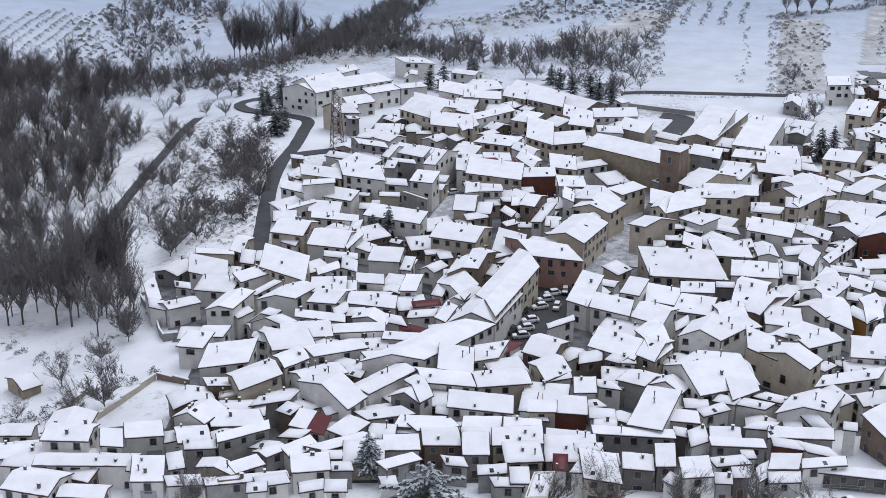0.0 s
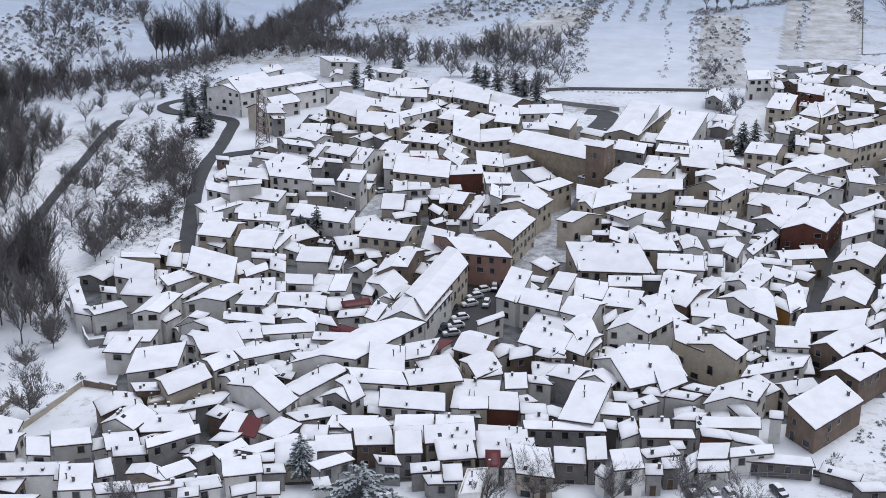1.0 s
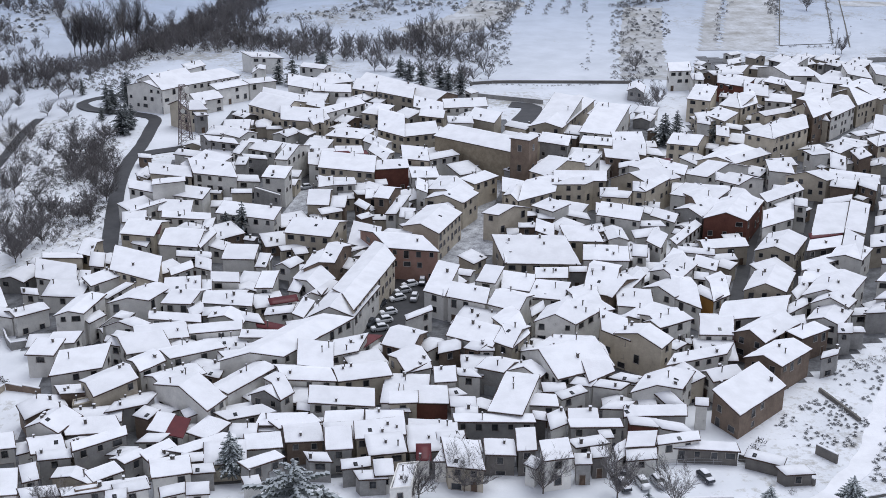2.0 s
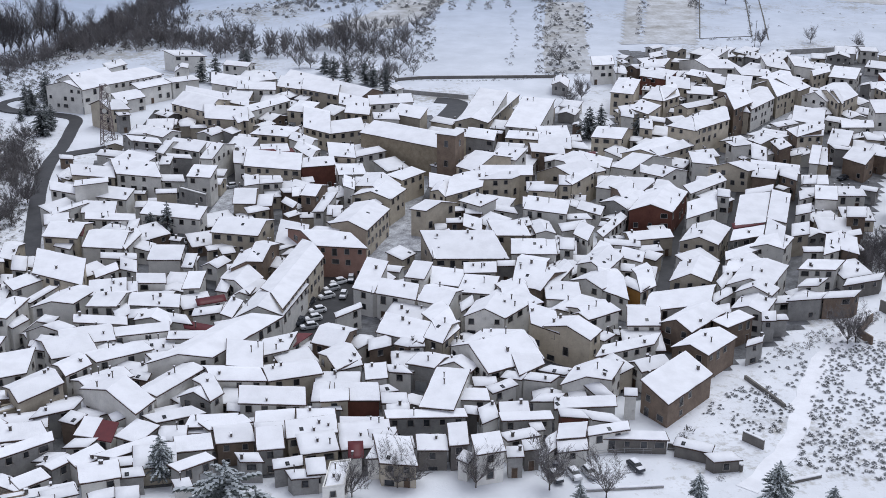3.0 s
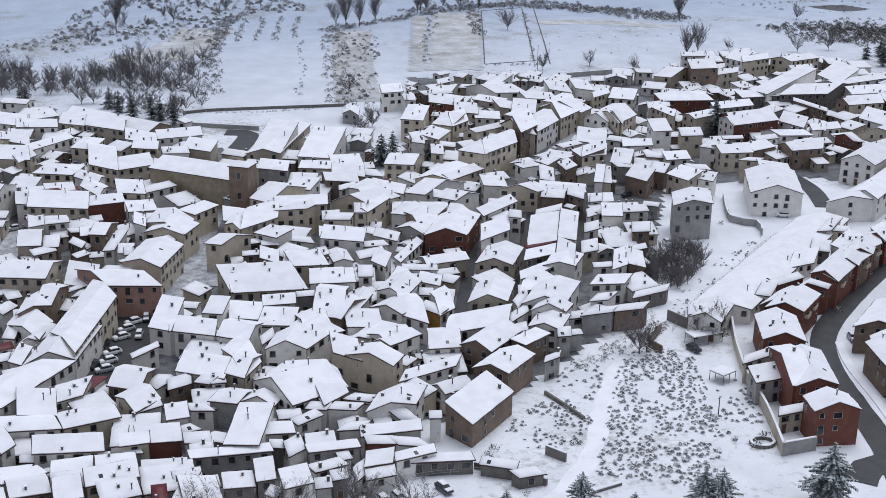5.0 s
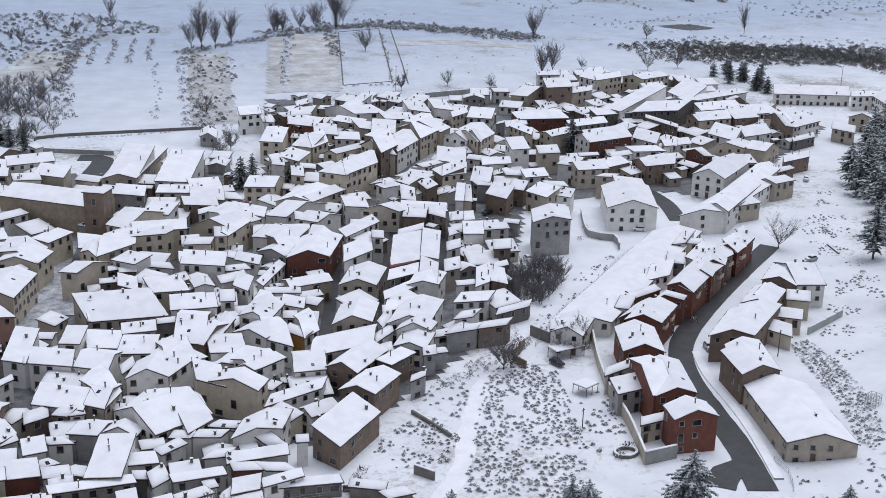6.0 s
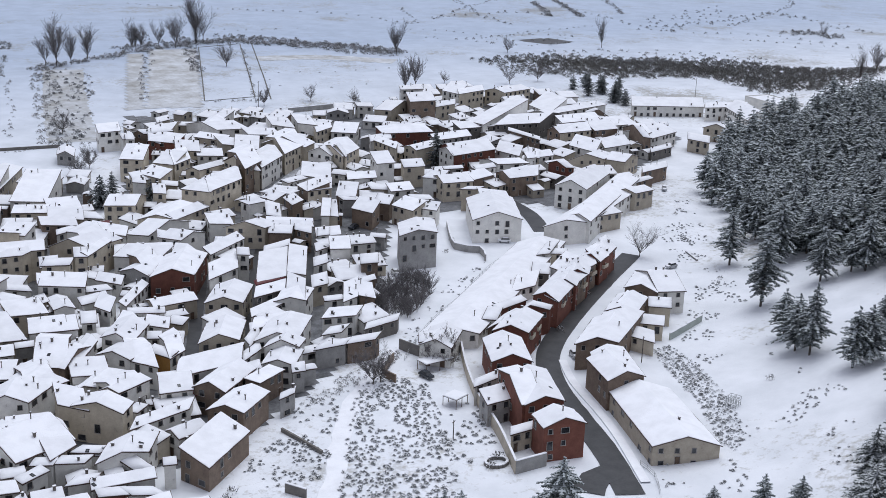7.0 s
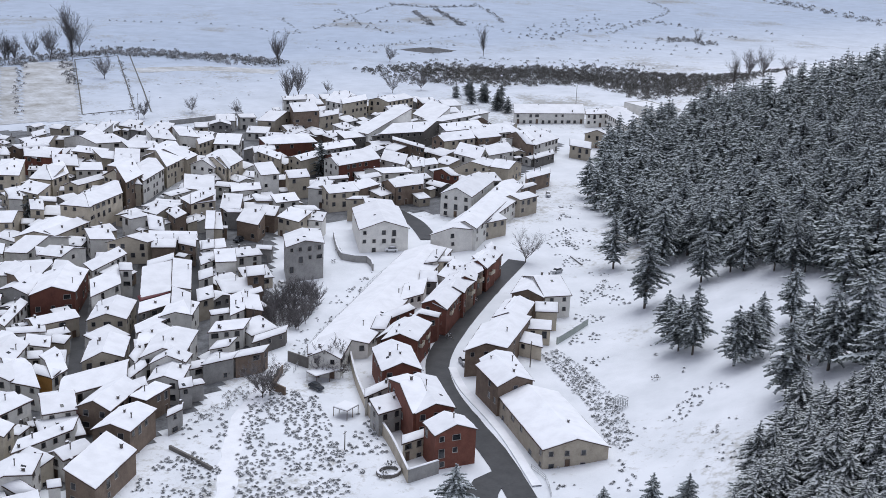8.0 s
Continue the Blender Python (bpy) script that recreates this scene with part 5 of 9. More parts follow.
lesser(-23.8, 324.8, 3.0, 3.5, 34, 6, "s", "white", skew=0.91)
lesser(-20.2, 267.3, 3.4, 2.7, 3, 5, "s", "grey", skew=0.15)
lesser(-11.3, 261.9, 5.2, 2.4, -27, 5.5, "s", "white", skew=-1.03)
lesser(14.3, 353.4, 6.2, 1.8, 3, 7, "s", "white", skew=0.11)
lesser(0.7, 309.9, 10.8, 1.8, 15, 4.5, "s", "cream")
lesser(9.3, 334.1, 6.2, 2.7, 24, 5.5, "s", "beige", skew=0.13)
lesser(9.6, 314.9, 5.4, 1.8, 43, 4, "s", "beige", skew=0.61)
lesser(-0.8, 279.0, 2.5, 4.3, -28, 5.5, "s", "white", skew=-0.18)
lesser(17.9, 299.2, 5.6, 1.8, 9, 6, "s", "white", skew=1.25)
lesser(64.5, 326.7, 3.9, 1.8, 5, 5, "s", "brown")
lesser(68.6, 324.0, 4.3, 1.9, -14, 5, "s", "brown", skew=-0.06)
lesser(76.5, 325.2, 9.0, 2.3, -36, 5, "s", "white", skew=-0.82)
lesser(61.8, 316.4, 4.2, 1.8, -5, 5.5, "s", "brown", skew=0.09)
lesser(70.7, 309.9, 3.1, 4.6, -57, 5.5, "s", "cream", skew=-0.74)
lesser(37.1, 270.7, 8.4, 1.8, 24, 6.5, "s", "white", skew=0.62)
lesser(50.5, 263.3, 6.4, 1.8, 63, 6, "s", "white", skew=1.25)
lesser(56.5, 267.8, 5.4, 1.8, -16, 5, "s", "white", skew=-0.09)
lesser(26.6, 261.1, 7.8, 1.8, 38, 5.5, "p", "white", skew=0.7)
lesser(53.8, 259.8, 5.2, 1.8, 47, 5.5, "s", "white", skew=1.25)
lesser(89.0, 334.8, 4.7, 5.4, -5, 7, "s", "cream", skew=0.14)
lesser(40.6, 348.1, 4.1, 4.4, -16, 7, "s", "white", skew=-0.16)
lesser(30.7, 325.7, 1.8, 3.4, -5, 6, "s", "white")
lesser(32.5, 320.0, 9.8, 1.8, 27, 6, "s", "white", skew=-0.14)
lesser(30.7, 313.9, 4.1, 1.8, 14, 6, "s", "brown", skew=0.35)
lesser(68.8, 284.4, 4.0, 1.8, -5, 5, "s", "grey", skew=0.13)
lesser(72.6, 280.9, 3.9, 1.8, 12, 5.5, "s", "brown", skew=0.47)
lesser(90.4, 331.5, 7.2, 3.3, -18, 8, "s", "cream", skew=0.28)
lesser(97.5, 333.7, 3.2, 4.9, -18, 9, "s", "cream", skew=-0.06)
lesser(139.7, 318.4, 3.1, 3.6, -32, 8, "s", "white", skew=-0.19)
lesser(95.5, 313.6, 6.4, 2.3, -5, 5.5, "s", "white", skew=-0.36)
lesser(92.5, 306.7, 7.9, 3.2, 15, 5.5, "s", "white", skew=0.27)
lesser(86.2, 290.9, 3.3, 4.8, -15, 6.5, "s", "white")
lesser(105.8, 300.0, 2.8, 2.2, -1, 4.5, "s", "brown", skew=1.03)
lesser(101.6, 292.7, 8.9, 2.1, -22, 5.5, "s", "white", skew=-0.09)
lesser(94.5, 262.3, 7.1, 2.6, -65, 6.5, "s", "ochre", skew=-0.08)
lesser(113.4, 254.2, 8.1, 1.8, 37, 6, "s", "white", skew=1.25)
lesser(117.5, 262.9, 8.3, 1.8, 51, 6, "s", "white", skew=1.25)
lesser(119.9, 267.0, 1.9, 4.2, -5, 6, "s", "white", skew=0.29)
lesser(97.8, 276.4, 3.1, 2.7, -25, 5, "s", "white", skew=-0.14)
lesser(-39.4, 513.3, 10.1, 4.6, 51, 6, "s", "white", skew=0.41)
lesser(-12.0, 524.2, 12.7, 4.8, -12, 7, "s", "white", skew=-1.15)
lesser(-12.9, 500.7, 7.8, 4.4, 50, 7, "g", "white", skew=1.25)
lesser(-34.3, 446.9, 9.2, 2.3, 53, 7, "s", "beige", skew=0.82)
lesser(-32.3, 436.4, 3.6, 2.6, 13, 6.5, "s", "grey", skew=-0.24)
lesser(-10.5, 429.6, 4.9, 5.7, -4, 4, "h", "beige", skew=-0.19)
lesser(-15.4, 393.0, 2.8, 13.2, -42, 7, "p", "white", skew=-0.3)
lesser(-25.3, 415.0, 5.7, 5.9, -16, 6, "s", "white", skew=0.1)
lesser(-16.2, 375.5, 3.0, 4.3, -4, 7.5, "s", "grey", skew=0.15)
lesser(-12.5, 383.6, 7.4, 1.8, -20, 6.5, "s", "grey", skew=-0.75)
lesser(-14.2, 363.1, 6.4, 3.3, -12, 6, "s", "white", skew=-0.38)
lesser(-48.1, 399.4, 4.3, 3.6, -21, 3.5, "h", "brown", skew=-0.58)
lesser(-46.7, 380.5, 7.5, 2.5, 69, 3.5, "s", "brown", skew=1.17)
lesser(7.7, 360.2, 2.2, 2.7, -45, 6, "s", "white", skew=-0.95)
lesser(8.9, 423.9, 9.8, 4.2, 54, 7, "s", "cream", skew=0.85)
lesser(57.0, 417.0, 8.4, 4.4, -13, 7, "s", "white", skew=-0.22)
lesser(17.8, 384.9, 9.6, 1.8, 2, 6.5, "s", "white", skew=-0.23, roof="redtile", bare=1)
lesser(45.9, 379.2, 11.0, 3.2, 28, 6.5, "s", "white", skew=-0.1)
lesser(39.2, 351.7, 7.9, 3.4, -5, 6, "s", "white")
lesser(12.0, 359.5, 10.9, 2.2, -9, 6, "s", "white", skew=-0.32)
lesser(20.5, 349.8, 6.4, 1.8, -5, 5, "s", "brown", skew=-0.53)
lesser(16.7, 468.4, 4.7, 1.8, -63, 6, "s", "white", skew=-1.25)
lesser(113.7, 376.7, 5.9, 3.6, -34, 6, "s", "white", skew=-0.96)
lesser(114.5, 370.0, 7.2, 2.5, 2, 5, "s", "white", skew=-0.08, roof="redtile", bare=1)
lesser(159.0, 473.1, 5.0, 4.7, 11, 6, "s", "white", skew=0.28)
lesser(167.0, 477.0, 4.9, 3.8, -6, 7, "p", "white", skew=-1.25)
lesser(165.6, 461.4, 6.4, 5.4, -69, 7, "s", "red", skew=-1.23)
lesser(142.2, 411.8, 6.2, 6.6, 16, 6.5, "s", "cream", skew=0.37)
lesser(76.6, 351.5, 5.3, 5.0, 34, 8, "p", "cream", skew=0.72)
lesser(125.9, 344.4, 5.0, 4.2, -60, 7, "s", "white", skew=-0.89)
lesser(102.9, 365.5, 7.3, 2.1, 25, 6, "s", "white", skew=0.83)
lesser(170.0, 474.2, 4.2, 9.3, -46, 7, "g", "brown", pitch=0.47, skew=0.81)
lesser(148.8, 400.3, 5.4, 2.8, -40, 6.5, "s", "beige", skew=-0.33)
lesser(178.9, 408.2, 15.0, 3.1, -82, 8, "g", "cream", pitch=0.47, skew=1.25)
lesser(140.9, 408.7, 4.5, 8.2, -42, 7, "h", "white", skew=-0.44)
lesser(177.6, 363.7, 9.4, 3.9, -97, 7, "s", "brown", skew=-0.35)
lesser(179.1, 377.0, 9.8, 3.7, -49, 6, "s", "white", skew=0.7)
lesser(190.8, 389.6, 9.7, 2.6, 22, 6, "s", "white", skew=-0.14)
lesser(182.6, 497.4, 8.2, 3.6, 31, 6, "s", "beige", skew=0.99)
lesser(187.7, 485.4, 8.7, 3.1, -26, 6, "s", "beige", skew=-0.27)
lesser(207.6, 492.4, 5.6, 8.8, -63, 6.5, "s", "white", skew=-0.15)
lesser(160.9, 338.2, 6.8, 4.8, -30, 6, "s", "brown")
lesser(168.1, 337.7, 7.9, 2.9, -75, 6, "s", "brown", skew=-1.22)
lesser(167.4, 357.4, 4.9, 7.8, -52, 6, "s", "white", skew=-0.58)
lesser(171.8, 330.5, 3.6, 4.0, -2, 6, "s", "white", skew=0.48)
lesser(158.6, 469.5, 2.9, 4.6, -27, 6.5, "s", "white", skew=-0.25)
lesser(348.0, 476.4, 12.8, 3.0, 6, 6.5, "s", "white", skew=0.37)
lesser(307.8, 473.5, 12.8, 4.2, 15, 7.5, "s", "cream", skew=1.1)
lesser(311.9, 510.6, 10.9, 4.2, -13, 7.5, "s", "white", skew=0.13)
lesser(276.4, 493.0, 6.9, 3.7, -26, 5.5, "s", "white", skew=-0.24)
lesser(308.0, 413.2, 20.8, 2.0, -87, 6.5, "s", "brown", skew=-1.22)
lesser(236.3, 384.1, 8.0, 6.0, -9, 8, "s", "cream", skew=0.18)
lesser(248.2, 428.9, 10.7, 4.6, 10, 7, "s", "white", skew=0.65)
lesser(220.0, 412.7, 13.7, 2.9, -87, 8, "g", "cream", pitch=0.47, skew=-1.21)
lesser(237.4, 369.9, 6.2, 6.9, -52, 7, "s", "white", skew=0.14)
lesser(262.1, 374.8, 9.4, 2.8, 7, 6.5, "s", "white", skew=0.32)
lesser(238.2, 347.5, 5.2, 1.8, -29, 8, "s", "beige", skew=1.25)
lesser(206.3, 353.2, 5.4, 6.4, -52, 6, "s", "brown", skew=-0.15)
lesser(202.0, 325.6, 5.0, 5.1, -41, 6.5, "s", "beige", skew=0.95)
lesser(212.8, 367.7, 6.2, 3.0, -29, 6, "s", "beige", skew=-0.34)
lesser(220.5, 352.3, 6.8, 2.9, -29, 5.5, "s", "dark", skew=-0.52)
lesser(197.1, 360.1, 5.9, 2.1, -29, 6, "s", "grey", skew=-0.7)
lesser(251.7, 380.4, 7.6, 1.9, -8, 6, "s", "grey", skew=0.16)
lesser(291.1, 383.2, 6.8, 4.7, -88, 6.5, "s", "beige", skew=-1.24)
lesser(364.5, 434.8, 9.7, 1.8, -66, 6, "g", "brown", pitch=0.47, skew=-1.25)
lesser(350.0, 390.6, 19.2, 1.8, -104, 8, "g", "brown", pitch=0.32, skew=1.25)
lesser(361.8, 402.9, 7.5, 4.6, -28, 6, "s", "white", skew=-0.11)
lesser(290.6, 365.1, 9.2, 2.3, -80, 6.5, "g", "red", pitch=0.35, skew=0.71)
lesser(305.7, 338.2, 13.5, 3.4, 16, 5.5, "p", "brown", skew=-0.18)
lesser(378.2, 474.4, 8.7, 6.9, -11, 5.5, "s", "white")
lesser(373.7, 378.1, 10.1, 5.9, -73, 5.5, "s", "beige", skew=-0.56)
lesser(354.9, 421.8, 11.5, 4.7, 3, 6, "s", "white", skew=0.46)
lesser(351.9, 377.1, 14.8, 2.7, 15, 4, "s", "dark", skew=1.09)
lesser(276.1, 364.3, 7.2, 5.0, 18, 5, "s", "white", skew=0.96)
lesser(167.1, 335.1, 6.2, 2.9, -65, 6.5, "s", "brown", skew=-0.78)
lesser(166.8, 320.7, 7.6, 3.3, 23, 5.5, "s", "white", skew=0.99)
lesser(158.7, 307.0, 5.2, 3.5, 17, 6, "s", "white", skew=0.9)
lesser(171.1, 300.5, 4.9, 4.8, -12, 6.5, "s", "brown", skew=0.26)
lesser(139.1, 299.3, 9.6, 1.8, 14, 6, "s", "white", skew=0.51, roof="redtile", bare=1)
lesser(153.4, 324.9, 10.3, 2.2, 19, 6, "s", "white", skew=1.03)
lesser(150.7, 292.0, 5.2, 4.9, 11, 6, "s", "beige", skew=0.7)
lesser(163.4, 287.6, 5.2, 1.8, 13, 6, "s", "brown", skew=0.55)
lesser(147.9, 278.5, 4.9, 1.8, -8, 6, "s", "white", skew=0.16)
lesser(138.1, 258.7, 4.9, 2.4, -3, 5.5, "s", "white", skew=1.25)
lesser(133.1, 250.7, 7.9, 1.8, -0, 5.5, "s", "grey", skew=1.25)
lesser(141.6, 250.6, 7.4, 2.0, -3, 5.5, "s", "brown", skew=1.13)
lesser(153.5, 262.1, 11.0, 1.8, 12, 4, "s", "dark", skew=1.25)
lesser(155.6, 243.1, 4.9, 3.3, -3, 6, "s", "white", skew=0.56)
lesser(180.2, 251.0, 3.4, 5.6, -41, 5, "s", "white", skew=0.13)
lesser(147.4, 192.3, 5.9, 1.8, 2, 4.5, "s", "cream", skew=0.79)
lesser(155.9, 217.0, 10.0, 1.8, 14, 5, "s", "white", skew=1.15)
lesser(187.8, 244.3, 13.1, 1.8, 3, 7, "g", "red", pitch=0.38, skew=1.25)
lesser(241.5, 278.6, 4.8, 6.2, 25, 7, "s", "red", skew=0.96)
lesser(230.0, 287.7, 5.4, 2.7, -31, 4, "s", "cream", skew=-0.05)
lesser(215.2, 276.6, 4.7, 5.7, -40, 4, "s", "dark")
lesser(189.6, 256.2, 11.7, 2.2, 16, 5, "s", "red", skew=0.15)
lesser(202.1, 272.2, 8.0, 1.8, 33, 4, "s", "white", skew=1.25)
lesser(227.6, 289.6, 3.9, 6.0, -8, 4.5, "s", "white", skew=1.06)
lesser(224.9, 236.0, 5.7, 4.5, -38, 5.5, "s", "cream", skew=0.06)
lesser(371.5, 465.5, 7.8, 5.8, -11, 4.4, "s", "white")
lesser(60.5, 406.5, 8.0, 7.0, -13, 3, "s", "dark")
lesser(240.5, 468.5, 8.9, 5.9, -51, 3.8, "s", "white")
lesser(284.5, 361.5, 7.7, 6.1, -80, 3.8, "p", "dark")
lesser(187.5, 472.5, 8.2, 6.0, -11, 3, "s", "beige")
lesser(270.5, 472.5, 9.3, 6.6, -41, 3.4, "s", "white")
lesser(363.5, 502.5, 7.8, 6.6, 14, 4.4, "s", "dark")
lesser(321.5, 502.5, 9.3, 6.4, -80, 3, "g", "dark")
lesser(154.5, 370.5, 8.1, 6.5, -81, 3.4, "g", "cream")
lesser(214.5, 396.5, 7.9, 5.9, -49, 4.4, "p", "white")
lesser(-0.5, 394.5, 9.0, 6.7, -35, 3.8, "g", "brown")
lesser(296.5, 362.5, 7.9, 7.0, -80, 4.4, "p", "beige")
lesser(180.5, 323.5, 8.3, 6.3, -9, 4.4, "p", "white")
lesser(269.5, 446.5, 9.1, 6.5, -13, 3.8, "p", "brown")
lesser(40.5, 438.5, 7.8, 6.3, -51, 3.8, "s", "white")
lesser(245.5, 474.5, 9.2, 6.7, -51, 4.4, "p", "white")
lesser(315.5, 400.5, 9.0, 6.0, -87, 3.8, "s", "beige")
lesser(252.5, 418.5, 8.2, 6.7, -89, 3.8, "p", "cream")
lesser(127.5, 374.5, 8.7, 6.8, 46, 3.4, "s", "white")
lesser(204.5, 404.5, 8.3, 6.8, -49, 3, "p", "grey")
lesser(237.5, 398.5, 8.5, 6.2, -9, 3.8, "p", "brown")
lesser(52.5, 373.5, 8.0, 7.0, 28, 3.4, "s", "white")
lesser(117.5, 280.5, 9.0, 6.2, 27, 4.4, "s", "white")
lesser(308.5, 387.5, 8.0, 6.4, -83, 3.8, "s", "cream")
lesser(167.5, 484.5, 8.0, 7.1, -6, 3, "s", "white")
lesser(-45.5, 308.5, 8.4, 6.9, -20, 3.8, "p", "cream")
lesser(370.5, 415.5, 9.0, 5.8, -3, 3, "g", "beige")
lesser(-55.5, 287.5, 9.3, 6.4, -12, 4.4, "s", "white")
lesser(377.5, 491.5, 8.4, 6.4, -11, 3.8, "s", "brown")
lesser(89.5, 358.5, 9.1, 6.5, -33, 3.4, "p", "dark")
lesser(318.5, 474.5, 8.1, 6.1, 15, 3.4, "s", "white")
lesser(-25.5, 405.5, 8.8, 6.2, -28, 3, "s", "dark")
lesser(283.5, 460.5, 8.9, 5.9, -6, 3.8, "g", "cream")
lesser(285.5, 467.5, 8.2, 6.3, -6, 3.8, "s", "cream")
lesser(8.5, 462.5, 8.6, 6.7, -16, 4.4, "s", "beige")
lesser(261.5, 490.5, 9.2, 6.0, -26, 4.4, "g", "grey")
lesser(-18.5, 436.5, 8.9, 6.2, -4, 3, "p", "white")
lesser(92.5, 382.5, 8.5, 6.9, -23, 3.8, "s", "cream")
lesser(308.5, 448.5, 8.1, 6.2, -80, 3, "s", "beige")
lesser(338.5, 521.5, 7.9, 5.7, -13, 3.8, "s", "cream")
lesser(84.5, 374.5, 7.9, 6.6, -33, 3.4, "s", "brown")
lesser(7.5, 400.5, 8.1, 7.0, -25, 4.4, "s", "white")
lesser(-6.5, 404.5, 8.4, 5.8, -35, 3, "s", "white")
lesser(8.5, 485.5, 7.7, 6.2, 18, 3.8, "s", "white")
lesser(65.5, 395.5, 7.7, 6.6, -37, 3.8, "p", "brown")
lesser(313.5, 495.5, 8.2, 6.1, -80, 3.8, "s", "beige")
lesser(235.5, 420.5, 9.0, 6.4, -89, 3.8, "p", "white")
lesser(15.5, 379.5, 9.2, 6.0, 2, 3.8, "p", "grey")
lesser(28.5, 454.5, 8.4, 6.5, -46, 3, "p", "beige")
lesser(227.5, 482.5, 8.9, 6.3, -56, 3.8, "g", "grey")
lesser(71.5, 364.5, 8.6, 5.7, -54, 3, "g", "cream")
lesser(76.5, 330.5, 8.6, 6.3, -36, 4.4, "s", "white")
lesser(108.5, 427.5, 7.7, 6.0, 61, 4.4, "s", "white")
lesser(299.5, 456.5, 8.7, 7.0, -6, 3, "p", "brown")
lesser(221.5, 446.5, 8.1, 7.0, 32, 3.4, "s", "grey")
lesser(304.5, 356.5, 7.7, 6.8, -16, 4.4, "s", "white")
lesser(-19.5, 322.5, 8.2, 6.5, 34, 4.4, "s", "brown")
lesser(253.5, 374.5, 7.7, 6.0, -8, 3.4, "s", "white")
lesser(157.5, 406.5, 8.1, 6.5, -69, 4.4, "g", "grey")
lesser(282.5, 453.5, 8.4, 6.3, -6, 3.8, "g", "brown")
lesser(214.5, 502.5, 8.6, 6.3, -63, 3.8, "g", "beige")
lesser(346.5, 501.5, 7.6, 7.1, 14, 3.4, "p", "brown")
lesser(20.5, 225.5, 8.5, 6.3, -9, 4.4, "s", "grey")
lesser(379.5, 416.5, 8.9, 6.5, -3, 3.4, "s", "cream")
lesser(293.5, 418.5, 7.8, 6.9, -87, 3.8, "s", "grey")
lesser(-23.5, 420.5, 9.3, 6.6, -16, 4.4, "p", "brown")
lesser(344.5, 397.5, 8.5, 6.6, -104, 3.8, "s", "cream")
lesser(164.5, 300.5, 8.5, 7.0, -12, 3, "s", "cream")
lesser(272.5, 410.5, 9.1, 5.9, 6, 3.4, "s", "white")
lesser(349.5, 523.5, 8.9, 6.8, 14, 3.8, "s", "cream")
lesser(169.5, 380.5, 7.9, 6.6, -49, 3.8, "g", "cream")
lesser(233.5, 491.5, 8.8, 7.1, -56, 4.4, "s", "brown")
lesser(298.5, 504.5, 7.9, 5.9, -13, 3, "p", "grey")
lesser(145.5, 420.5, 7.6, 6.3, 16, 3, "s", "beige")
lesser(21.5, 355.5, 7.9, 6.8, -5, 4.4, "g", "brown")
lesser(78.5, 418.5, 8.9, 6.6, -45, 4.4, "p", "cream")
lesser(303.5, 428.5, 9.0, 6.5, -3, 3.8, "p", "beige")
lesser(294.5, 448.5, 7.6, 6.8, -3, 3.8, "g", "brown")
lesser(359.5, 472.5, 7.7, 5.7, 6, 4.4, "p", "cream")
lesser(189.5, 384.5, 7.7, 6.4, 22, 3, "s", "grey")
lesser(233.5, 474.5, 7.8, 6.5, -51, 3.8, "g", "white")
lesser(-3.5, 468.5, 8.7, 6.6, -41, 3.8, "p", "cream")
lesser(251.5, 385.5, 8.0, 6.5, -8, 3, "s", "white")
lesser(-69.5, 305.5, 8.7, 7.0, 65, 3.4, "p", "grey")
lesser(-24.5, 392.5, 9.2, 6.3, -28, 4.4, "s", "grey")
lesser(-19.5, 426.5, 8.7, 7.0, -4, 4.4, "s", "beige")
lesser(308.5, 462.5, 8.3, 6.0, 15, 3.4, "s", "white")
lesser(-33.5, 399.5, 8.5, 5.8, -28, 3.8, "p", "white")
lesser(353.5, 434.5, 8.3, 6.2, 0, 3, "p", "beige")
lesser(97.5, 327.5, 8.5, 5.9, -18, 3.8, "g", "white")
lesser(344.5, 387.5, 7.6, 6.9, -104, 4.4, "p", "beige")
lesser(45.5, 388.5, 7.9, 6.9, 28, 3.8, "s", "dark")
lesser(226.5, 455.5, 7.9, 6.0, 32, 3.8, "g", "cream")
lesser(148.5, 377.5, 7.5, 5.9, -48, 4.4, "g", "white")
lesser(232.5, 409.5, 8.1, 6.3, 39, 3, "g", "white")
lesser(57.5, 423.5, 7.9, 6.2, -13, 3.4, "s", "beige")
lesser(244.5, 375.5, 7.6, 5.9, -8, 3.4, "p", "dark")
lesser(-16.5, 252.5, 8.7, 6.8, 6, 3.8, "p", "white")
lesser(-2.5, 417.5, 7.7, 5.9, 54, 4.4, "p", "white")
lesser(10.5, 392.5, 8.4, 5.8, -4, 3.8, "s", "brown")
lesser(284.5, 375.5, 8.3, 7.1, 1, 3.4, "p", "white")
lesser(273.5, 461.5, 8.6, 6.2, -41, 3.8, "p", "grey")
lesser(153.5, 397.5, 8.5, 5.9, -40, 3.8, "p", "dark")
lesser(223.5, 403.5, 7.6, 6.5, -87, 3.8, "p", "white")
lesser(303.5, 416.5, 7.8, 6.6, -87, 3.8, "s", "brown")
lesser(39.5, 259.5, 8.7, 7.0, -33, 3.4, "s", "brown")
lesser(85.5, 296.5, 9.1, 5.8, -15, 3.4, "s", "grey")
lesser(-19.5, 382.5, 9.1, 6.9, -20, 3.4, "g", "grey")
lesser(174.5, 306.5, 8.3, 6.5, -12, 3.4, "s", "cream")
lesser(139.5, 379.5, 7.7, 6.5, 46, 3.8, "s", "brown")
lesser(62.5, 449.5, 8.0, 6.2, 5, 4.4, "p", "white")
lesser(23.5, 204.5, 9.3, 6.8, -0, 3.8, "s", "grey")
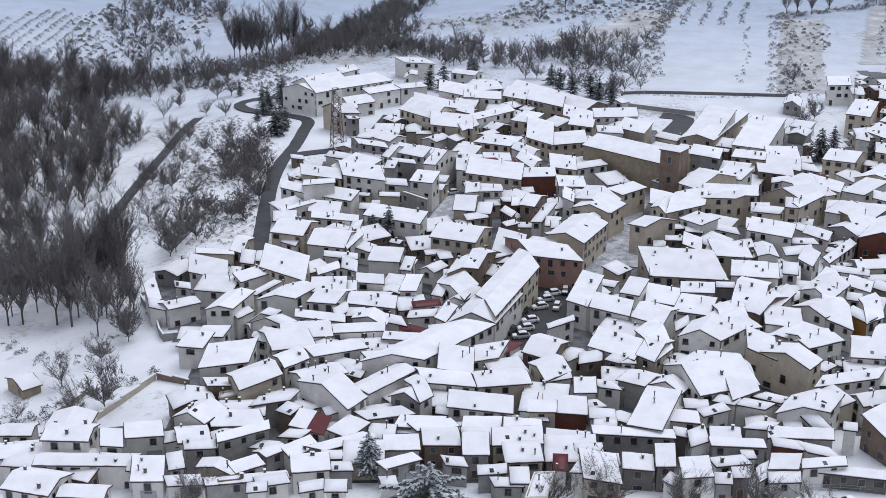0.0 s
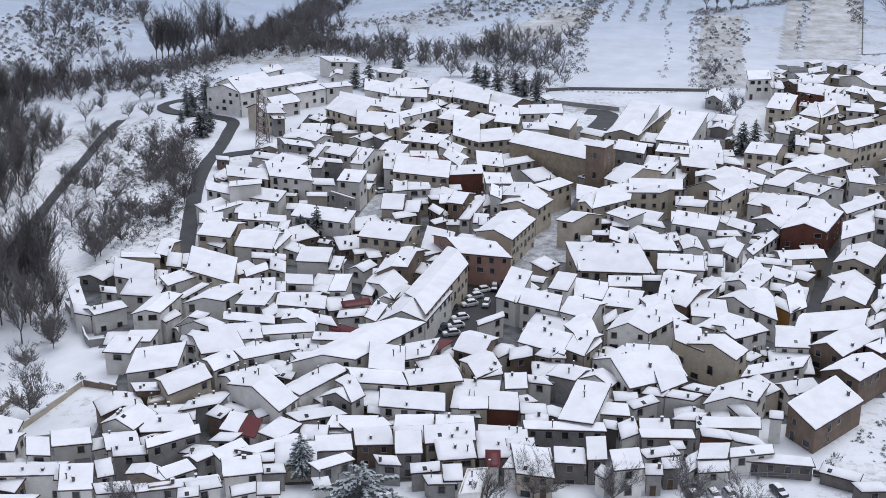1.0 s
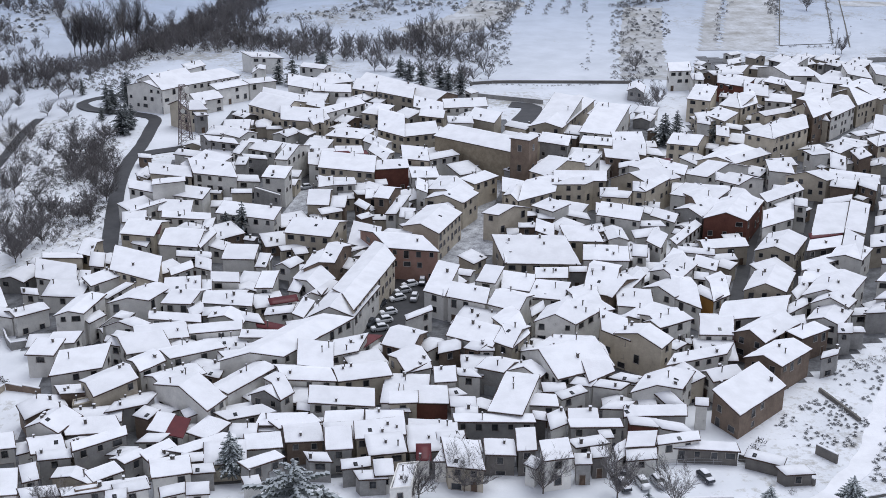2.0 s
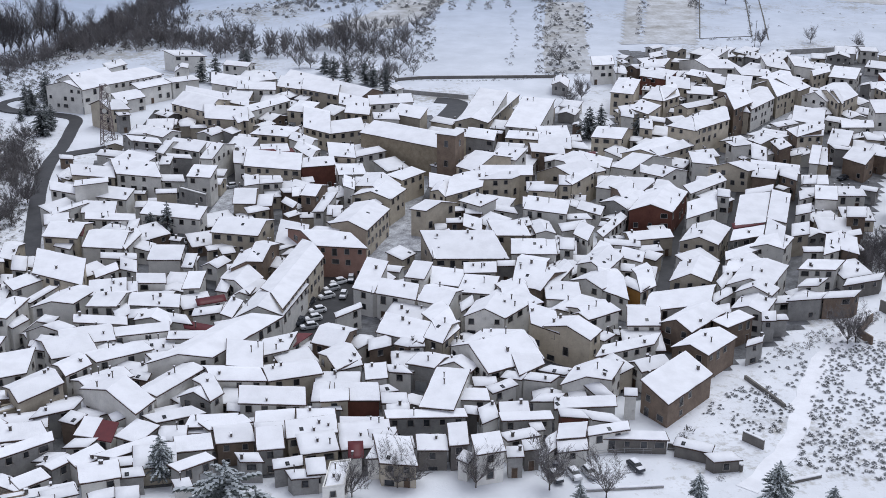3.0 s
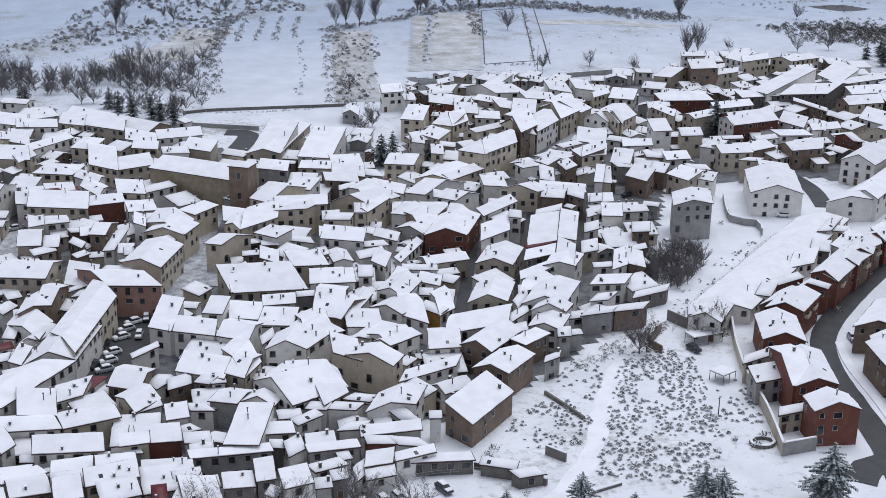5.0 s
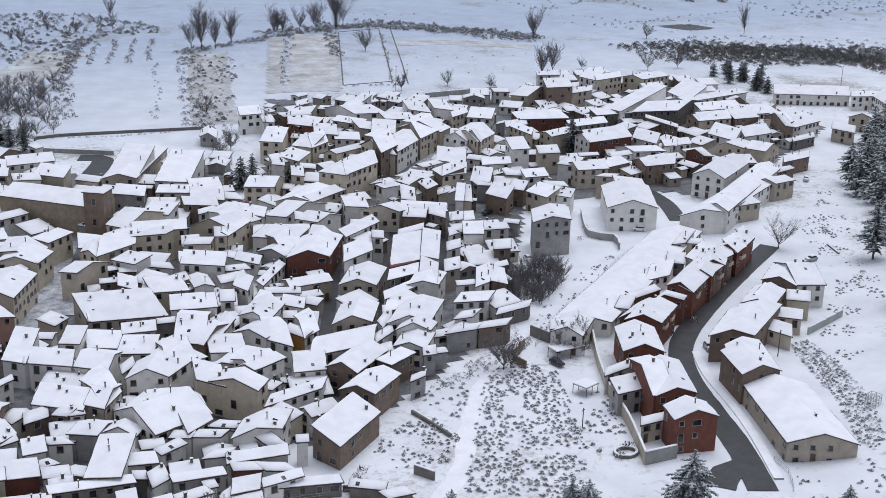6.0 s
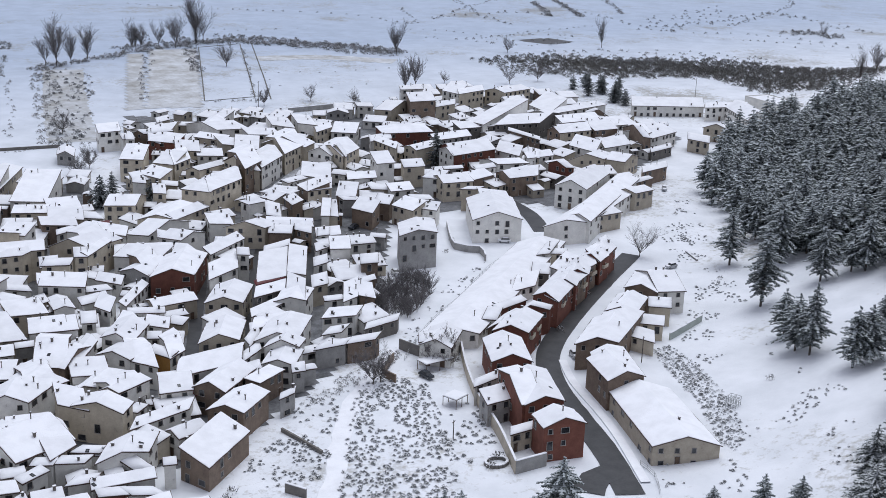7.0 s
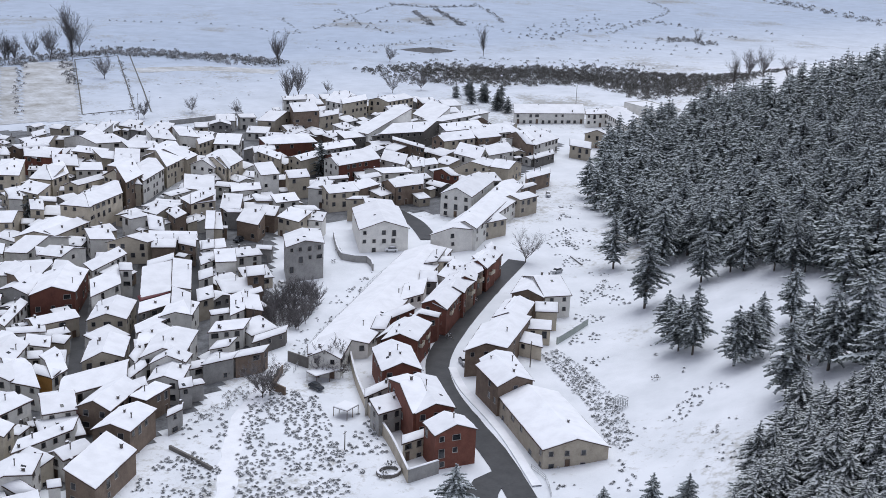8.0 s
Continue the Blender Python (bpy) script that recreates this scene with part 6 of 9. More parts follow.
lesser(266.5, 370.5, 8.8, 6.6, 7, 3.8, "p", "white")
lesser(213.5, 410.5, 8.5, 6.0, -87, 3.8, "g", "grey")
lesser(4.5, 327.5, 8.9, 6.5, 24, 3.4, "s", "grey")
lesser(63.5, 435.5, 8.1, 5.9, 5, 3.4, "g", "white")
lesser(317.5, 486.5, 8.8, 6.6, -80, 3, "s", "cream")
lesser(186.5, 364.5, 7.5, 5.7, -94, 3.8, "p", "white")
lesser(213.5, 374.5, 8.4, 6.2, -29, 4.4, "g", "beige")
lesser(19.5, 435.5, 9.0, 5.8, 43, 3.4, "g", "brown")
lesser(13.5, 238.5, 7.6, 6.4, 20, 3.8, "s", "brown")
lesser(177.5, 490.5, 7.6, 6.9, 14, 4.4, "s", "grey")
lesser(225.5, 503.5, 7.6, 6.7, -63, 4.4, "s", "cream")
lesser(192.5, 463.5, 8.2, 6.9, -55, 3, "s", "white")
lesser(269.5, 455.5, 8.1, 6.5, -13, 3.4, "p", "grey")
lesser(208.5, 365.5, 8.0, 6.2, -29, 3.8, "s", "cream")
lesser(267.5, 496.5, 8.2, 6.9, -26, 4.4, "s", "white")
lesser(243.5, 389.5, 8.7, 6.1, -9, 3, "p", "grey")
lesser(316.5, 410.5, 7.8, 6.6, -87, 3, "p", "grey")
lesser(53.5, 396.5, 8.2, 5.9, 17, 4.4, "s", "white")
lesser(296.5, 373.5, 9.2, 7.0, 1, 3.4, "s", "white")
lesser(-16.5, 278.5, 7.9, 6.7, -5, 4.4, "p", "beige")
lesser(75.5, 411.5, 8.0, 6.2, -45, 3, "p", "white")
lesser(72.5, 316.5, 7.7, 5.9, -57, 4.4, "s", "white")
lesser(-77.5, 207.5, 7.7, 6.1, -7, 4.4, "s", "white")
lesser(292.5, 401.5, 8.3, 6.5, -78, 3.8, "p", "grey")
lesser(37.5, 371.5, 8.4, 6.6, -25, 3, "s", "grey")
lesser(153.5, 269.5, 8.6, 6.5, 12, 3.4, "s", "white")
lesser(31.5, 348.5, 9.0, 6.0, -58, 4.4, "g", "white")
lesser(168.5, 408.5, 9.3, 6.3, -28, 3.8, "g", "grey")
lesser(372.5, 506.5, 8.2, 7.1, 14, 3, "s", "white")
lesser(-50.5, 226.5, 8.2, 6.6, 23, 4.4, "g", "brown")
lesser(18.5, 502.5, 8.9, 6.0, -31, 3.4, "p", "white")
lesser(128.5, 302.5, 8.5, 5.9, -25, 3, "g", "beige")
lesser(81.5, 402.5, 8.5, 5.8, -37, 3.8, "s", "white")
lesser(88.5, 237.5, 8.4, 6.6, -9, 3, "s", "dark")
lesser(327.5, 524.5, 8.8, 6.2, -13, 3.8, "s", "brown")
lesser(322.5, 510.5, 8.7, 5.7, -13, 4.4, "s", "brown")
lesser(83.5, 282.5, 8.0, 6.0, -52, 3.8, "g", "white")
lesser(-39.5, 221.5, 9.1, 6.3, 2, 4.4, "p", "white")
lesser(94.5, 372.5, 8.3, 6.6, -33, 3, "s", "white")
lesser(145.5, 342.5, 7.6, 6.7, -30, 3.8, "p", "grey")
lesser(-28.5, 327.5, 8.5, 6.4, 34, 3.8, "g", "brown")
lesser(223.5, 433.5, 7.8, 6.7, -43, 3.8, "s", "brown")
lesser(129.5, 275.5, 7.7, 7.1, 27, 4.4, "s", "white")
lesser(-1.5, 333.5, 8.8, 6.1, 24, 3, "s", "brown")
lesser(164.5, 309.5, 9.1, 6.1, 17, 3, "p", "brown")
lesser(182.5, 381.5, 9.2, 6.3, -49, 4.4, "s", "beige")
lesser(-5.5, 318.5, 7.6, 6.2, 15, 3, "s", "brown")
lesser(294.5, 464.5, 8.2, 6.1, -6, 3, "g", "brown")
lesser(179.5, 470.5, 7.8, 6.6, -46, 3.8, "s", "white")
lesser(125.5, 428.5, 8.5, 6.1, 61, 3, "p", "grey")
lesser(77.5, 370.5, 8.8, 6.4, -54, 3.8, "s", "dark")
lesser(49.5, 416.5, 8.6, 5.9, -13, 3.4, "g", "dark")
lesser(64.5, 387.5, 8.6, 5.8, 28, 3.8, "s", "grey")
lesser(-42.5, 284.5, 7.6, 5.8, 22, 3, "p", "cream")
lesser(140.5, 325.5, 8.6, 6.4, 35, 3.8, "s", "brown")
lesser(25.5, 416.5, 7.6, 6.3, -51, 3.8, "g", "dark")
lesser(156.5, 434.5, 9.2, 5.9, 38, 3.8, "p", "white")
lesser(148.5, 391.5, 8.2, 6.0, -35, 4.4, "s", "grey")
lesser(20.5, 459.5, 7.9, 5.9, -16, 3.4, "s", "white")
lesser(340.5, 453.5, 7.8, 6.7, -100, 3.8, "s", "grey")
lesser(274.5, 426.5, 7.6, 5.8, 6, 4.4, "s", "white")
lesser(51.5, 405.5, 8.0, 7.0, 17, 3, "g", "white")
lesser(123.5, 360.5, 7.8, 5.8, -39, 3.8, "g", "white")
lesser(218.5, 479.5, 7.7, 6.9, -56, 3, "s", "cream")
lesser(207.5, 508.5, 8.1, 6.3, -63, 3.4, "s", "grey")
lesser(376.5, 499.5, 7.6, 6.3, 14, 3, "s", "grey")
lesser(135.5, 255.5, 7.6, 7.1, -3, 3.4, "g", "white")
lesser(-44.5, 346.5, 9.2, 6.4, 45, 4.4, "s", "white")
lesser(101.5, 395.5, 6.4, 5.0, -23, 3, "s", "white")
lesser(36.5, 236.5, 6.5, 5.8, -5, 3, "s", "grey")
lesser(-17.5, 444.5, 7.0, 5.1, -50, 3.8, "p", "dark")
lesser(9.5, 454.5, 6.5, 5.0, -44, 4.4, "p", "cream")
lesser(14.5, 202.5, 6.6, 5.0, 5, 4.4, "s", "cream")
lesser(164.5, 449.5, 6.7, 5.3, -36, 4.4, "p", "white")
lesser(182.5, 330.5, 6.7, 5.2, -9, 3, "p", "dark")
lesser(190.5, 430.5, 6.8, 5.5, -37, 3.8, "p", "dark")
lesser(349.5, 481.5, 6.3, 5.2, 6, 4.4, "s", "white")
lesser(319.5, 461.5, 6.7, 4.9, 15, 3.8, "s", "grey")
lesser(-7.5, 273.5, 6.9, 4.9, 16, 4.4, "s", "cream")
lesser(101.5, 288.5, 6.3, 5.1, -22, 4.4, "p", "cream")
lesser(292.5, 392.5, 6.5, 5.4, -78, 3, "p", "beige")
lesser(-39.5, 210.5, 7.3, 5.0, 31, 3.4, "s", "beige")
lesser(96.5, 410.5, 7.3, 5.9, -29, 3.8, "s", "brown")
lesser(128.5, 436.5, 7.0, 5.2, -34, 3, "s", "white")
lesser(77.5, 224.5, 7.0, 4.8, -72, 4.4, "s", "cream")
lesser(256.5, 359.5, 6.7, 5.1, 17, 4.4, "s", "cream")
lesser(-2.5, 366.5, 6.3, 5.5, -19, 3.8, "p", "cream")
lesser(361.5, 430.5, 6.6, 4.9, -66, 4.4, "s", "brown")
lesser(-32.5, 409.5, 6.7, 5.2, -16, 3.8, "g", "beige")
lesser(161.5, 465.5, 6.4, 5.1, -27, 3.4, "g", "cream")
lesser(-25.5, 251.5, 6.6, 4.9, 22, 3.8, "g", "grey")
lesser(25.5, 464.5, 7.4, 5.3, -38, 3.8, "g", "dark")
lesser(8.5, 409.5, 6.3, 5.8, -25, 3, "s", "cream")
lesser(-32.5, 228.5, 6.3, 5.1, 19, 3.4, "p", "brown")
lesser(173.5, 413.5, 6.3, 5.1, -28, 4.4, "p", "white")
lesser(79.5, 313.5, 6.3, 4.9, -94, 4.4, "s", "beige")
lesser(240.5, 503.5, 6.4, 5.1, -63, 3.4, "p", "brown")
lesser(43.5, 223.5, 6.2, 5.0, -34, 3, "g", "grey")
lesser(66.5, 305.5, 6.3, 5.1, -57, 4.4, "s", "white")
lesser(354.5, 406.5, 6.4, 5.4, -28, 3, "s", "cream")
lesser(9.5, 386.5, 6.2, 4.8, -4, 3.8, "s", "grey")
lesser(156.5, 296.5, 6.4, 5.0, 11, 3.4, "g", "grey")
lesser(-14.5, 203.5, 7.1, 5.5, 2, 3.8, "s", "cream")
lesser(-67.5, 206.5, 7.5, 4.8, -7, 3, "s", "grey")
lesser(300.5, 398.5, 6.6, 4.9, -78, 3, "s", "brown")
lesser(171.5, 325.5, 6.7, 5.2, -2, 3.8, "s", "brown")
lesser(284.5, 403.5, 6.6, 5.9, -78, 3.8, "g", "white")
lesser(178.5, 437.5, 6.4, 4.8, -27, 3.8, "p", "cream")
lesser(-20.5, 239.5, 6.8, 5.1, -30, 3.8, "s", "white")
lesser(225.5, 494.5, 6.3, 4.9, -63, 4.4, "s", "grey")
lesser(15.5, 426.5, 7.0, 4.8, 54, 3.4, "p", "white")
lesser(198.5, 515.5, 6.8, 5.0, 31, 3.8, "g", "beige")
lesser(52.5, 245.5, 6.2, 4.9, -47, 3, "p", "white")
lesser(141.5, 359.5, 6.2, 5.0, -48, 3.8, "s", "grey")
lesser(-12.5, 220.5, 5.6, 4.4, 15, 3, "s", "brown")
lesser(-27.5, 222.5, 5.3, 4.1, -35, 3.8, "p", "white")
lesser(346.5, 434.5, 5.3, 4.2, 0, 4.4, "g", "cream")
lesser(11.5, 363.5, 5.6, 4.8, -9, 3.4, "s", "white")
lesser(15.5, 214.5, 5.5, 4.8, -12, 3.4, "s", "white")
lesser(144.5, 385.5, 5.4, 4.5, -35, 3, "s", "brown")
lesser(290.5, 455.5, 5.3, 4.6, -6, 3.8, "s", "brown")
lesser(254.5, 494.5, 5.6, 4.7, -26, 3, "s", "cream")
lesser(89.5, 327.5, 6.3, 4.1, -18, 3.4, "s", "white")
lesser(367.5, 408.5, 5.5, 4.8, -28, 4.4, "s", "brown")
lesser(61.5, 215.5, 5.8, 4.9, -10, 3.4, "g", "grey")
lesser(102.5, 277.5, 5.6, 4.6, -25, 3, "s", "brown")
lesser(19.5, 486.5, 6.5, 4.4, 18, 4.4, "p", "grey")
lesser(220.5, 379.5, 5.5, 4.7, -8, 3, "s", "white")
lesser(306.5, 362.5, 6.5, 4.2, -16, 3.4, "s", "beige")
lesser(0.5, 269.5, 5.8, 3.9, 16, 4.4, "p", "white")
lesser(-44.5, 363.5, 5.4, 4.4, -36, 3, "p", "dark")
lesser(-32.5, 298.5, 6.2, 4.1, 43, 4.4, "s", "cream")
lesser(37.5, 285.5, 5.6, 3.9, -41, 3, "g", "white")
lesser(346.5, 379.5, 5.5, 4.6, 15, 3, "p", "white")
lesser(252.5, 425.5, 5.7, 4.0, 10, 4.4, "s", "white")
lesser(380.5, 466.5, 5.6, 4.5, -11, 3, "p", "grey")
lesser(108.5, 292.5, 6.3, 4.2, 4, 3.8, "p", "brown")
lesser(381.5, 433.5, 5.6, 4.5, -66, 3.4, "p", "cream")
lesser(267.5, 386.5, 6.5, 4.5, -15, 3.4, "s", "white")
lesser(106.5, 315.5, 5.4, 4.5, -54, 3.8, "g", "grey")
lesser(44.5, 299.5, 5.7, 4.6, 47, 3.4, "s", "cream")
lesser(249.5, 440.5, 6.4, 4.1, -37, 4.4, "g", "grey")
lesser(82.5, 382.5, 5.9, 4.2, -37, 3, "g", "grey")
lesser(-11.5, 290.5, 5.6, 4.7, -18, 3.4, "s", "brown")
lesser(51.5, 446.5, 5.5, 4.8, -51, 3.4, "s", "cream")
lesser(-14.5, 245.5, 6.3, 4.1, 5, 4.4, "p", "grey")
lesser(28.5, 245.5, 5.3, 4.3, 19, 4.4, "g", "white")
lesser(190.5, 522.5, 6.5, 4.0, 31, 3.8, "p", "white")
lesser(13.5, 498.5, 5.7, 4.0, -31, 3.8, "s", "white")
lesser(6.5, 208.5, 5.7, 4.2, -1, 4.4, "s", "cream")
lesser(218.5, 508.5, 5.3, 4.2, -63, 4.4, "s", "white")
lesser(0.5, 224.5, 5.9, 4.2, -17, 3.8, "s", "brown")
lesser(34.5, 218.5, 6.4, 4.0, -10, 3, "g", "grey")
lesser(-10.5, 434.5, 5.5, 4.9, -4, 3.4, "g", "cream")
lesser(172.5, 507.5, 5.7, 3.9, 31, 3.4, "g", "white")
lesser(43.5, 270.5, 5.4, 4.4, -33, 3.4, "p", "beige")
lesser(13.5, 294.5, 5.7, 4.1, -39, 4.4, "s", "cream")
lesser(364.5, 464.5, 6.3, 4.3, -100, 3.8, "s", "brown")
lesser(31.5, 459.5, 4.8, 3.5, -46, 3.4, "s", "white")
lesser(-20.5, 314.5, 5.3, 3.6, 73, 3.8, "s", "white")
lesser(183.5, 431.5, 4.4, 3.6, -27, 3.8, "s", "grey")
lesser(311.5, 456.5, 5.1, 4.2, -80, 3, "s", "white")
lesser(-11.5, 459.5, 4.5, 4.2, -44, 3.8, "s", "grey")
lesser(-30.5, 414.5, 4.8, 3.6, -16, 3.8, "p", "brown")
lesser(337.5, 477.5, 4.7, 3.7, 6, 3.8, "g", "grey")
lesser(117.5, 394.5, 4.8, 3.7, -5, 3, "s", "beige")
lesser(-57.5, 261.5, 4.6, 4.1, -1, 3, "s", "white")
lesser(39.5, 415.5, 4.6, 3.7, 17, 3, "p", "beige")
lesser(-17.5, 371.5, 4.8, 3.5, -4, 3, "s", "brown")
lesser(-57.5, 301.5, 5.3, 3.6, -27, 3, "s", "white")
lesser(71.5, 256.5, 5.2, 4.0, -1, 3.8, "p", "white")
lesser(-6.5, 426.5, 5.2, 3.5, -4, 3.8, "p", "cream")
lesser(31.5, 378.5, 4.5, 3.7, -25, 3, "s", "white")
lesser(29.5, 232.5, 4.8, 4.1, 2, 3.8, "p", "white")
lesser(130.5, 284.5, 4.4, 3.7, 27, 4.4, "p", "white")
lesser(286.5, 417.5, 4.6, 3.6, 6, 3.8, "p", "brown")
lesser(-18.5, 351.5, 4.4, 3.6, -4, 3.8, "p", "white")
lesser(-11.5, 210.5, 4.7, 3.5, -5, 4.4, "s", "brown")
lesser(40.5, 289.5, 5.3, 3.6, -27, 3.8, "p", "white")
lesser(4.5, 416.5, 5.0, 3.6, 54, 4.4, "s", "grey")
lesser(238.5, 495.5, 4.7, 4.2, -56, 4.4, "s", "grey")
lesser(188.5, 325.5, 4.6, 3.8, -41, 4.4, "p", "grey")
lesser(174.5, 366.5, 4.5, 3.6, -97, 3.4, "s", "white")
lesser(190.5, 488.5, 4.7, 3.5, -26, 4.4, "g", "white")
lesser(-42.5, 265.5, 4.4, 3.8, 30, 3, "p", "white")
lesser(367.5, 435.5, 4.5, 3.5, -66, 3.4, "s", "grey")
lesser(-12.5, 284.5, 4.8, 4.0, -10, 3.8, "g", "white")
lesser(128.5, 254.5, 4.7, 3.7, -0, 3.8, "p", "white")
lesser(7.5, 491.5, 4.5, 3.8, 18, 4.4, "p", "white")
lesser(100.5, 384.5, 4.6, 3.6, -23, 3, "s", "white")
lesser(30.5, 340.5, 4.4, 3.8, -25, 4.4, "p", "brown")
lesser(23.5, 333.5, 4.4, 4.2, -5, 3.4, "p", "cream")
lesser(208.5, 501.5, 4.4, 3.6, -63, 3.4, "s", "grey")
lesser(19.5, 420.5, 4.5, 4.2, 54, 3.8, "g", "white")
lesser(269.5, 352.5, 4.7, 4.1, -2, 3, "s", "beige")
lesser(218.5, 438.5, 4.9, 3.6, 40, 4.4, "s", "white")
lesser(18.5, 361.5, 3.9, 3.3, -9, 3.8, "p", "brown")
lesser(113.5, 250.5, 3.7, 3.5, 37, 3.4, "g", "grey")
lesser(89.5, 288.5, 3.7, 3.4, -15, 3, "s", "beige")
lesser(310.5, 412.5, 4.1, 3.0, -87, 3.4, "s", "dark")
lesser(320.5, 399.5, 3.6, 3.2, -88, 4.4, "g", "brown")
lesser(23.5, 382.5, 4.0, 3.1, -71, 4.4, "p", "grey")
lesser(-0.5, 371.5, 3.7, 3.4, -18, 4.4, "s", "white")
lesser(107.5, 286.5, 4.2, 3.1, -49, 3.8, "s", "beige")
lesser(224.5, 365.5, 3.6, 2.9, -5, 3.8, "g", "cream")
lesser(342.5, 479.5, 4.4, 2.8, 6, 3, "s", "dark")
lesser(47.5, 451.5, 3.6, 3.2, 40, 4.4, "s", "cream")
lesser(290.5, 432.5, 3.8, 3.2, -3, 4.4, "s", "white")
lesser(16.5, 247.5, 3.7, 3.2, 53, 3.4, "p", "brown")
lesser(182.5, 456.5, 4.0, 3.1, -55, 3.8, "s", "grey")
lesser(147.5, 316.5, 3.7, 3.2, -32, 4.4, "p", "cream")
lesser(-44.5, 369.5, 3.6, 3.1, -22, 3.4, "s", "dark")
lesser(370.5, 471.5, 3.7, 3.3, -11, 4.4, "s", "brown")
lesser(87.5, 302.5, 4.2, 3.0, -94, 3.8, "p", "cream")
lesser(268.5, 415.5, 4.2, 3.1, 6, 3.4, "s", "brown")
lesser(103.5, 311.5, 3.7, 3.3, 52, 3.8, "g", "white")
lesser(115.5, 304.5, 4.4, 3.2, 4, 3.8, "s", "grey")
lesser(219.5, 386.5, 3.9, 3.0, -6, 4.4, "s", "white")
lesser(383.5, 422.5, 4.1, 2.8, -66, 3, "g", "white")
lesser(136.5, 385.5, 3.6, 2.9, -25, 4.4, "s", "white")
lesser(93.5, 404.5, 3.8, 3.0, -29, 3.8, "p", "brown")
lesser(181.5, 361.5, 4.2, 3.1, -97, 4.4, "s", "cream")
lesser(278.5, 359.5, 3.8, 3.0, 18, 3.4, "p", "cream")
lesser(0.5, 401.5, 3.6, 2.8, -35, 3.8, "s", "white")
lesser(-8.5, 249.5, 3.6, 2.9, 5, 3, "s", "dark")
lesser(332.5, 530.5, 3.7, 3.2, -13, 3, "s", "dark")
lesser(324.5, 470.5, 4.2, 3.2, 15, 3.8, "s", "grey")
lesser(328.5, 505.5, 3.9, 3.0, -80, 3, "s", "grey")
lesser(-66.5, 313.5, 4.4, 3.1, 65, 3.4, "g", "white")
lesser(68.5, 470.5, 3.7, 3.3, 40, 3.4, "s", "white")
lesser(292.5, 442.5, 4.2, 3.0, -3, 3.4, "s", "white")
lesser(14.5, 350.5, 4.2, 2.9, 3, 3.8, "s", "cream")
lesser(313.5, 392.5, 4.2, 3.5, -83, 3, "s", "brown")
lesser(-7.5, 345.5, 4.4, 3.0, -47, 4.4, "p", "white")
lesser(-40.5, 258.5, 3.9, 2.9, -10, 3.8, "p", "white")
lesser(287.5, 354.5, 3.7, 3.0, -80, 3, "s", "brown")
lesser(-9.5, 226.5, 3.7, 3.1, 50, 3.4, "s", "white")
lesser(1.5, 462.5, 3.6, 3.5, -44, 3.8, "p", "brown")
lesser(85.5, 219.5, 3.8, 3.0, -72, 3.8, "p", "white")
lesser(80.5, 303.5, 4.1, 3.0, -94, 3, "p", "dark")
lesser(249.5, 479.5, 3.9, 3.0, -51, 3, "s", "brown")
lesser(-38.5, 300.5, 3.8, 3.2, -38, 3.4, "p", "grey")
lesser(4.5, 297.5, 3.2, 2.3, -39, 3.8, "p", "white")
lesser(164.5, 315.5, 3.1, 2.8, -22, 3, "s", "dark")
lesser(262.5, 407.5, 2.9, 2.7, -82, 3, "p", "dark")
lesser(334.5, 505.5, 3.2, 2.4, -80, 4.4, "s", "white")
lesser(341.5, 421.5, 3.3, 2.8, 0, 4.4, "s", "white")
lesser(162.5, 283.5, 3.2, 2.8, 13, 3.4, "s", "cream")
lesser(151.5, 404.5, 3.0, 2.5, -40, 3, "s", "white")
lesser(116.5, 286.5, 3.1, 2.5, -25, 3, "s", "cream")
lesser(-34.5, 262.5, 3.1, 2.6, -10, 3.4, "s", "white")
lesser(48.5, 241.5, 2.8, 2.8, -47, 4.4, "p", "grey")
lesser(276.5, 442.5, 3.0, 2.8, -13, 3.4, "s", "white")
lesser(168.5, 498.5, 3.4, 2.9, 31, 3.4, "s", "cream")
lesser(151.5, 274.5, 3.4, 2.8, -8, 3.4, "p", "grey")
lesser(186.5, 507.5, 3.3, 2.8, 31, 3.8, "p", "white")
lesser(42.5, 445.5, 3.4, 2.9, -51, 3.4, "p", "grey")
lesser(30.5, 202.5, 3.1, 2.7, -0, 3, "s", "grey")
lesser(237.5, 413.5, 2.9, 2.5, -89, 3.4, "p", "white")
lesser(297.5, 403.5, 3.4, 2.9, -87, 3, "p", "brown")
lesser(301.5, 509.5, 2.9, 2.8, -13, 3.4, "s", "white")
lesser(66.5, 369.5, 3.0, 2.6, -54, 4.4, "s", "grey")
lesser(-13.5, 234.5, 3.5, 2.5, 50, 3, "p", "dark")
lesser(161.5, 417.5, 3.0, 2.6, -28, 4.4, "s", "cream")
lesser(169.5, 433.5, 3.0, 2.9, 38, 4.4, "s", "grey")
lesser(56.5, 448.5, 3.0, 2.4, 5, 3.8, "s", "cream")
lesser(26.5, 315.5, 3.1, 2.7, -21, 3.4, "p", "white")
lesser(57.5, 379.5, 3.3, 2.5, 28, 3, "g", "white")
lesser(80.5, 307.5, 3.0, 2.3, -94, 3.8, "s", "grey")
lesser(188.5, 352.5, 2.8, 2.3, -30, 3.8, "p", "brown")
lesser(47.5, 218.5, 3.5, 2.5, -12, 3, "s", "white")
lesser(273.5, 415.5, 3.5, 2.7, 6, 3, "s", "dark")
lesser(212.5, 510.5, 3.4, 2.9, -63, 3.4, "p", "white")
lesser(4.5, 242.5, 3.0, 2.7, 20, 3.8, "g", "cream")
lesser(85.5, 243.5, 3.0, 2.6, -9, 3.4, "p", "white")
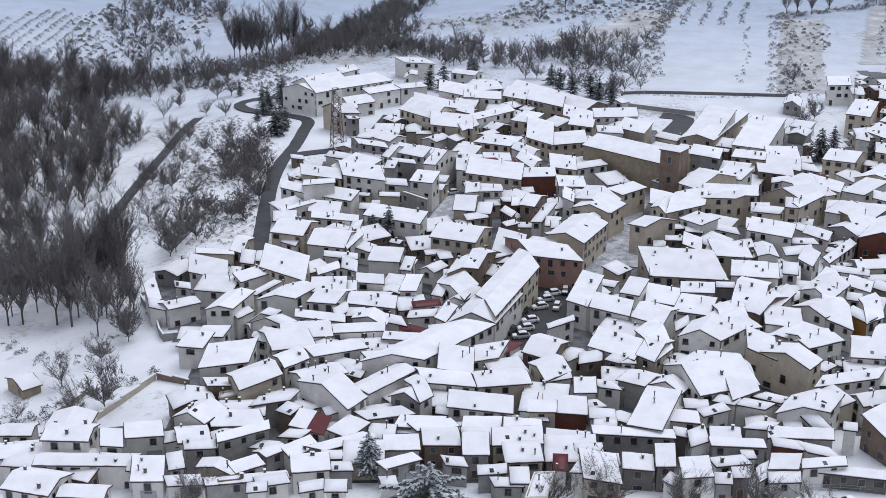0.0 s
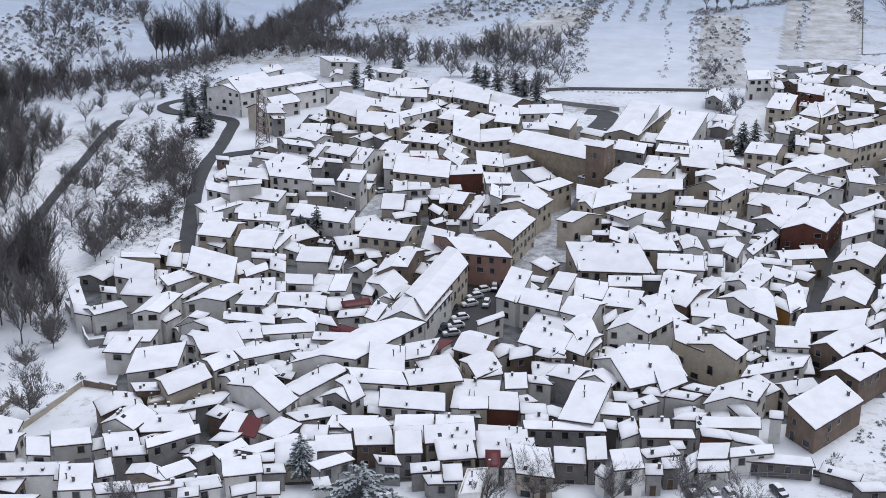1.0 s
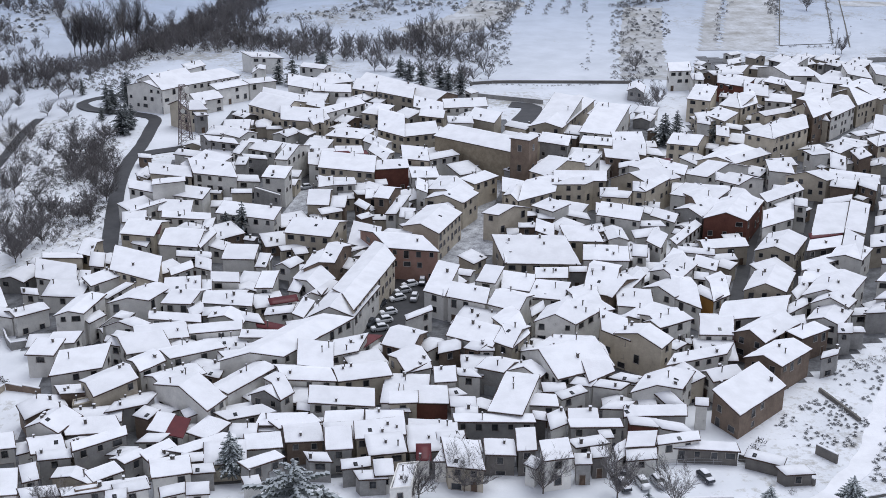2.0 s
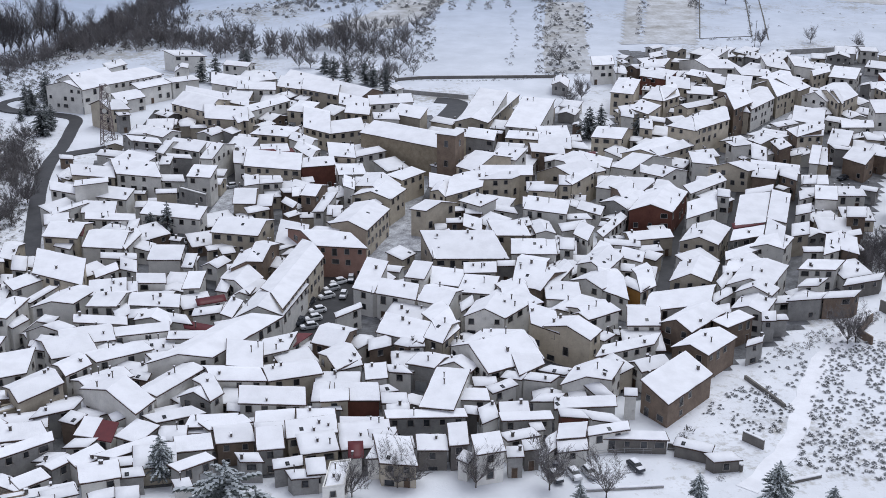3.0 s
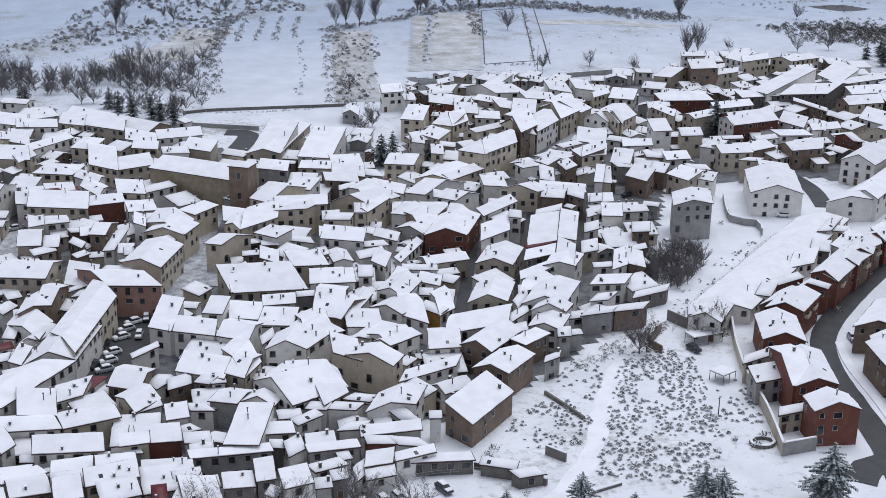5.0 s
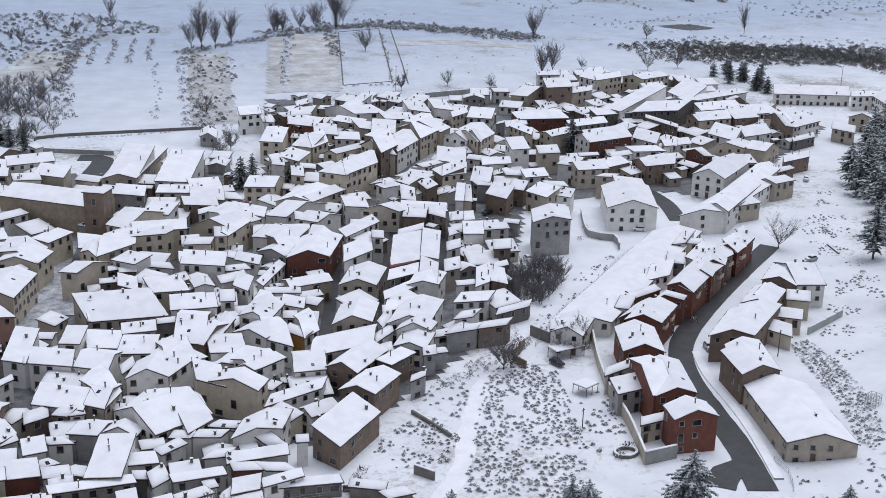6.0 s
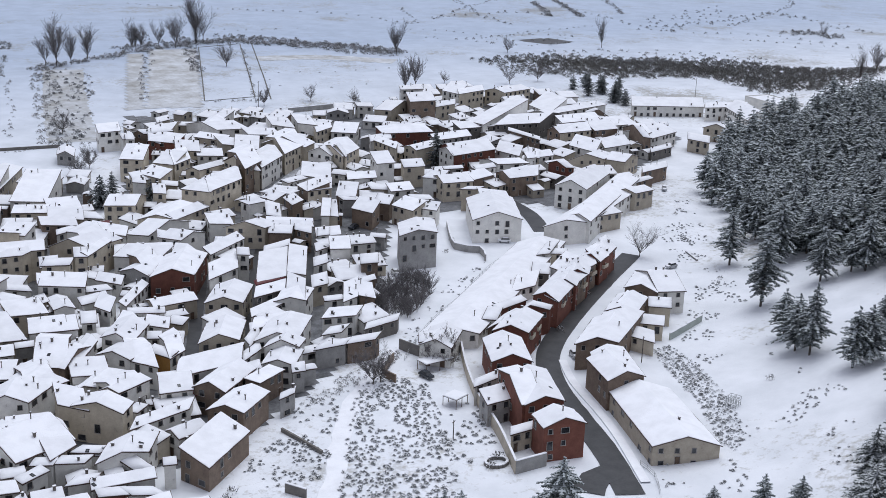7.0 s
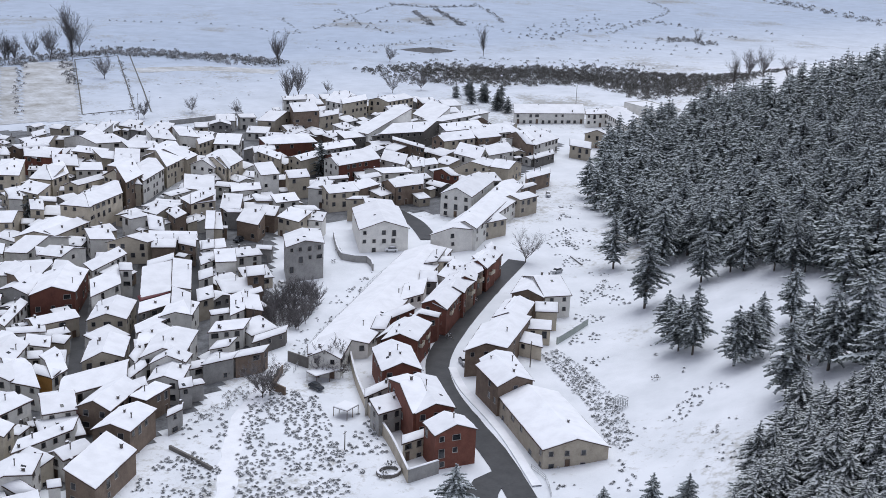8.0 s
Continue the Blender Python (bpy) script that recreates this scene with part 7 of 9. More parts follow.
lesser(-1.5, 323.5, 2.8, 2.5, -22, 3.8, "p", "cream")
lesser(230.5, 384.5, 2.9, 2.6, -9, 3, "s", "grey")
lesser(144.5, 363.5, 3.1, 2.6, -48, 3, "p", "grey")
lesser(-83.5, 211.5, 3.1, 2.4, -7, 4.4, "g", "white")
lesser(208.5, 399.5, 2.9, 2.8, -49, 3.8, "p", "dark")
lesser(273.5, 500.5, 3.0, 2.4, -26, 3.8, "s", "beige")
lesser(56.5, 412.5, 3.6, 2.6, -13, 4.4, "g", "grey")
lesser(58.5, 318.5, 3.2, 2.6, -5, 3, "s", "dark")
lesser(230.5, 507.5, 3.3, 2.8, -63, 4.4, "s", "white")
lesser(25.5, 308.5, 2.9, 2.8, -21, 4.4, "s", "white")
lesser(23.5, 254.5, 2.9, 2.7, 38, 3, "s", "white")
lesser(70.5, 351.5, 3.0, 2.6, 34, 3.4, "s", "grey")
lesser(5.5, 335.5, 2.9, 2.8, 24, 3, "s", "white")
lesser(280.5, 425.5, 3.4, 2.9, 6, 3, "s", "cream")
lesser(42.5, 365.5, 3.1, 2.7, -5, 3.4, "s", "brown")
lesser(-22.5, 347.5, 3.3, 2.7, -4, 3.8, "s", "white")
lesser(-45.5, 376.5, 3.6, 2.4, 69, 3.8, "s", "cream")
lesser(69.5, 286.5, 3.3, 2.3, -5, 3.8, "p", "dark")
lesser(185.5, 451.5, 3.5, 2.4, -55, 4.4, "g", "brown")
lesser(66.5, 212.5, 3.1, 2.8, -5, 4.4, "s", "beige")
lesser(-45.5, 327.5, 2.9, 2.8, 6, 3.4, "s", "grey")
lesser(332.5, 501.5, 2.8, 2.7, -80, 3.8, "s", "grey")
lesser(339.5, 401.5, 2.8, 2.4, -1, 3.8, "s", "brown")
lesser(349.5, 496.5, 2.9, 2.3, 14, 4.4, "s", "brown")
lesser(165.5, 363.5, 2.9, 2.4, -81, 3.4, "p", "cream")
lesser(4.5, 215.5, 3.3, 2.7, -1, 3.4, "p", "dark")
lesser(333.5, 495.5, 3.4, 2.8, -80, 3.8, "p", "brown")
lesser(340.5, 381.5, 3.4, 2.4, 7, 3.4, "p", "grey")
lesser(-1.5, 274.5, 3.5, 2.3, 16, 3, "p", "white")
lesser(373.5, 457.5, 2.8, 2.7, -11, 3.8, "s", "cream")
lesser(60.5, 305.5, 3.1, 2.5, 47, 3.4, "p", "dark")
lesser(-8.5, 301.5, 2.8, 2.4, -18, 4.4, "s", "grey")
lesser(35.5, 231.5, 2.9, 2.6, -17, 4.4, "p", "grey")
lesser(0.5, 306.5, 3.2, 2.7, 15, 4.4, "s", "cream")
lesser(305.5, 422.5, 3.1, 2.5, -87, 3.8, "s", "beige")
lesser(21.5, 390.5, 3.5, 2.7, -4, 3.8, "s", "cream")
lesser(101.5, 331.5, 2.9, 2.5, -18, 4.4, "s", "white")
lesser(66.5, 273.5, 2.9, 2.3, -33, 4.4, "p", "white")
lesser(221.5, 397.5, 2.9, 2.3, -6, 3, "s", "grey")
lesser(164.5, 332.5, 2.9, 2.9, -65, 3.8, "p", "cream")
lesser(93.5, 333.5, 3.5, 2.5, -18, 3, "g", "white")
lesser(102.5, 301.5, 2.9, 2.5, -1, 3.8, "p", "white")
lesser(49.5, 271.5, 3.5, 2.4, -27, 3.4, "g", "white")
lesser(25.5, 360.5, 3.1, 2.6, 6, 4.4, "s", "white")
lesser(236.5, 405.5, 3.1, 2.8, -89, 3.4, "g", "brown")
lesser(296.5, 442.5, 2.9, 2.6, -3, 3, "s", "cream")
lesser(254.5, 460.5, 3.4, 2.6, -37, 3.8, "p", "dark")
lesser(20.5, 338.5, 3.1, 2.6, -64, 3.8, "s", "white")
lesser(122.5, 243.5, 3.5, 2.6, -5, 4.4, "p", "grey")
lesser(26.5, 223.5, 3.0, 2.8, 11, 3.4, "g", "grey")
lesser(317.5, 479.5, 3.2, 2.6, 15, 3, "s", "white")
lesser(383.5, 410.5, 3.1, 2.8, -28, 4.4, "s", "grey")
lesser(61.5, 327.5, 2.9, 2.3, 5, 3, "p", "grey")
lesser(70.5, 432.5, 2.9, 2.7, 5, 4.4, "s", "brown")
lesser(294.5, 499.5, 2.9, 2.4, -26, 3, "s", "brown")
lesser(-20.5, 215.5, 3.3, 2.8, 37, 3, "g", "white")
lesser(155.5, 462.5, 2.9, 2.4, -27, 3.8, "s", "white")
lesser(39.5, 385.5, 3.0, 2.3, -25, 3, "p", "white")
lesser(122.5, 407.5, 2.9, 2.6, 61, 4.4, "p", "brown")
lesser(43.5, 476.5, 2.9, 2.6, -54, 3.8, "s", "brown")
lesser(-12.5, 320.5, 2.9, 2.5, -26, 3.4, "p", "grey")
lesser(-23.5, 360.5, 2.9, 2.4, -12, 3.4, "p", "cream")
lesser(221.5, 498.5, 2.9, 2.6, -63, 3.8, "p", "white")
lesser(81.5, 408.5, 3.3, 2.5, -37, 3.8, "g", "dark")
lesser(259.5, 371.5, 2.8, 2.3, 7, 3.4, "p", "beige")
join_lesser()


# ---- church, mast, walls and vehicles ----
def opening(root, x, y, z, turn, k=0):
    child("window", WINDOW[k], root, pose(x, y, z, 0, 0, turn))


church = house(61.3, 384.9, 30.7, 15.2, -45, 10, "p", "stone", win=0, chim=0, name="church")
tower = house(69.5, 363.9, 6.2, 6.2, -36, 16.5, "h", "brown", win=0, chim=0, pitch=0.28, name="church_tower")
tagged(tower, "square brown stone bell tower with a snow-capped pyramid roof")
for z in (12.6, 6.4):
    opening(tower, 0, -3.1, z, 0, 2)
    opening(tower, 3.1, 0, z, 90, 2)


def lattice_mast(x, y, h, w):
    root = new("radio_mast")
    root.matrix_world = pose(x, y, ground(x, y), 0, 0, 20)
    tagged(root, "red and white steel lattice radio mast with dish aerials", "mast")
    legs = [(-1, -1), (1, -1), (1, 1), (-1, 1)]
    taper = lambda z: w * (0.5 - 0.28 * z / h)
    for sx, sy in legs:
        g = Geo()
        g.tube((sx * taper(0), sy * taper(0), -0.5), (sx * taper(h), sy * taper(h), h), 0.13, 0.1, 5)
        child("leg", g.mesh("leg", MAT["steel"]), root)
    n = 9
    for k in range(n):
        z0, z1 = h * k / n, h * (k + 1) / n
        for (ax, ay), (bx, by) in zip(legs, legs[1:] + legs[:1]):
            for px, py, pz, qx, qy in ((ax, ay, z0, bx, by), (bx, by, z0, ax, ay), (ax, ay, z1, bx, by)):
                g = Geo()
                g.tube((px * taper(pz), py * taper(pz), pz), (qx * taper(z1), qy * taper(z1), z1), 0.08, 0.08, 4)
                child("brace", g.mesh("brace", MAT["steel"]), root)
    for z, a, r in ((h * 0.78, 0.2, 1.5), (h * 0.93, 0.9, 1.3), (h * 0.6, 2.0, 0.8)):
        g = Geo()
        d = Vector((math.cos(a), -math.sin(a), 0))
        p = d * (taper(z) + 0.4) + Vector((0, 0, z))
        g.tube(p - d * 0.5, p + d * 0.5, r * 0.7, r, 14)
        g.tube(-d * 0.3 + Vector((0, 0, z)), p, 0.1, 0.1, 5)
        child("dish", g.mesh("dish", MAT["white"]), root)


lattice_mast(*(-36.6, 420.7), 21, 4.2)


def wall_run(points, h, thick, mat, label, name="wall", cap=True):
    """A free-standing wall along a line, with snow lying on top."""
    line = along(points, 4.0)
    g, s = Geo(), Geo()
    for a, b in zip(line, line[1:]):
        d = (b - a)
        ln = d.length
        m = Matrix.Translation((a.x, a.y, min(ground(a.x, a.y), ground(b.x, b.y)))) @ Matrix.Rotation(math.atan2(d.y, d.x), 4, "Z")
        g.box(-0.02, -thick / 2, -1.2, ln + 0.02, thick / 2, h, 0, m)
        s.box(-0.02, -thick / 2 - 0.04, h, ln + 0.02, thick / 2 + 0.04, h + 0.16, 0, m, 0.96)
    root = new(name, g.mesh(name, MAT[mat]))
    tagged(root, label, "wall", kind="structure")
    if cap:
        child("snow_cap", s.mesh("snow_cap", SNOW), root)


wall_run([(-71.5, 227.1), (-67.1, 235.1), (-62.2, 245.5)], 1.6, 0.35, "beige", "long beige garden wall capped with snow")
wall_run([(-61.8, 245.5), (-54.1, 241.5)], 1.6, 0.35, "brown", "brown brick garden wall capped with snow")
wall_run([(-80.7, 232.5), (-75.4, 243.9)], 1.4, 0.35, "beige", "low stone garden wall capped with snow")
wall_run([(-76.1, 292.9), (-69.4, 278.4), (-64.6, 265.8), (-59.6, 267.0)], 2.0, 0.3, "grey", "grey yard wall capped with snow")
wall_run([(106.4, 223.2), (107.8, 216.3), (109.0, 209.4)], 0.9, 0.5, "dark", "low dark retaining wall on a snowy slope", cap=False)
wall_run([(151.4, 214.9), (146.1, 199.0), (139.3, 183.2)], 3.0, 0.4, "beige", "tall beige retaining wall below the terraces")
wall_run([(139.3, 183.2), (147.0, 183.2)], 3.0, 0.4, "grey", "grey block retaining wall")
wall_run([(166.2, 244.3), (159.2, 231.4), (152.1, 216.3)], 2.6, 0.4, "cream", "cream garden wall below the terraces")
wall_run([(80.0, 197.6), (86.6, 192.7), (90.6, 187.4)], 1.4, 0.5, "dark", "dark stone bank wall under snow")
wall_run([(95.4, 198.5), (97.8, 194.4)], 2.0, 0.4, "dark", "dark stone ruin wall")
wall_run([(96.5, 181.9), (103.9, 183.2)], 0.6, 0.6, "dark", "dark stone kerb on a snowy slope")
wall_run([(220.4, 335.4), (209.7, 314.1), (214.9, 307.7), (211.8, 300.1)], 2.2, 0.4, "grey", "grey retaining wall below a white house")
wall_run([(248.9, 514.6), (272.1, 515.5), (287.5, 516.4)], 2.2, 0.5, "grey", "long grey wall at the edge of the village")
wall_run([(71.5, 493.1), (81.1, 496.7), (137.4, 490.2)], 1.2, 0.5, "dark", "long low dark field wall", cap=False)
wall_run([(71.3, 475.4), (95.1, 462.5)], 1.6, 0.4, "grey", "grey yard wall capped with snow")
wall_run([(235.7, 230.6), (219.1, 225.1)], 2.0, 0.35, "green", "pale yard wall behind a terrace")
wall_run([(9.3, 436.2), (-16.9, 432.5)], 1.8, 0.4, "brown", "brown retaining wall along a school yard")
wall_run([(60.5, 185.6), (74.5, 184.6)], 0.5, 0.4, "grey", "low kerb at the edge of a car park")


def fence(points, h, label):
    line = along(points, 2.6)
    root = new("fence")
    p0 = line[0]
    tagged(root, label, "fence")
    post = Geo()
    post.tube((0, 0, -0.3), (0, 0, h), 0.05, 0.05, 5)
    me = post.mesh("post", MAT["metal"])
    for p in line:
        child("post", me, root, pose(p.x, p.y, ground(p.x, p.y)))
    for k in (0.15, 0.55, 0.95):
        g = Geo()
        for a, b in zip(line, line[1:]):
            g.tube((a.x, a.y, ground(a.x, a.y) + h * k), (b.x, b.y, ground(b.x, b.y) + h * k), 0.035, 0.035, 4)
        child("rail", g.mesh("rail", MAT["metal"]), root)


fence([(150.3, 245.4), (167.5, 262.2), (188.0, 277.0), (205.8, 291.5), (220.9, 300.9)], 1.4, "grey metal railing along a snowy path")
fence([(159.3, 162.2), (163.5, 168.5), (164.6, 174.1)], 1.1, "metal railing beside the street")
fence([(62.4, 197.1), (71.3, 197.1), (80.9, 195.6)], 1.3, "wire fence along a car park")


def pole(x, y, h, label="grey wooden power pole standing in snow"):
    root = new("power_pole")
    root.matrix_world = pose(x, y, ground(x, y), 0, 0, 30)
    tagged(root, label, "pole", "poles")
    g = Geo()
    g.tube((0, 0, -0.5), (0, 0, h), 0.14, 0.09, 7)
    child("shaft", g.mesh("shaft", MAT["bark"]), root)
    g = Geo()
    g.box(-0.7, -0.05, h - 0.5, 0.7, 0.05, h - 0.38)
    child("crossarm", g.mesh("crossarm", MAT["bark"]), root)


for p, h in (((202.4, 217.0), 7), ((136.9, 202.7), 4.5), ((-26.5, 395.9), 9), ((237.7, 522.7), 14), ((317.0, 482.0), 9), ((440.1, 450.6), 14), ((477.1, 436.5), 14), ((-48.9, 206.0), 5), ((494.8, 394.2), 12), ((167.3, 234.7), 6)):
    pole(*p, h)


def loft(sections, mat, name):
    """A shell through cross-sections along x: (x, half width, low, high)."""
    g = Geo()
    rings = []
    for x, hw, lo, hi in sections:
        rings.append([Vector((x, -hw, lo)), Vector((x, -hw, lo + (hi - lo) * 0.6)), Vector((x, -hw * 0.86, hi)), Vector((x, hw * 0.86, hi)), Vector((x, hw, lo + (hi - lo) * 0.6)), Vector((x, hw, lo))])
    for a, b in zip(rings, rings[1:]):
        for k in range(6):
            j = (k + 1) % 6
            g.poly([a[k], a[j], b[j], b[k]])
    g.poly(rings[0][::-1]), g.poly(rings[-1])
    return g.mesh(name, mat)


PAINTS = [rough_surface(n, c, tuple(min(1, v * 1.15) for v in c), 0.8, rough=0.3, bump=0.02) for n, c in
          (("white_paint", (0.7, 0.71, 0.72)), ("silver_paint", (0.4, 0.41, 0.43)), ("dark_paint", (0.03, 0.035, 0.045)), ("red_paint", (0.3, 0.03, 0.03)))]
RUBBER = rough_surface("tyre_rubber", (0.015, 0.015, 0.015), (0.03, 0.03, 0.03), 2.0)
CAR_BODY = [loft(((-2.1, 0.72, 0.35, 0.72), (-1.95, 0.82, 0.25, 0.9), (-0.9, 0.86, 0.22, 0.95), (0.9, 0.86, 0.22, 0.98), (1.7, 0.84, 0.25, 0.98), (2.1, 0.76, 0.35, 0.85)), p, "body") for p in PAINTS]
CAR_CABIN = loft(((-1.05, 0.74, 0.9, 0.97), (-0.45, 0.7, 0.9, 1.42), (1.2, 0.7, 0.9, 1.45), (1.75, 0.72, 0.9, 1.0)), GLASS, "cabin")
CAR_ROOF = [loft(((-0.5, 0.62, 1.4, 1.47), (0.3, 0.64, 1.42, 1.5), (1.25, 0.62, 1.42, 1.48)), p, "roof_panel") for p in PAINTS]
CAR_SNOW = loft(((-0.55, 0.58, 1.46, 1.54), (0.3, 0.6, 1.48, 1.66), (1.3, 0.58, 1.46, 1.56)), SNOW, "snow_cover")
HOOD_SNOW = loft(((-2.0, 0.62, 0.8, 0.92), (-1.6, 0.7, 0.88, 1.02), (-1.05, 0.68, 0.92, 1.02)), SNOW, "snow_cover")


def wheel_mesh():
    g = Geo()
    g.tube((0, -0.1, 0), (0, 0.1, 0), 0.31, 0.31, 14)
    g.poly([(0.31 * math.cos(k * 0.4488), -0.1, 0.31 * math.sin(k * 0.4488)) for k in range(14)])
    return g.mesh("wheel", RUBBER)


WHEEL = wheel_mesh()


def rim_mesh():
    g = Geo()
    g.tube((0, 0.02, 0), (0, -0.03, 0), 0.2, 0.17, 10)
    return g.mesh("rim", MAT["metal"])


RIM = rim_mesh()


def car(x, y, turn, paint, snow=True, base=None):
    root = new("parked_car")
    root.matrix_world = pose(x, y, (ground(x, y) if base is None else base) + 0.26, 0, 0, turn)
    tagged(root, f"{('white', 'silver', 'black', 'red')[paint]} parked car" + (" under fresh snow" if snow else " on wet ground"), "car", "parked cars")
    child("body", CAR_BODY[paint], root)
    child("cabin", CAR_CABIN, root)
    child("roof_panel", CAR_ROOF[paint], root)
    for sx in (-1.3, 1.35):
        for sy in (-0.78, 0.78):
            wheel = child("wheel", WHEEL, root, pose(sx, sy, 0.31))
            child("rim", RIM, wheel, pose(0, math.copysign(0.1, sy), 0, 0, 0, 0 if sy < 0 else 180))
    if snow:
        child("snow_cover", CAR_SNOW, root)
        child("snow_cover", HOOD_SNOW, root)


for p, a, k in (((27.3, 290.0), 20, 0), ((25.2, 286.0), 20, 1), ((23.5, 281.3), 20, 0), ((20.6, 273.0), 15, 0), ((19.2, 268.4), 15, 0), ((17.9, 263.9), 12, 1), ((30.6, 291.5), 80, 2), ((19.2, 278.5), 60, 2), ((15.9, 267.1), 60, 2), ((27.6, 281.3), 75, 1),
                ((58.0, 196.0), 70, 2), ((56.1, 190.3), 100, 2), ((59.7, 190.6), 100, 0), ((62.6, 190.7), 100, 1), ((71.6, 191.4), 105, 2), ((259.4, 268.8), 5, 1), ((227.7, 312.8), -30, 0), ((180.8, 301.8), 80, 0), ((303.5, 328.7), 50, 0), ((318.8, 337.9), 50, 1),
                ((191.1, 346.6), 25, 2), ((206.2, 352.4), 45, 0), ((-9.6, 324.8), 0, 0), ((22.5, 436.1), 10, 2), ((25.7, 432.5), 10, 0), ((54.0, 308.0), 60, 0), ((2.8, 369.9), 20, 1), ((56.9, 236.5), 15, 0), ((183.9, 349.3), 30, 1), ((189.3, 227.5), 70, 1), ((235.4, 319.5), -50, 1), ((206.3, 382.1), 20, 2), ((193.4, 405.1), 30, 0)):
    car(*p, a, k, snow=(k != 2 or a > 65))


# ---- trees and scrub ----
def pine_mesh(seed, height, spread, bare=0.16, fine=True, frost="frost", needle="needle"):
    rng = random.Random(seed)
    trunk, crown = Geo(), Geo()
    lean = Vector((rng.uniform(-0.3, 0.3), rng.uniform(-0.3, 0.3), 0))
    trunk.tube((0, 0, -0.5), (lean.x * 0.5, lean.y * 0.5, height * 0.55), 0.2, 0.12, 6)
    trunk.tube((lean.x * 0.5, lean.y * 0.5, height * 0.55), (lean.x, lean.y, height * 0.92), 0.12, 0.03, 5)
    rings = int(height * (1.5 if fine else 1.15))
    for k in range(rings):
        u = k / (rings - 1)
        z = height * (bare + (0.95 - bare) * u)
        reach = spread * (1 - u ** 2.1) ** 0.85 * (0.55 + 0.45 * math.sin(min(1, u * 4) * 1.57)) * rng.uniform(0.62, 1.2) + 0.2
        n = (rng.randint(10, 12) if u < 0.8 else 7) if fine else 6
        a0 = rng.uniform(0, 6.28)
        for j in range(n):
            if rng.random() < 0.12:
                continue
            a = a0 + 6.283 * j / n + rng.uniform(-0.35, 0.35)
            r = reach * rng.uniform(0.55, 1.15)
            droop = rng.uniform(0.15, 0.5)
            d, s = Vector((math.cos(a), math.sin(a), 0)), Vector((-math.sin(a), math.cos(a), 0))
            base = Vector((lean.x * u, lean.y * u, z + rng.uniform(-0.25, 0.25)))
            steps = 7 if fine else 3
            wide = (0.13 * r + 0.14) if fine else (0.3 * r + 0.16)
            prev = base
            for q in range(1, steps + 1):
                f = q / steps
                p = base + d * (r * f) + Vector((0, 0, r * (0.16 * f - droop * f * f) + rng.uniform(-0.08, 0.08)))
                w = wide * (1.0 - 0.75 * abs(f - 0.45)) * rng.uniform(0.75, 1.25)
                for sg in (-1, 1):
                    tip = p + s * (sg * w) + d * (0.25 * w) - Vector((0, 0, 0.3 * w + rng.uniform(0, 0.1)))
                    crown.poly([prev, p, tip], 0)
                    tip2 = prev.lerp(p, 0.4) + s * (sg * w * 0.8) - Vector((0, 0, 0.45 * w))
                    crown.poly([prev - Vector((0, 0, 0.12)), p - Vector((0, 0, 0.16)), tip2], 0)
                if rng.random() < 0.9:
                    up = Vector((0, 0, 0.07))
                    sw = w * rng.uniform(0.5, 1.1)
                    crown.poly([prev + up, p + s * sw + up * 0.2, p + d * 0.15 + up, p - s * sw + up * 0.2], 1)
                prev = p
    return trunk.mesh("trunk", MAT["bark"]), crown.mesh("crown", [MAT[needle], MAT[frost]])


def bare_mesh(seed, height, spread, upright=0.5, twigs=9, deep=2):
    rng = random.Random(seed)
    trunk, crown = Geo(), Geo()
    fork = height * (0.22 if upright < 0.5 else 0.3)
    r0 = 0.013 * height + 0.05
    trunk.tube((0, 0, -0.4), (0, 0, fork), r0, r0 * 0.75, 6)

    def grow(p, d, length, r, level):
        n = 2 if level else 3
        for k in range(n):
            bend = Vector((rng.uniform(-1, 1), rng.uniform(-1, 1), rng.uniform(-0.2, 0.9))) * 0.22
            d = (d + bend + Vector((0, 0, 0.10 * upright))).normalized()
            q = p + d * (length / n)
            crown.tube(p, q, r, r * 0.7, 4 if level < 1 else 3, 0, False)
            r *= 0.7
            if level < deep:
                for _ in range(3 if level == 0 else 3):
                    side = Vector((rng.uniform(-1, 1), rng.uniform(-1, 1), rng.uniform(-0.2, 0.8))).normalized()
                    nd = (d * (0.6 + upright * 0.7) + side * (1.0 - 0.45 * upright)).normalized()
                    grow(p.lerp(q, rng.random()), nd, length * rng.uniform(0.4, 0.62), r * 0.6, level + 1)
            if level >= 1:
                for _ in range(twigs // 3 if level == 1 and deep == 2 else twigs // 2):
                    side = Vector((rng.uniform(-1, 1), rng.uniform(-1, 1), rng.uniform(-0.3, 0.8))).normalized()
                    a = p.lerp(q, rng.random())
                    td = (d + side * 0.9 + Vector((0, 0, 0.4 * upright))).normalized()
                    tl = length * rng.uniform(0.25, 0.5) + 0.25
                    s = td.orthogonal().normalized() * 0.022 * (1 + height / 12)
                    crown.poly([a - s, a + s, a + td * tl], 1)
            p = q

    limbs = 5 if upright < 0.7 else 7
    for k in range(limbs):
        a = 6.283 * k / limbs + rng.uniform(-0.4, 0.4)
        out = spread / height * (rng.uniform(0.5, 2.4) if upright < 0.5 else rng.uniform(0.7, 1.3))
        d = Vector((math.cos(a) * out, math.sin(a) * out, 0.55 + upright * 0.6)).normalized()
        grow(Vector((0, 0, fork * rng.uniform(0.6, 1.0))), d, height * rng.uniform(0.6, 0.85), r0 * 0.55, 0)
    return trunk.mesh("trunk", MAT["bark"]), crown.mesh("crown", [MAT["bark"], MAT["twig"]])


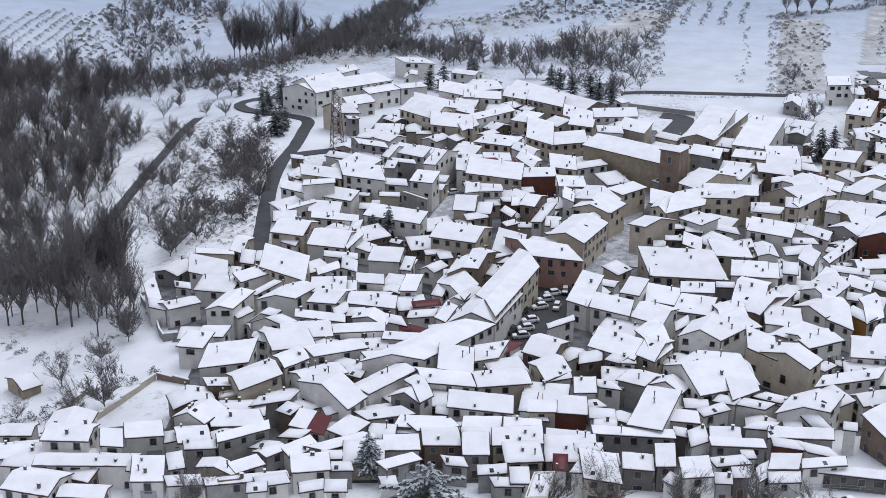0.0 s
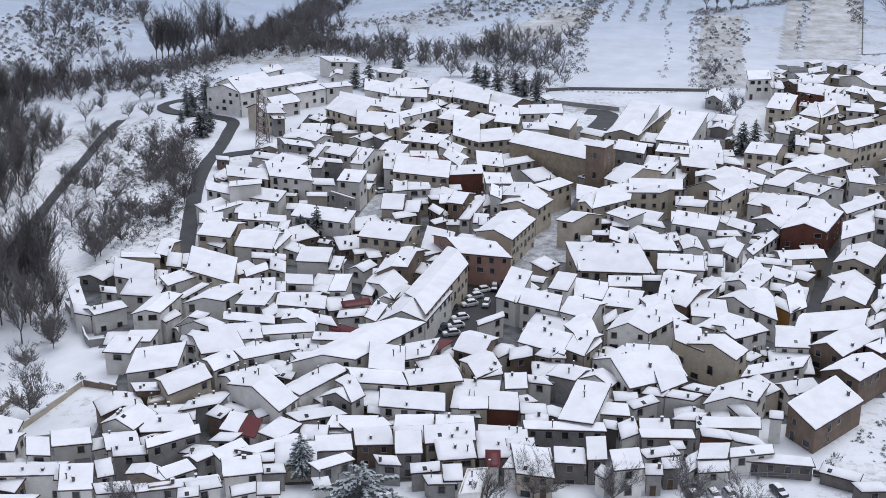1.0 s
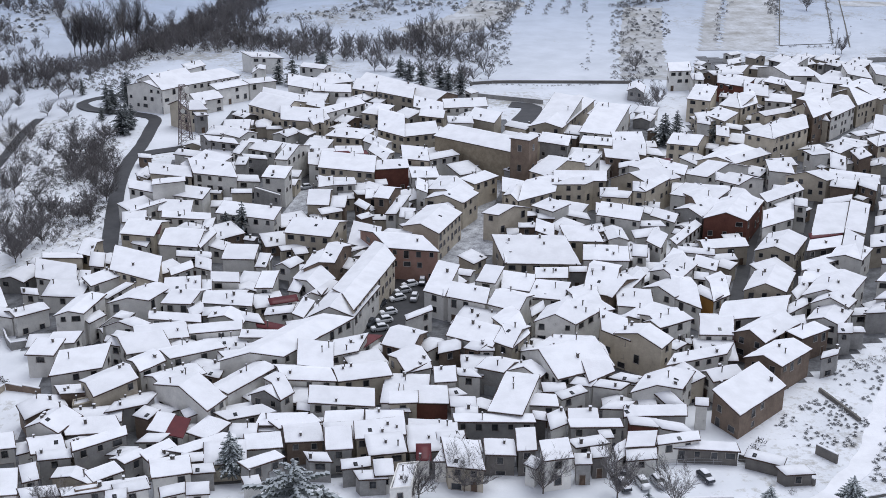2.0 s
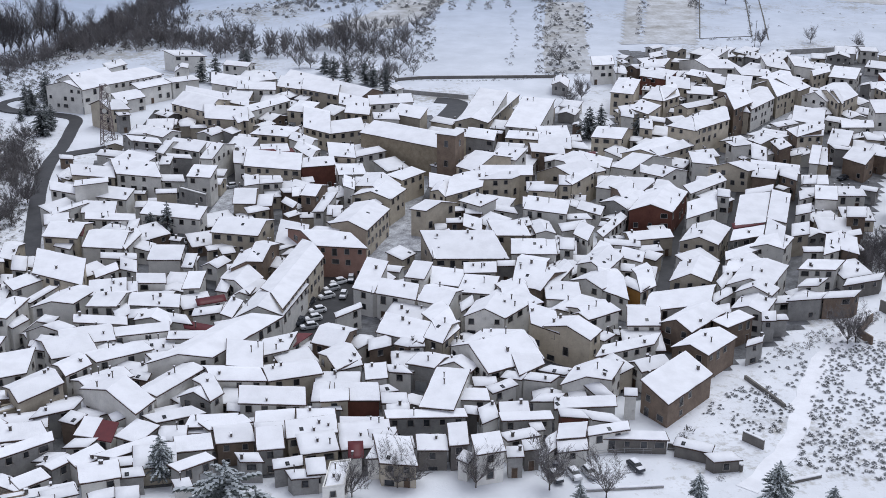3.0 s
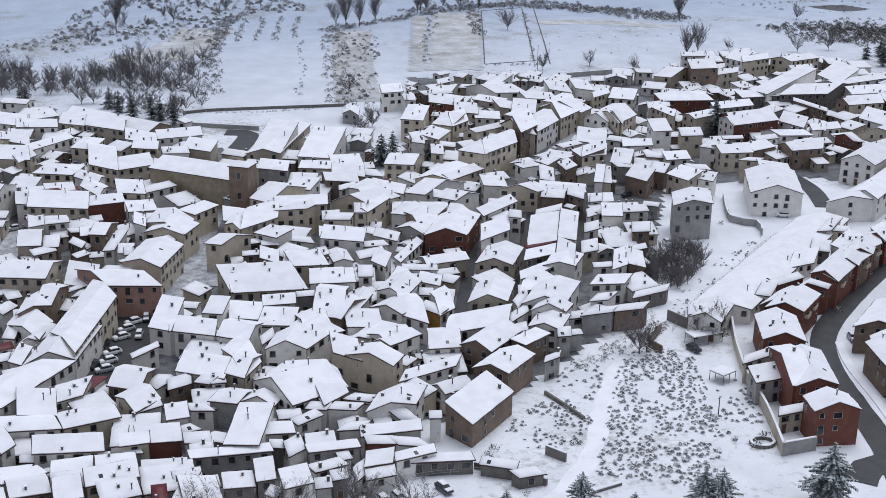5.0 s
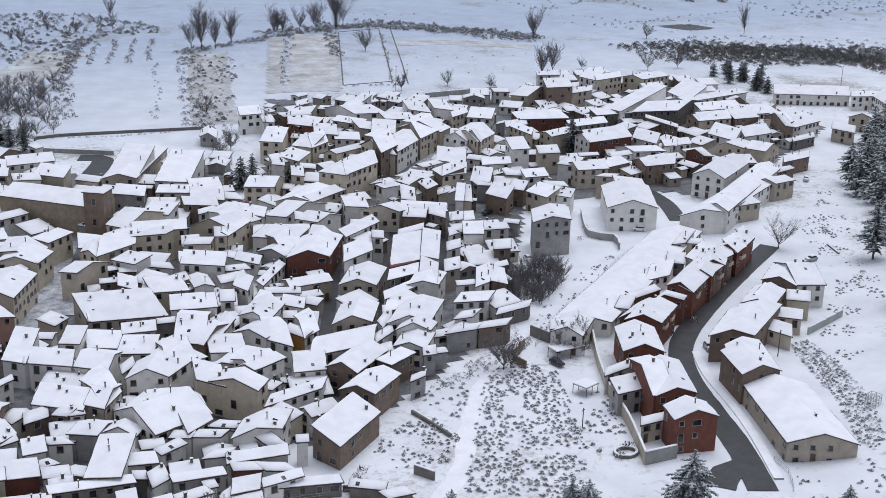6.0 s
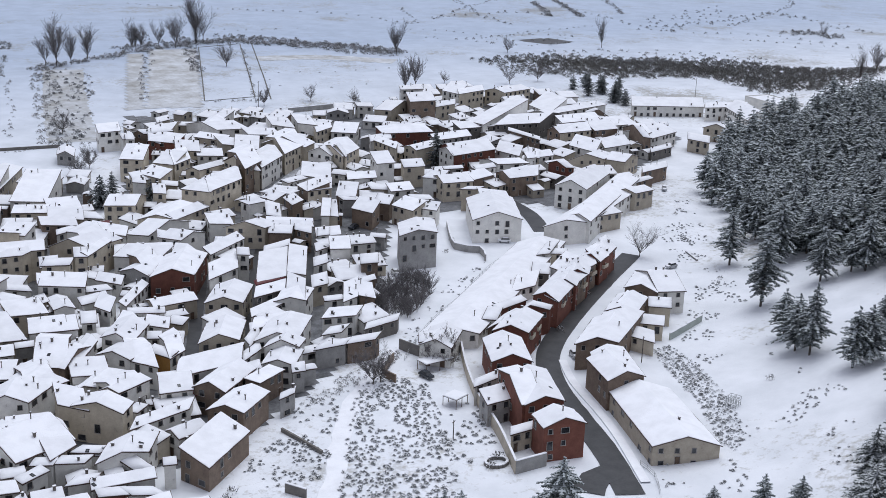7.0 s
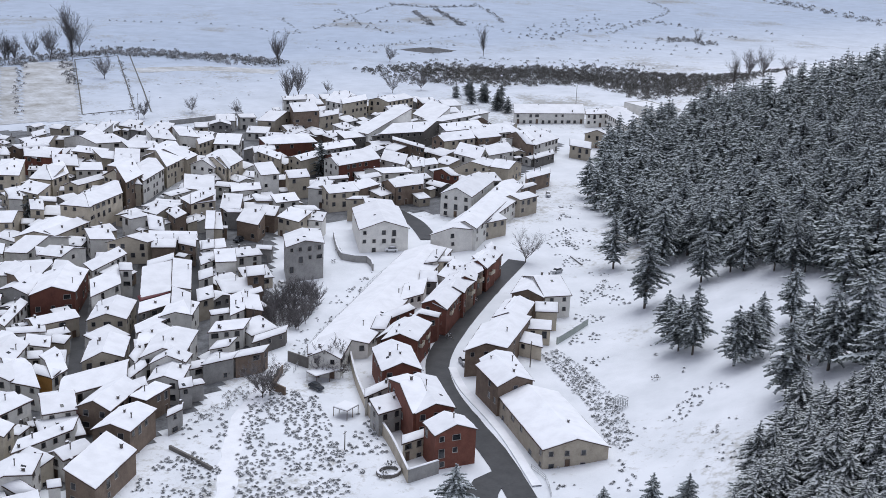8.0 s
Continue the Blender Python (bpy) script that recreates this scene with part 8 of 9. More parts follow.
def bush_mesh(seed, size, snow=0.4):
    rng = random.Random(seed)
    g = Geo()
    for k in range(70):
        a, e = rng.uniform(0, 6.283), rng.uniform(0.1, 1.4)
        d = Vector((math.cos(a) * math.cos(e), math.sin(a) * math.cos(e), math.sin(e)))
        p = d * size * rng.uniform(0.3, 0.75)
        s = d.orthogonal().normalized()
        s.rotate(Matrix.Rotation(rng.uniform(0, 6.28), 3, d))
        w = size * rng.uniform(0.05, 0.115)
        g.poly([p - s * w, p + s * w + d * 0.1, p + d * w * 2.4], 0)
        if rng.random() < snow and d.z > 0.4:
            g.poly([p - s * w + Vector((0, 0, 0.1)), p + s * w + Vector((0, 0, 0.1)), p + d * w * 1.4 + Vector((0, 0, 0.12))], 1)
    return g.mesh("foliage", [MAT["scrub"], SNOW])


PINE_SHAPES = [pine_mesh(k, h, s) for k, (h, s) in enumerate(((10.5, 3.3), (12, 3.7), (9, 3.4), (11.5, 2.9), (11, 3.9)))]
PINE_SNOWY = [pine_mesh(50 + k, h, s, 0.1, True, "heavy_frost") for k, (h, s) in enumerate(((10.5, 3.9), (12, 4.2), (9, 4.0)))]
PINE_FAR = [pine_mesh(60 + k, h, s, 0.12, False) for k, (h, s) in enumerate(((10.5, 3.4), (12, 3.8), (9, 3.5)))]
BARE_SHAPES = [bare_mesh(20, 7, 3.4, 0.35), bare_mesh(21, 8.5, 3.6, 0.45), bare_mesh(22, 5.5, 2.8, 0.3)]
BARE_FAR = [bare_mesh(24, 7, 3.4, 0.35, 18, 1), bare_mesh(25, 8.5, 3.6, 0.45, 18, 1), bare_mesh(26, 5.5, 2.8, 0.3, 18, 1)]
POPLAR_SHAPES = [bare_mesh(30, 16, 5.0, 0.75, 8), bare_mesh(31, 18, 4.4, 0.9, 8), bare_mesh(32, 13, 5.6, 0.55, 8), bare_mesh(33, 15, 6.0, 0.65, 8)]
def tussock_mesh(seed):
    """A rounded grey-green clump of stalks with snow caught on its crown."""
    r = random.Random(seed)
    g = Geo()
    for k in range(75):
        a, e = r.uniform(0, 6.283), r.uniform(0.0, 1.5)
        d = Vector((math.cos(a) * math.cos(e), 0.75 * math.sin(a) * math.cos(e), 0.8 * math.sin(e)))
        s = d.orthogonal().normalized()
        s.rotate(Matrix.Rotation(r.uniform(0, 6.28), 3, d.normalized()))
        p, w = d * r.uniform(0.2, 0.7), r.uniform(0.09, 0.17)
        g.poly([p - s * w, p + s * w, p + d * 0.42 + s * r.uniform(-0.1, 0.1)], 0)
    for k in range(11):
        a, q = r.uniform(0, 6.283), r.uniform(0, 0.8)
        c = Vector((math.cos(a) * q, math.sin(a) * q, 0.9 - 0.55 * q))
        g.poly([c + Vector((0.14 * math.cos(t * 1.26 + a), 0.14 * math.sin(t * 1.26 + a), r.uniform(-0.05, 0.03))) for t in range(5)], 1)
    return g.mesh("foliage", [MAT["tussock"], SNOW])


TUSSOCK_SHAPES = [(tussock_mesh(90 + k),) for k in range(4)]


def clumped(places, scale, floor, shift=0.0):
    """Keeps the places that lie in uneven drifts."""
    return [p for p in places if noise.noise(Vector((p[0] * scale + shift, p[1] * scale, 3.3))) > floor]


BUSH_SHAPES = [bush_mesh(40 + k, 1.0) for k in range(3)]


def plant(shapes, name, label, category, group, x, y, scale, rng):
    """Plants one tree with its foot on the land."""
    k = rng.randrange(len(shapes))
    m = pose(x, y, ground(x, y) - 0.1, 0, 0, rng.uniform(0, 360)) @ Matrix.Diagonal((scale * rng.uniform(0.9, 1.1), scale * rng.uniform(0.9, 1.1), scale, 1))
    root = new(name)
    root.matrix_basis = m
    tagged(root, label, category, group)
    for part_name, me in zip(("trunk", "crown") if len(shapes[k]) == 2 else ("foliage",), shapes[k]):
        child(part_name, me, root)
    return root


def spots(poly, gap, seed, keep=1.0, loose=0.45):
    rng = random.Random(seed)
    xs, ys = [p[0] for p in poly], [p[1] for p in poly]
    out = []
    y = min(ys)
    while y < max(ys):
        x = min(xs)
        while x < max(xs):
            px, py = x + rng.uniform(-loose, loose) * gap, y + rng.uniform(-loose, loose) * gap
            if in_poly(poly, px, py) and rng.random() < keep:
                out.append((px, py))
            x += gap
        y += gap
    return out


def joined(name, label, category, shapes, places, low, high, seed):
    """Many plants that nobody would count, as one object."""
    rng = random.Random(seed)
    packs = []
    for shape in shapes:
        vs, loops, sizes, mats_of, names = [], [], [], [], []
        base = 0
        for me in shape:
            co = np.empty(len(me.vertices) * 3, np.float32)
            me.vertices.foreach_get("co", co)
            vs.append(co.reshape(-1, 3))
            li = np.empty(len(me.loops), np.int32)
            me.loops.foreach_get("vertex_index", li)
            loops.append(li + base)
            ls = np.empty(len(me.polygons), np.int32)
            me.polygons.foreach_get("loop_total", ls)
            sizes.append(ls)
            mi = np.empty(len(me.polygons), np.int32)
            me.polygons.foreach_get("material_index", mi)
            mats_of.append(mi + len(names))
            names += list(me.materials)
            base += len(co) // 3
        packs.append((np.concatenate(vs), np.concatenate(loops), np.concatenate(sizes), np.concatenate(mats_of), names))
    V, L, S, M = [], [], [], []
    n = 0
    for x, y in places:
        vs, li, ls, mi, names = packs[rng.randrange(len(packs))]
        sc, a = rng.uniform(low, high), rng.uniform(0, 6.283)
        c, s = math.cos(a) * sc, math.sin(a) * sc
        q = np.empty_like(vs)
        q[:, 0], q[:, 1], q[:, 2] = vs[:, 0] * c - vs[:, 1] * s + x, vs[:, 0] * s + vs[:, 1] * c + y, vs[:, 2] * sc * rng.uniform(0.9, 1.15) + ground(x, y) - 0.08
        V.append(q), L.append(li + n), S.append(ls), M.append(mi)
        n += len(vs)
    V, L, S, M = np.concatenate(V), np.concatenate(L), np.concatenate(S), np.concatenate(M)
    me = bpy.data.meshes.new(name)
    me.vertices.add(len(V))
    me.vertices.foreach_set("co", V.ravel())
    me.loops.add(len(L))
    me.loops.foreach_set("vertex_index", L)
    me.polygons.add(len(S))
    me.polygons.foreach_set("loop_start", np.concatenate(([0], np.cumsum(S)[:-1])).astype(np.int32))
    me.polygons.foreach_set("loop_total", S)
    for m in packs[0][4]:
        me.materials.append(m)
    me.polygons.foreach_set("material_index", M)
    me.update(calc_edges=True)
    return tagged(new(name, me), label, category, kind="stuff")


PINE = (PINE_SHAPES, "pine_tree", "dark green pine with snow on its boughs, standing in snow", "pine tree", "pines on the slope")
BARE = (BARE_SHAPES, "bare_tree", "leafless grey-brown broadleaf tree standing in snow", "tree", "bare trees")
POPLAR = (POPLAR_SHAPES, "poplar", "tall leafless poplar with upright grey-brown twigs", "tree", "poplars by the stream")
BUSH = ([(b,) for b in BUSH_SHAPES], "bush", "dry brown bush dusted with snow", "bush", "bushes")
rng = random.Random(11)

# pines round the clearing on the wooded hill
for x, y, s in [(*(275.7, 260.5), 0.95), (*(253.2, 226.1), 1.2), (*(231.4, 194.1), 0.8), (*(229.9, 188.3), 0.95), (*(225.4, 172.1), 0.85), (*(228.5, 170.3), 0.75), (*(248.5, 174.0), 0.85), (*(225.7, 147.2), 1.1),
                (*(229.9, 143.2), 1.15), (*(212.8, 148.1), 1.05), (*(271.7, 222.2), 0.95), (*(278.5, 217.5), 0.9), (*(279.1, 213.4), 0.9), (*(329.9, 327.8), 0.9), (*(334.2, 324.6), 0.9), (*(239.5, 176.0), 0.6), (*(229.3, 154.9), 1.0),
                (*(279.0, 203.0), 0.9), (*(275.3, 194.6), 0.9), (*(283.2, 247.6), 1.0), (*(298.0, 276.2), 1.0), (*(221.0, 132.5), 1.1), (*(237.5, 203.4), 0.75)]:
    plant(*PINE, x, y, s * 1.75, rng)
for x, y in spots([(326.3, 331.7), (390.6, 382.7), (424.8, 385.4), (448.8, 373.8), (459.5, 351.3), (476.0, 302.1), (435.0, 244.5), (281.2, 150.9), (270.1, 182.0), (282.9, 213.7), (283.6, 241.2), (295.3, 266.0), (309.9, 295.8)], 8.5, 3)[:150]:
    plant(*PINE, x, y, rng.uniform(1.25, 1.75), rng)
WOOD = [(332.0, 333.1), (390.3, 380.2), (424.8, 385.4), (448.8, 373.8), (459.5, 351.3), (476.0, 302.1), (417.1, 195.2), (239.0, 102.7), (252.9, 151.6), (271.8, 183.3), (284.9, 215.3), (285.6, 243.1), (297.6, 268.2), (312.4, 298.4)]
joined("pine_wood", "dense dark pine wood with snow-dusted crowns on the hillside", "pine wood", PINE_FAR, spots(WOOD, 6.4, 4, 0.92), 1.15, 1.65, 5)
joined("pine_wood", "pines with heavy snow on their boughs along the foot of the look-out", "pine wood", PINE_SNOWY, spots([(172.6, 127.4), (186.5, 134.1), (198.2, 136.8), (212.6, 132.3), (226.0, 130.1), (221.6, 109.2), (156.8, 71.6), (142.9, 107.6), (158.8, 119.8)], 4.2, 6, 0.92), 0.75, 1.15, 7)
for x, y, s in [(*(162.3, 138.7), 0.85), (*(164.7, 132.8), 0.8), (*(135.4, 163.8), 1.1), (*(92.1, 176.0), 0.7), (*(78.2, 177.4), 0.6), (*(57.6, 179.6), 0.45), (*(100.0, 171.2), 0.5), (*(115.5, 167.4), 0.8), (*(112.6, 169.0), 0.75), (*(152.9, 142.3), 0.9), (*(-13.3, 200.9), 0.75), (*(-14.1, 201.9), 0.6)]:
    plant(*PINE, x, y, s * 1.15, rng)
CEDAR = ([pine_mesh(80, 8.5, 5.6, 0.03), pine_mesh(81, 7.5, 5.0, 0.03)], "evergreen_tree", "broad dark evergreen tree with snow on its foliage", "tree", "evergreens")
for x, y, s in [(*(-2.3, 182.4), 1.75), (*(-6.1, 180.7), 1.3), (*(2.5, 181.5), 1.1)]:
    plant(*CEDAR, x, y, s, rng)
CONIFER = ([pine_mesh(170 + k, h, w, 0.08, True, "dusting", "dark_needle") for k, (h, w) in enumerate(((10.5, 3.0), (9.5, 3.4), (8.5, 2.8)))], "conifer", "dark conifer dusted with snow, standing among buildings", "conifer", "conifers in the village")
# conifers among the houses
for x, y, s in [(*(-5.5, 504.7), 1.2), (*(-0.0, 500.9), 1.2), (*(44.7, 512.3), 1.1), (*(47.6, 504.5), 1.1), (*(51.8, 495.1), 1.2), (*(58.9, 491.4), 1.0), (*(61.8, 487.7), 1.1), (*(65.7, 479.7), 1.0), (*(11.2, 532.8), 0.8), (*(13.6, 532.8), 0.8), (*(-15.1, 328.3), 1.1), (*(-19.5, 329.1), 0.9),
                (*(-71.3, 486.0), 1.0), (*(-68.3, 480.2), 0.9), (*(-63.6, 487.3), 1.2), (*(-83.7, 508.0), 0.7), (*(-59.8, 438.2), 1.2), (*(-58.0, 449.2), 1.0), (*(-54.0, 472.7), 0.8), (*(125.5, 402.8), 1.3), (*(133.6, 415.5), 0.9), (*(142.9, 402.3), 1.0), (*(259.5, 404.7), 1.4), (*(265.6, 414.5), 1.2)]:
    plant(*CONIFER, x, y, s, rng)
for x, y in spots([(405.0, 508.8), (406.0, 460.3), (425.0, 482.3), (422.4, 528.6)], 8, 8):
    plant(*CONIFER, x, y, rng.uniform(0.9, 1.2), rng)

# bare wood along the stream
LEFT = [(-206.2, 535.8), (-162.5, 535.1), (-130.5, 555.5), (-139.6, 524.9), (-139.9, 507.1), (-127.5, 484.1), (-113.1, 463.0), (-110.4, 430.1), (-111.1, 400.5), (-114.1, 363.7), (-114.9, 329.7), (-125.7, 306.9)]
for x, y in spots(LEFT, 9.5, 9, 0.92)[:170]:
    plant(*POPLAR, x, y, rng.uniform(0.5, 0.9), rng)
for x, y in spots([(-99.0, 277.9), (-84.4, 270.1), (-75.4, 283.7), (-88.4, 322.7), (-103.7, 323.9), (-115.3, 293.4)], 6.5, 10, 0.85)[:60]:
    plant(*POPLAR, x, y, rng.uniform(0.7, 1.05), rng)
joined("bare_thicket", "grey-brown leafless thicket along the stream", "thicket", BARE_FAR, spots(LEFT, 5.4, 12, 0.75), 0.5, 1.15, 13)
for x, y in [(-101.3, 604.9), (-98.4, 603.9), (-95.2, 602.7), (-92.2, 602.1), (-88.6, 602.2), (-85.4, 603.3), (-82.6, 607.0), (-79.6, 618.4), (-77.2, 622.7), (-74.9, 627.1), (65.9, 680.6)]:
    plant(*POPLAR, x, y, rng.uniform(0.9, 1.1), rng)
for x, y in [(529.1, 415.0), (518.7, 398.1), (500.8, 370.4), (504.8, 404.9), (325.6, 538.8), (331.8, 539.1), (523.8, 624.7), (385.5, 651.0), (244.4, 707.4), (268.9, 707.4), (280.0, 703.2), (716.5, 611.2)]:
    plant(*POPLAR, x, y, rng.uniform(0.6, 0.9), rng)
for x, y in [(-83.3, 247.6), (-77.4, 258.6), (-70.2, 233.4), (-76.6, 232.6), (-75.1, 273.4), (-73.4, 268.1), (-88.8, 233.7), (-76.7, 330.8), (-74.1, 327.2), (-74.9, 323.7), (-70.2, 651.3), (-60.6, 659.0), (-47.9, 648.0), (34.8, 522.4), (39.6, 522.3), (30.5, 554.7), (44.8, 560.3), (58.0, 566.1), (-93.8, 485.4), (-87.8, 511.7), (-94.0, 512.9), (-110.0, 512.7), (-64.3, 399.1), (-113.0, 495.7), (-89.7, 417.9), (245.1, 532.7), (270.4, 534.7), (286.3, 519.8), (270.5, 635.9), (355.9, 549.3), (387.1, 534.6), (406.6, 535.6), (451.2, 626.9),
             (136.2, 236.0), (138.4, 236.5), (155.8, 239.8), (158.1, 237.1), (54.2, 187.2), (41.5, 190.2), (27.7, 192.6), (19.4, 190.8), (-44.1, 191.9), (30.6, 193.1), (63.4, 183.0), (258.1, 281.9), (144.7, 511.6), (137.9, 454.9), (131.3, 447.8)]:
    plant(*BARE, x, y, rng.uniform(0.8, 1.25), rng)
for x, y in spots([(-102.4, 426.2), (-96.4, 474.9), (-80.3, 478.6), (-60.0, 424.1), (-56.1, 379.8), (-54.9, 334.2), (-72.4, 333.7), (-89.7, 345.4)], 8.5, 14, 0.7)[:70]:
    plant(*(BARE if rng.random() < 0.6 else BUSH), x, y, rng.uniform(0.6, 1.2), rng)
for x, y in spots([(-116.1, 424.7), (-114.5, 491.8), (-88.9, 534.0), (-75.7, 546.4), (-101.0, 576.7), (-120.5, 543.3)], 17, 15, 0.8)[:40]:
    plant(*BARE, x, y, rng.uniform(0.6, 1.0), rng)
joined("hillside_scrub", "low dark scrub and dry stalks poking through snow", "scrub", [(b,) for b in BUSH_SHAPES], spots([(-105.3, 420.9), (-95.5, 470.0), (-79.6, 473.9), (-60.0, 424.1), (-56.1, 379.8), (-54.2, 329.6), (-71.5, 329.0), (-93.2, 342.3)], 2.1, 16, 0.8), 0.3, 1.2, 17)
for seed, poly, gap in ((92, [(-70.1, 383.2), (-67.2, 433.0), (-58.1, 441.6), (-54.7, 397.3), (-54.6, 368.6), (-57.9, 343.8)], 2.6), (94, [(-85.5, 373.6), (-73.1, 384.3), (-59.6, 344.1), (-67.3, 332.1), (-84.1, 342.9)], 3.2), (96, [(-107.0, 428.7), (-105.3, 469.4), (-101.4, 483.3), (-97.8, 423.3), (-99.3, 386.7)], 3.2)):
    joined("hillside_scrub", "dark tangled shrubs on a snowy bank", "scrub", BARE_FAR, clumped(spots(poly, gap, seed, 0.85), 0.06, -0.15), 0.35, 0.75, seed + 1)
# creek hedges and far scrub
DARK_BUSH = [(bush_mesh(160 + k, 1.0, 0.12),) for k in range(3)]


def belt(points, wide, gap, low, high, seed, label="dark leafless hedge across snowy fields", shapes=None):
    r = random.Random(seed)
    places = []
    for p in along(points, gap):
        for _ in range(max(1, int(wide / gap))):
            places.append((p.x + r.uniform(-0.5, 0.5) * wide, p.y + r.uniform(-0.5, 0.5) * wide))
    return joined("hedge", label, "hedge", shapes or [(b,) for b in BUSH_SHAPES], places, low, high, seed)


belt([(-127.2, 564.1), (-97.2, 586.7), (-69.7, 581.4), (-52.5, 631.2), (-33.2, 712.4), (-14.7, 747.2)], 22, 4, 1.5, 4.0, 20, "dark brush along a stream")
belt([(-113.9, 547.7), (-90.7, 561.5), (-66.3, 551.6), (-42.3, 569.0), (-6.2, 566.4), (24.0, 549.1)], 14, 5, 1.0, 2.8, 21, "dark brush along a stream")
belt([(-42.8, 576.0), (-22.0, 579.0), (-1.0, 560.5), (29.2, 554.7), (55.5, 566.1)], 26, 5, 0.5, 1.0, 22, "leafless trees and brush behind the village", BARE_FAR)
belt([(-127.9, 555.1), (-104.5, 566.7), (-78.6, 567.9), (-59.7, 587.4), (-41.7, 641.5), (-20.7, 721.7)], 30, 5, 0.5, 1.1, 42, "leafless trees along a stream", BARE_FAR)
belt([(-187.3, 522.3), (-166.7, 532.8), (-143.2, 534.9), (-126.4, 560.1)], 30, 5, 0.6, 1.3, 43, "leafless trees along a stream", BARE_FAR)
belt([(-40.1, 616.9), (-6.9, 634.3), (34.5, 662.7), (67.6, 699.7)], 20, 5, 1.0, 2.5, 23)
belt([(87.2, 521.9), (100.4, 590.1), (113.4, 645.4), (131.9, 709.0)], 8, 4, 1.0, 2.5, 24)
belt([(136.8, 492.0), (156.9, 576.4), (179.4, 661.6)], 12, 4, 0.8, 2.2, 25)
belt([(123.6, 516.2), (138.7, 570.8), (152.5, 629.7)], 3, 6, 0.7, 1.6, 26)
belt([(69.8, 497.7), (104.8, 489.9), (137.9, 492.0)], 2, 1.6, 0.6, 1.0, 27, "low dark hedge along a field")
belt([(200.0, 567.8), (225.4, 635.1), (253.0, 708.8), (274.1, 776.1)], 6, 6, 1.2, 2.4, 28)
belt([(248.9, 625.0), (271.4, 690.1), (288.5, 744.4)], 7, 3.5, 1.2, 2.6, 29)
belt([(241.6, 713.2), (286.1, 725.2), (335.5, 706.8), (371.8, 674.4), (385.5, 651.0)], 16, 2.8, 1.0, 2.6, 30)
belt([(441.0, 584.2), (469.1, 561.2), (517.7, 540.9), (542.4, 518.4), (522.9, 430.0)], 62, 1.7, 1.0, 2.4, 31, "dark scrub in a broad band across snowy fields", DARK_BUSH)
belt([(460.8, 610.7), (523.2, 598.8), (568.3, 568.6), (598.9, 534.3)], 30, 7, 0.8, 2.0, 32)
belt([(223.7, 549.8), (243.5, 544.6)], 4, 3, 0.8, 1.5, 33)
belt([(244.3, 540.0), (267.4, 598.4), (304.0, 689.4)], 3, 4, 0.6, 1.4, 34)
belt([(396.0, 861.0), (448.3, 830.0), (469.3, 769.4), (507.2, 848.3)], 5, 9, 1.0, 2.0, 35)
belt([(503.2, 793.1), (580.1, 800.0), (595.1, 776.1)], 5, 8, 1.0, 2.5, 36)
belt([(639.9, 819.7), (635.4, 763.2), (627.1, 681.5), (673.6, 646.7), (698.4, 587.6)], 6, 9, 1.0, 2.5, 37)
belt([(627.1, 681.5), (719.8, 717.0), (800.2, 730.9), (771.3, 622.4)], 18, 9, 1.0, 2.5, 38)
belt([(282.9, 610.4), (319.6, 598.4), (352.2, 600.9)], 5, 9, 0.5, 1.1, 39)
belt([(274.9, 586.7), (281.6, 562.7), (312.5, 561.2)], 8, 12, 0.4, 1.0, 40)
belt([(1087.3, 824.0), (1043.1, 723.8), (1003.5, 643.6)], 30, 8, 2.0, 4.0, 41)
belt([(317.5, 931.1), (356.7, 890.3), (396.0, 861.0)], 4, 7, 0.8, 1.6, 44)
belt([(499.4, 787.2), (567.7, 844.6), (657.9, 908.1)], 5, 6, 0.8, 2.0, 45)
belt([(497.3, 691.5), (543.4, 708.0), (606.1, 720.9)], 4, 6, 0.6, 1.5, 46)
belt([(650.7, 624.2), (686.5, 577.3), (701.2, 516.6), (514.5, 347.3)], 6, 6, 0.8, 1.8, 47)
belt([(444.9, 744.0), (472.9, 716.7), (484.1, 666.6), (526.1, 666.5)], 5, 7, 0.6, 1.6, 48)
belt([(287.1, 843.7), (312.0, 818.3), (333.2, 767.7), (383.8, 765.2)], 4, 8, 0.5, 1.3, 49)
belt([(-84.6, 231.7), (-78.9, 236.5), (-70.9, 243.1), (-65.1, 247.2)], 5, 2.0, 0.8, 1.8, 98, "brown bushes along a garden wall")
belt([(-106.6, 275.9), (-88.9, 262.3), (-79.1, 265.2), (-72.4, 282.7)], 6, 2.5, 0.6, 1.6, 99, "brown brush along a snowy bank")
belt([(-91.4, 230.7), (-85.3, 233.9), (-79.2, 233.3)], 8, 2.5, 0.8, 1.8, 100, "brown brush beside houses")
belt([(639.8, 854.5), (595.1, 772.5)], 5, 2.5, 1.2, 2.4, 101)
belt([(670.4, 865.5), (618.5, 764.8)], 5, 2.5, 1.2, 2.4, 102)
belt([(659.0, 918.2), (676.6, 883.3), (723.9, 882.6)], 8, 3.0, 1.2, 2.6, 103)
belt([(739.8, 898.1), (700.7, 827.3), (666.9, 772.8)], 5, 3.0, 1.0, 2.2, 104)
belt([(707.4, 635.0), (728.2, 632.6), (725.7, 607.3)], 18, 3.0, 1.2, 2.6, 105, "dark thicket round a tall tree")
belt([(581.9, 882.7), (544.9, 795.1), (535.1, 744.5)], 6, 5.0, 0.8, 2.0, 106)
belt([(460.0, 670.6), (478.5, 646.6), (517.3, 649.0)], 6, 5.0, 0.8, 1.8, 107)
belt([(701.7, 686.3), (790.1, 734.4), (883.3, 794.2), (927.9, 857.2)], 6, 4.0, 0.8, 2.0, 108)
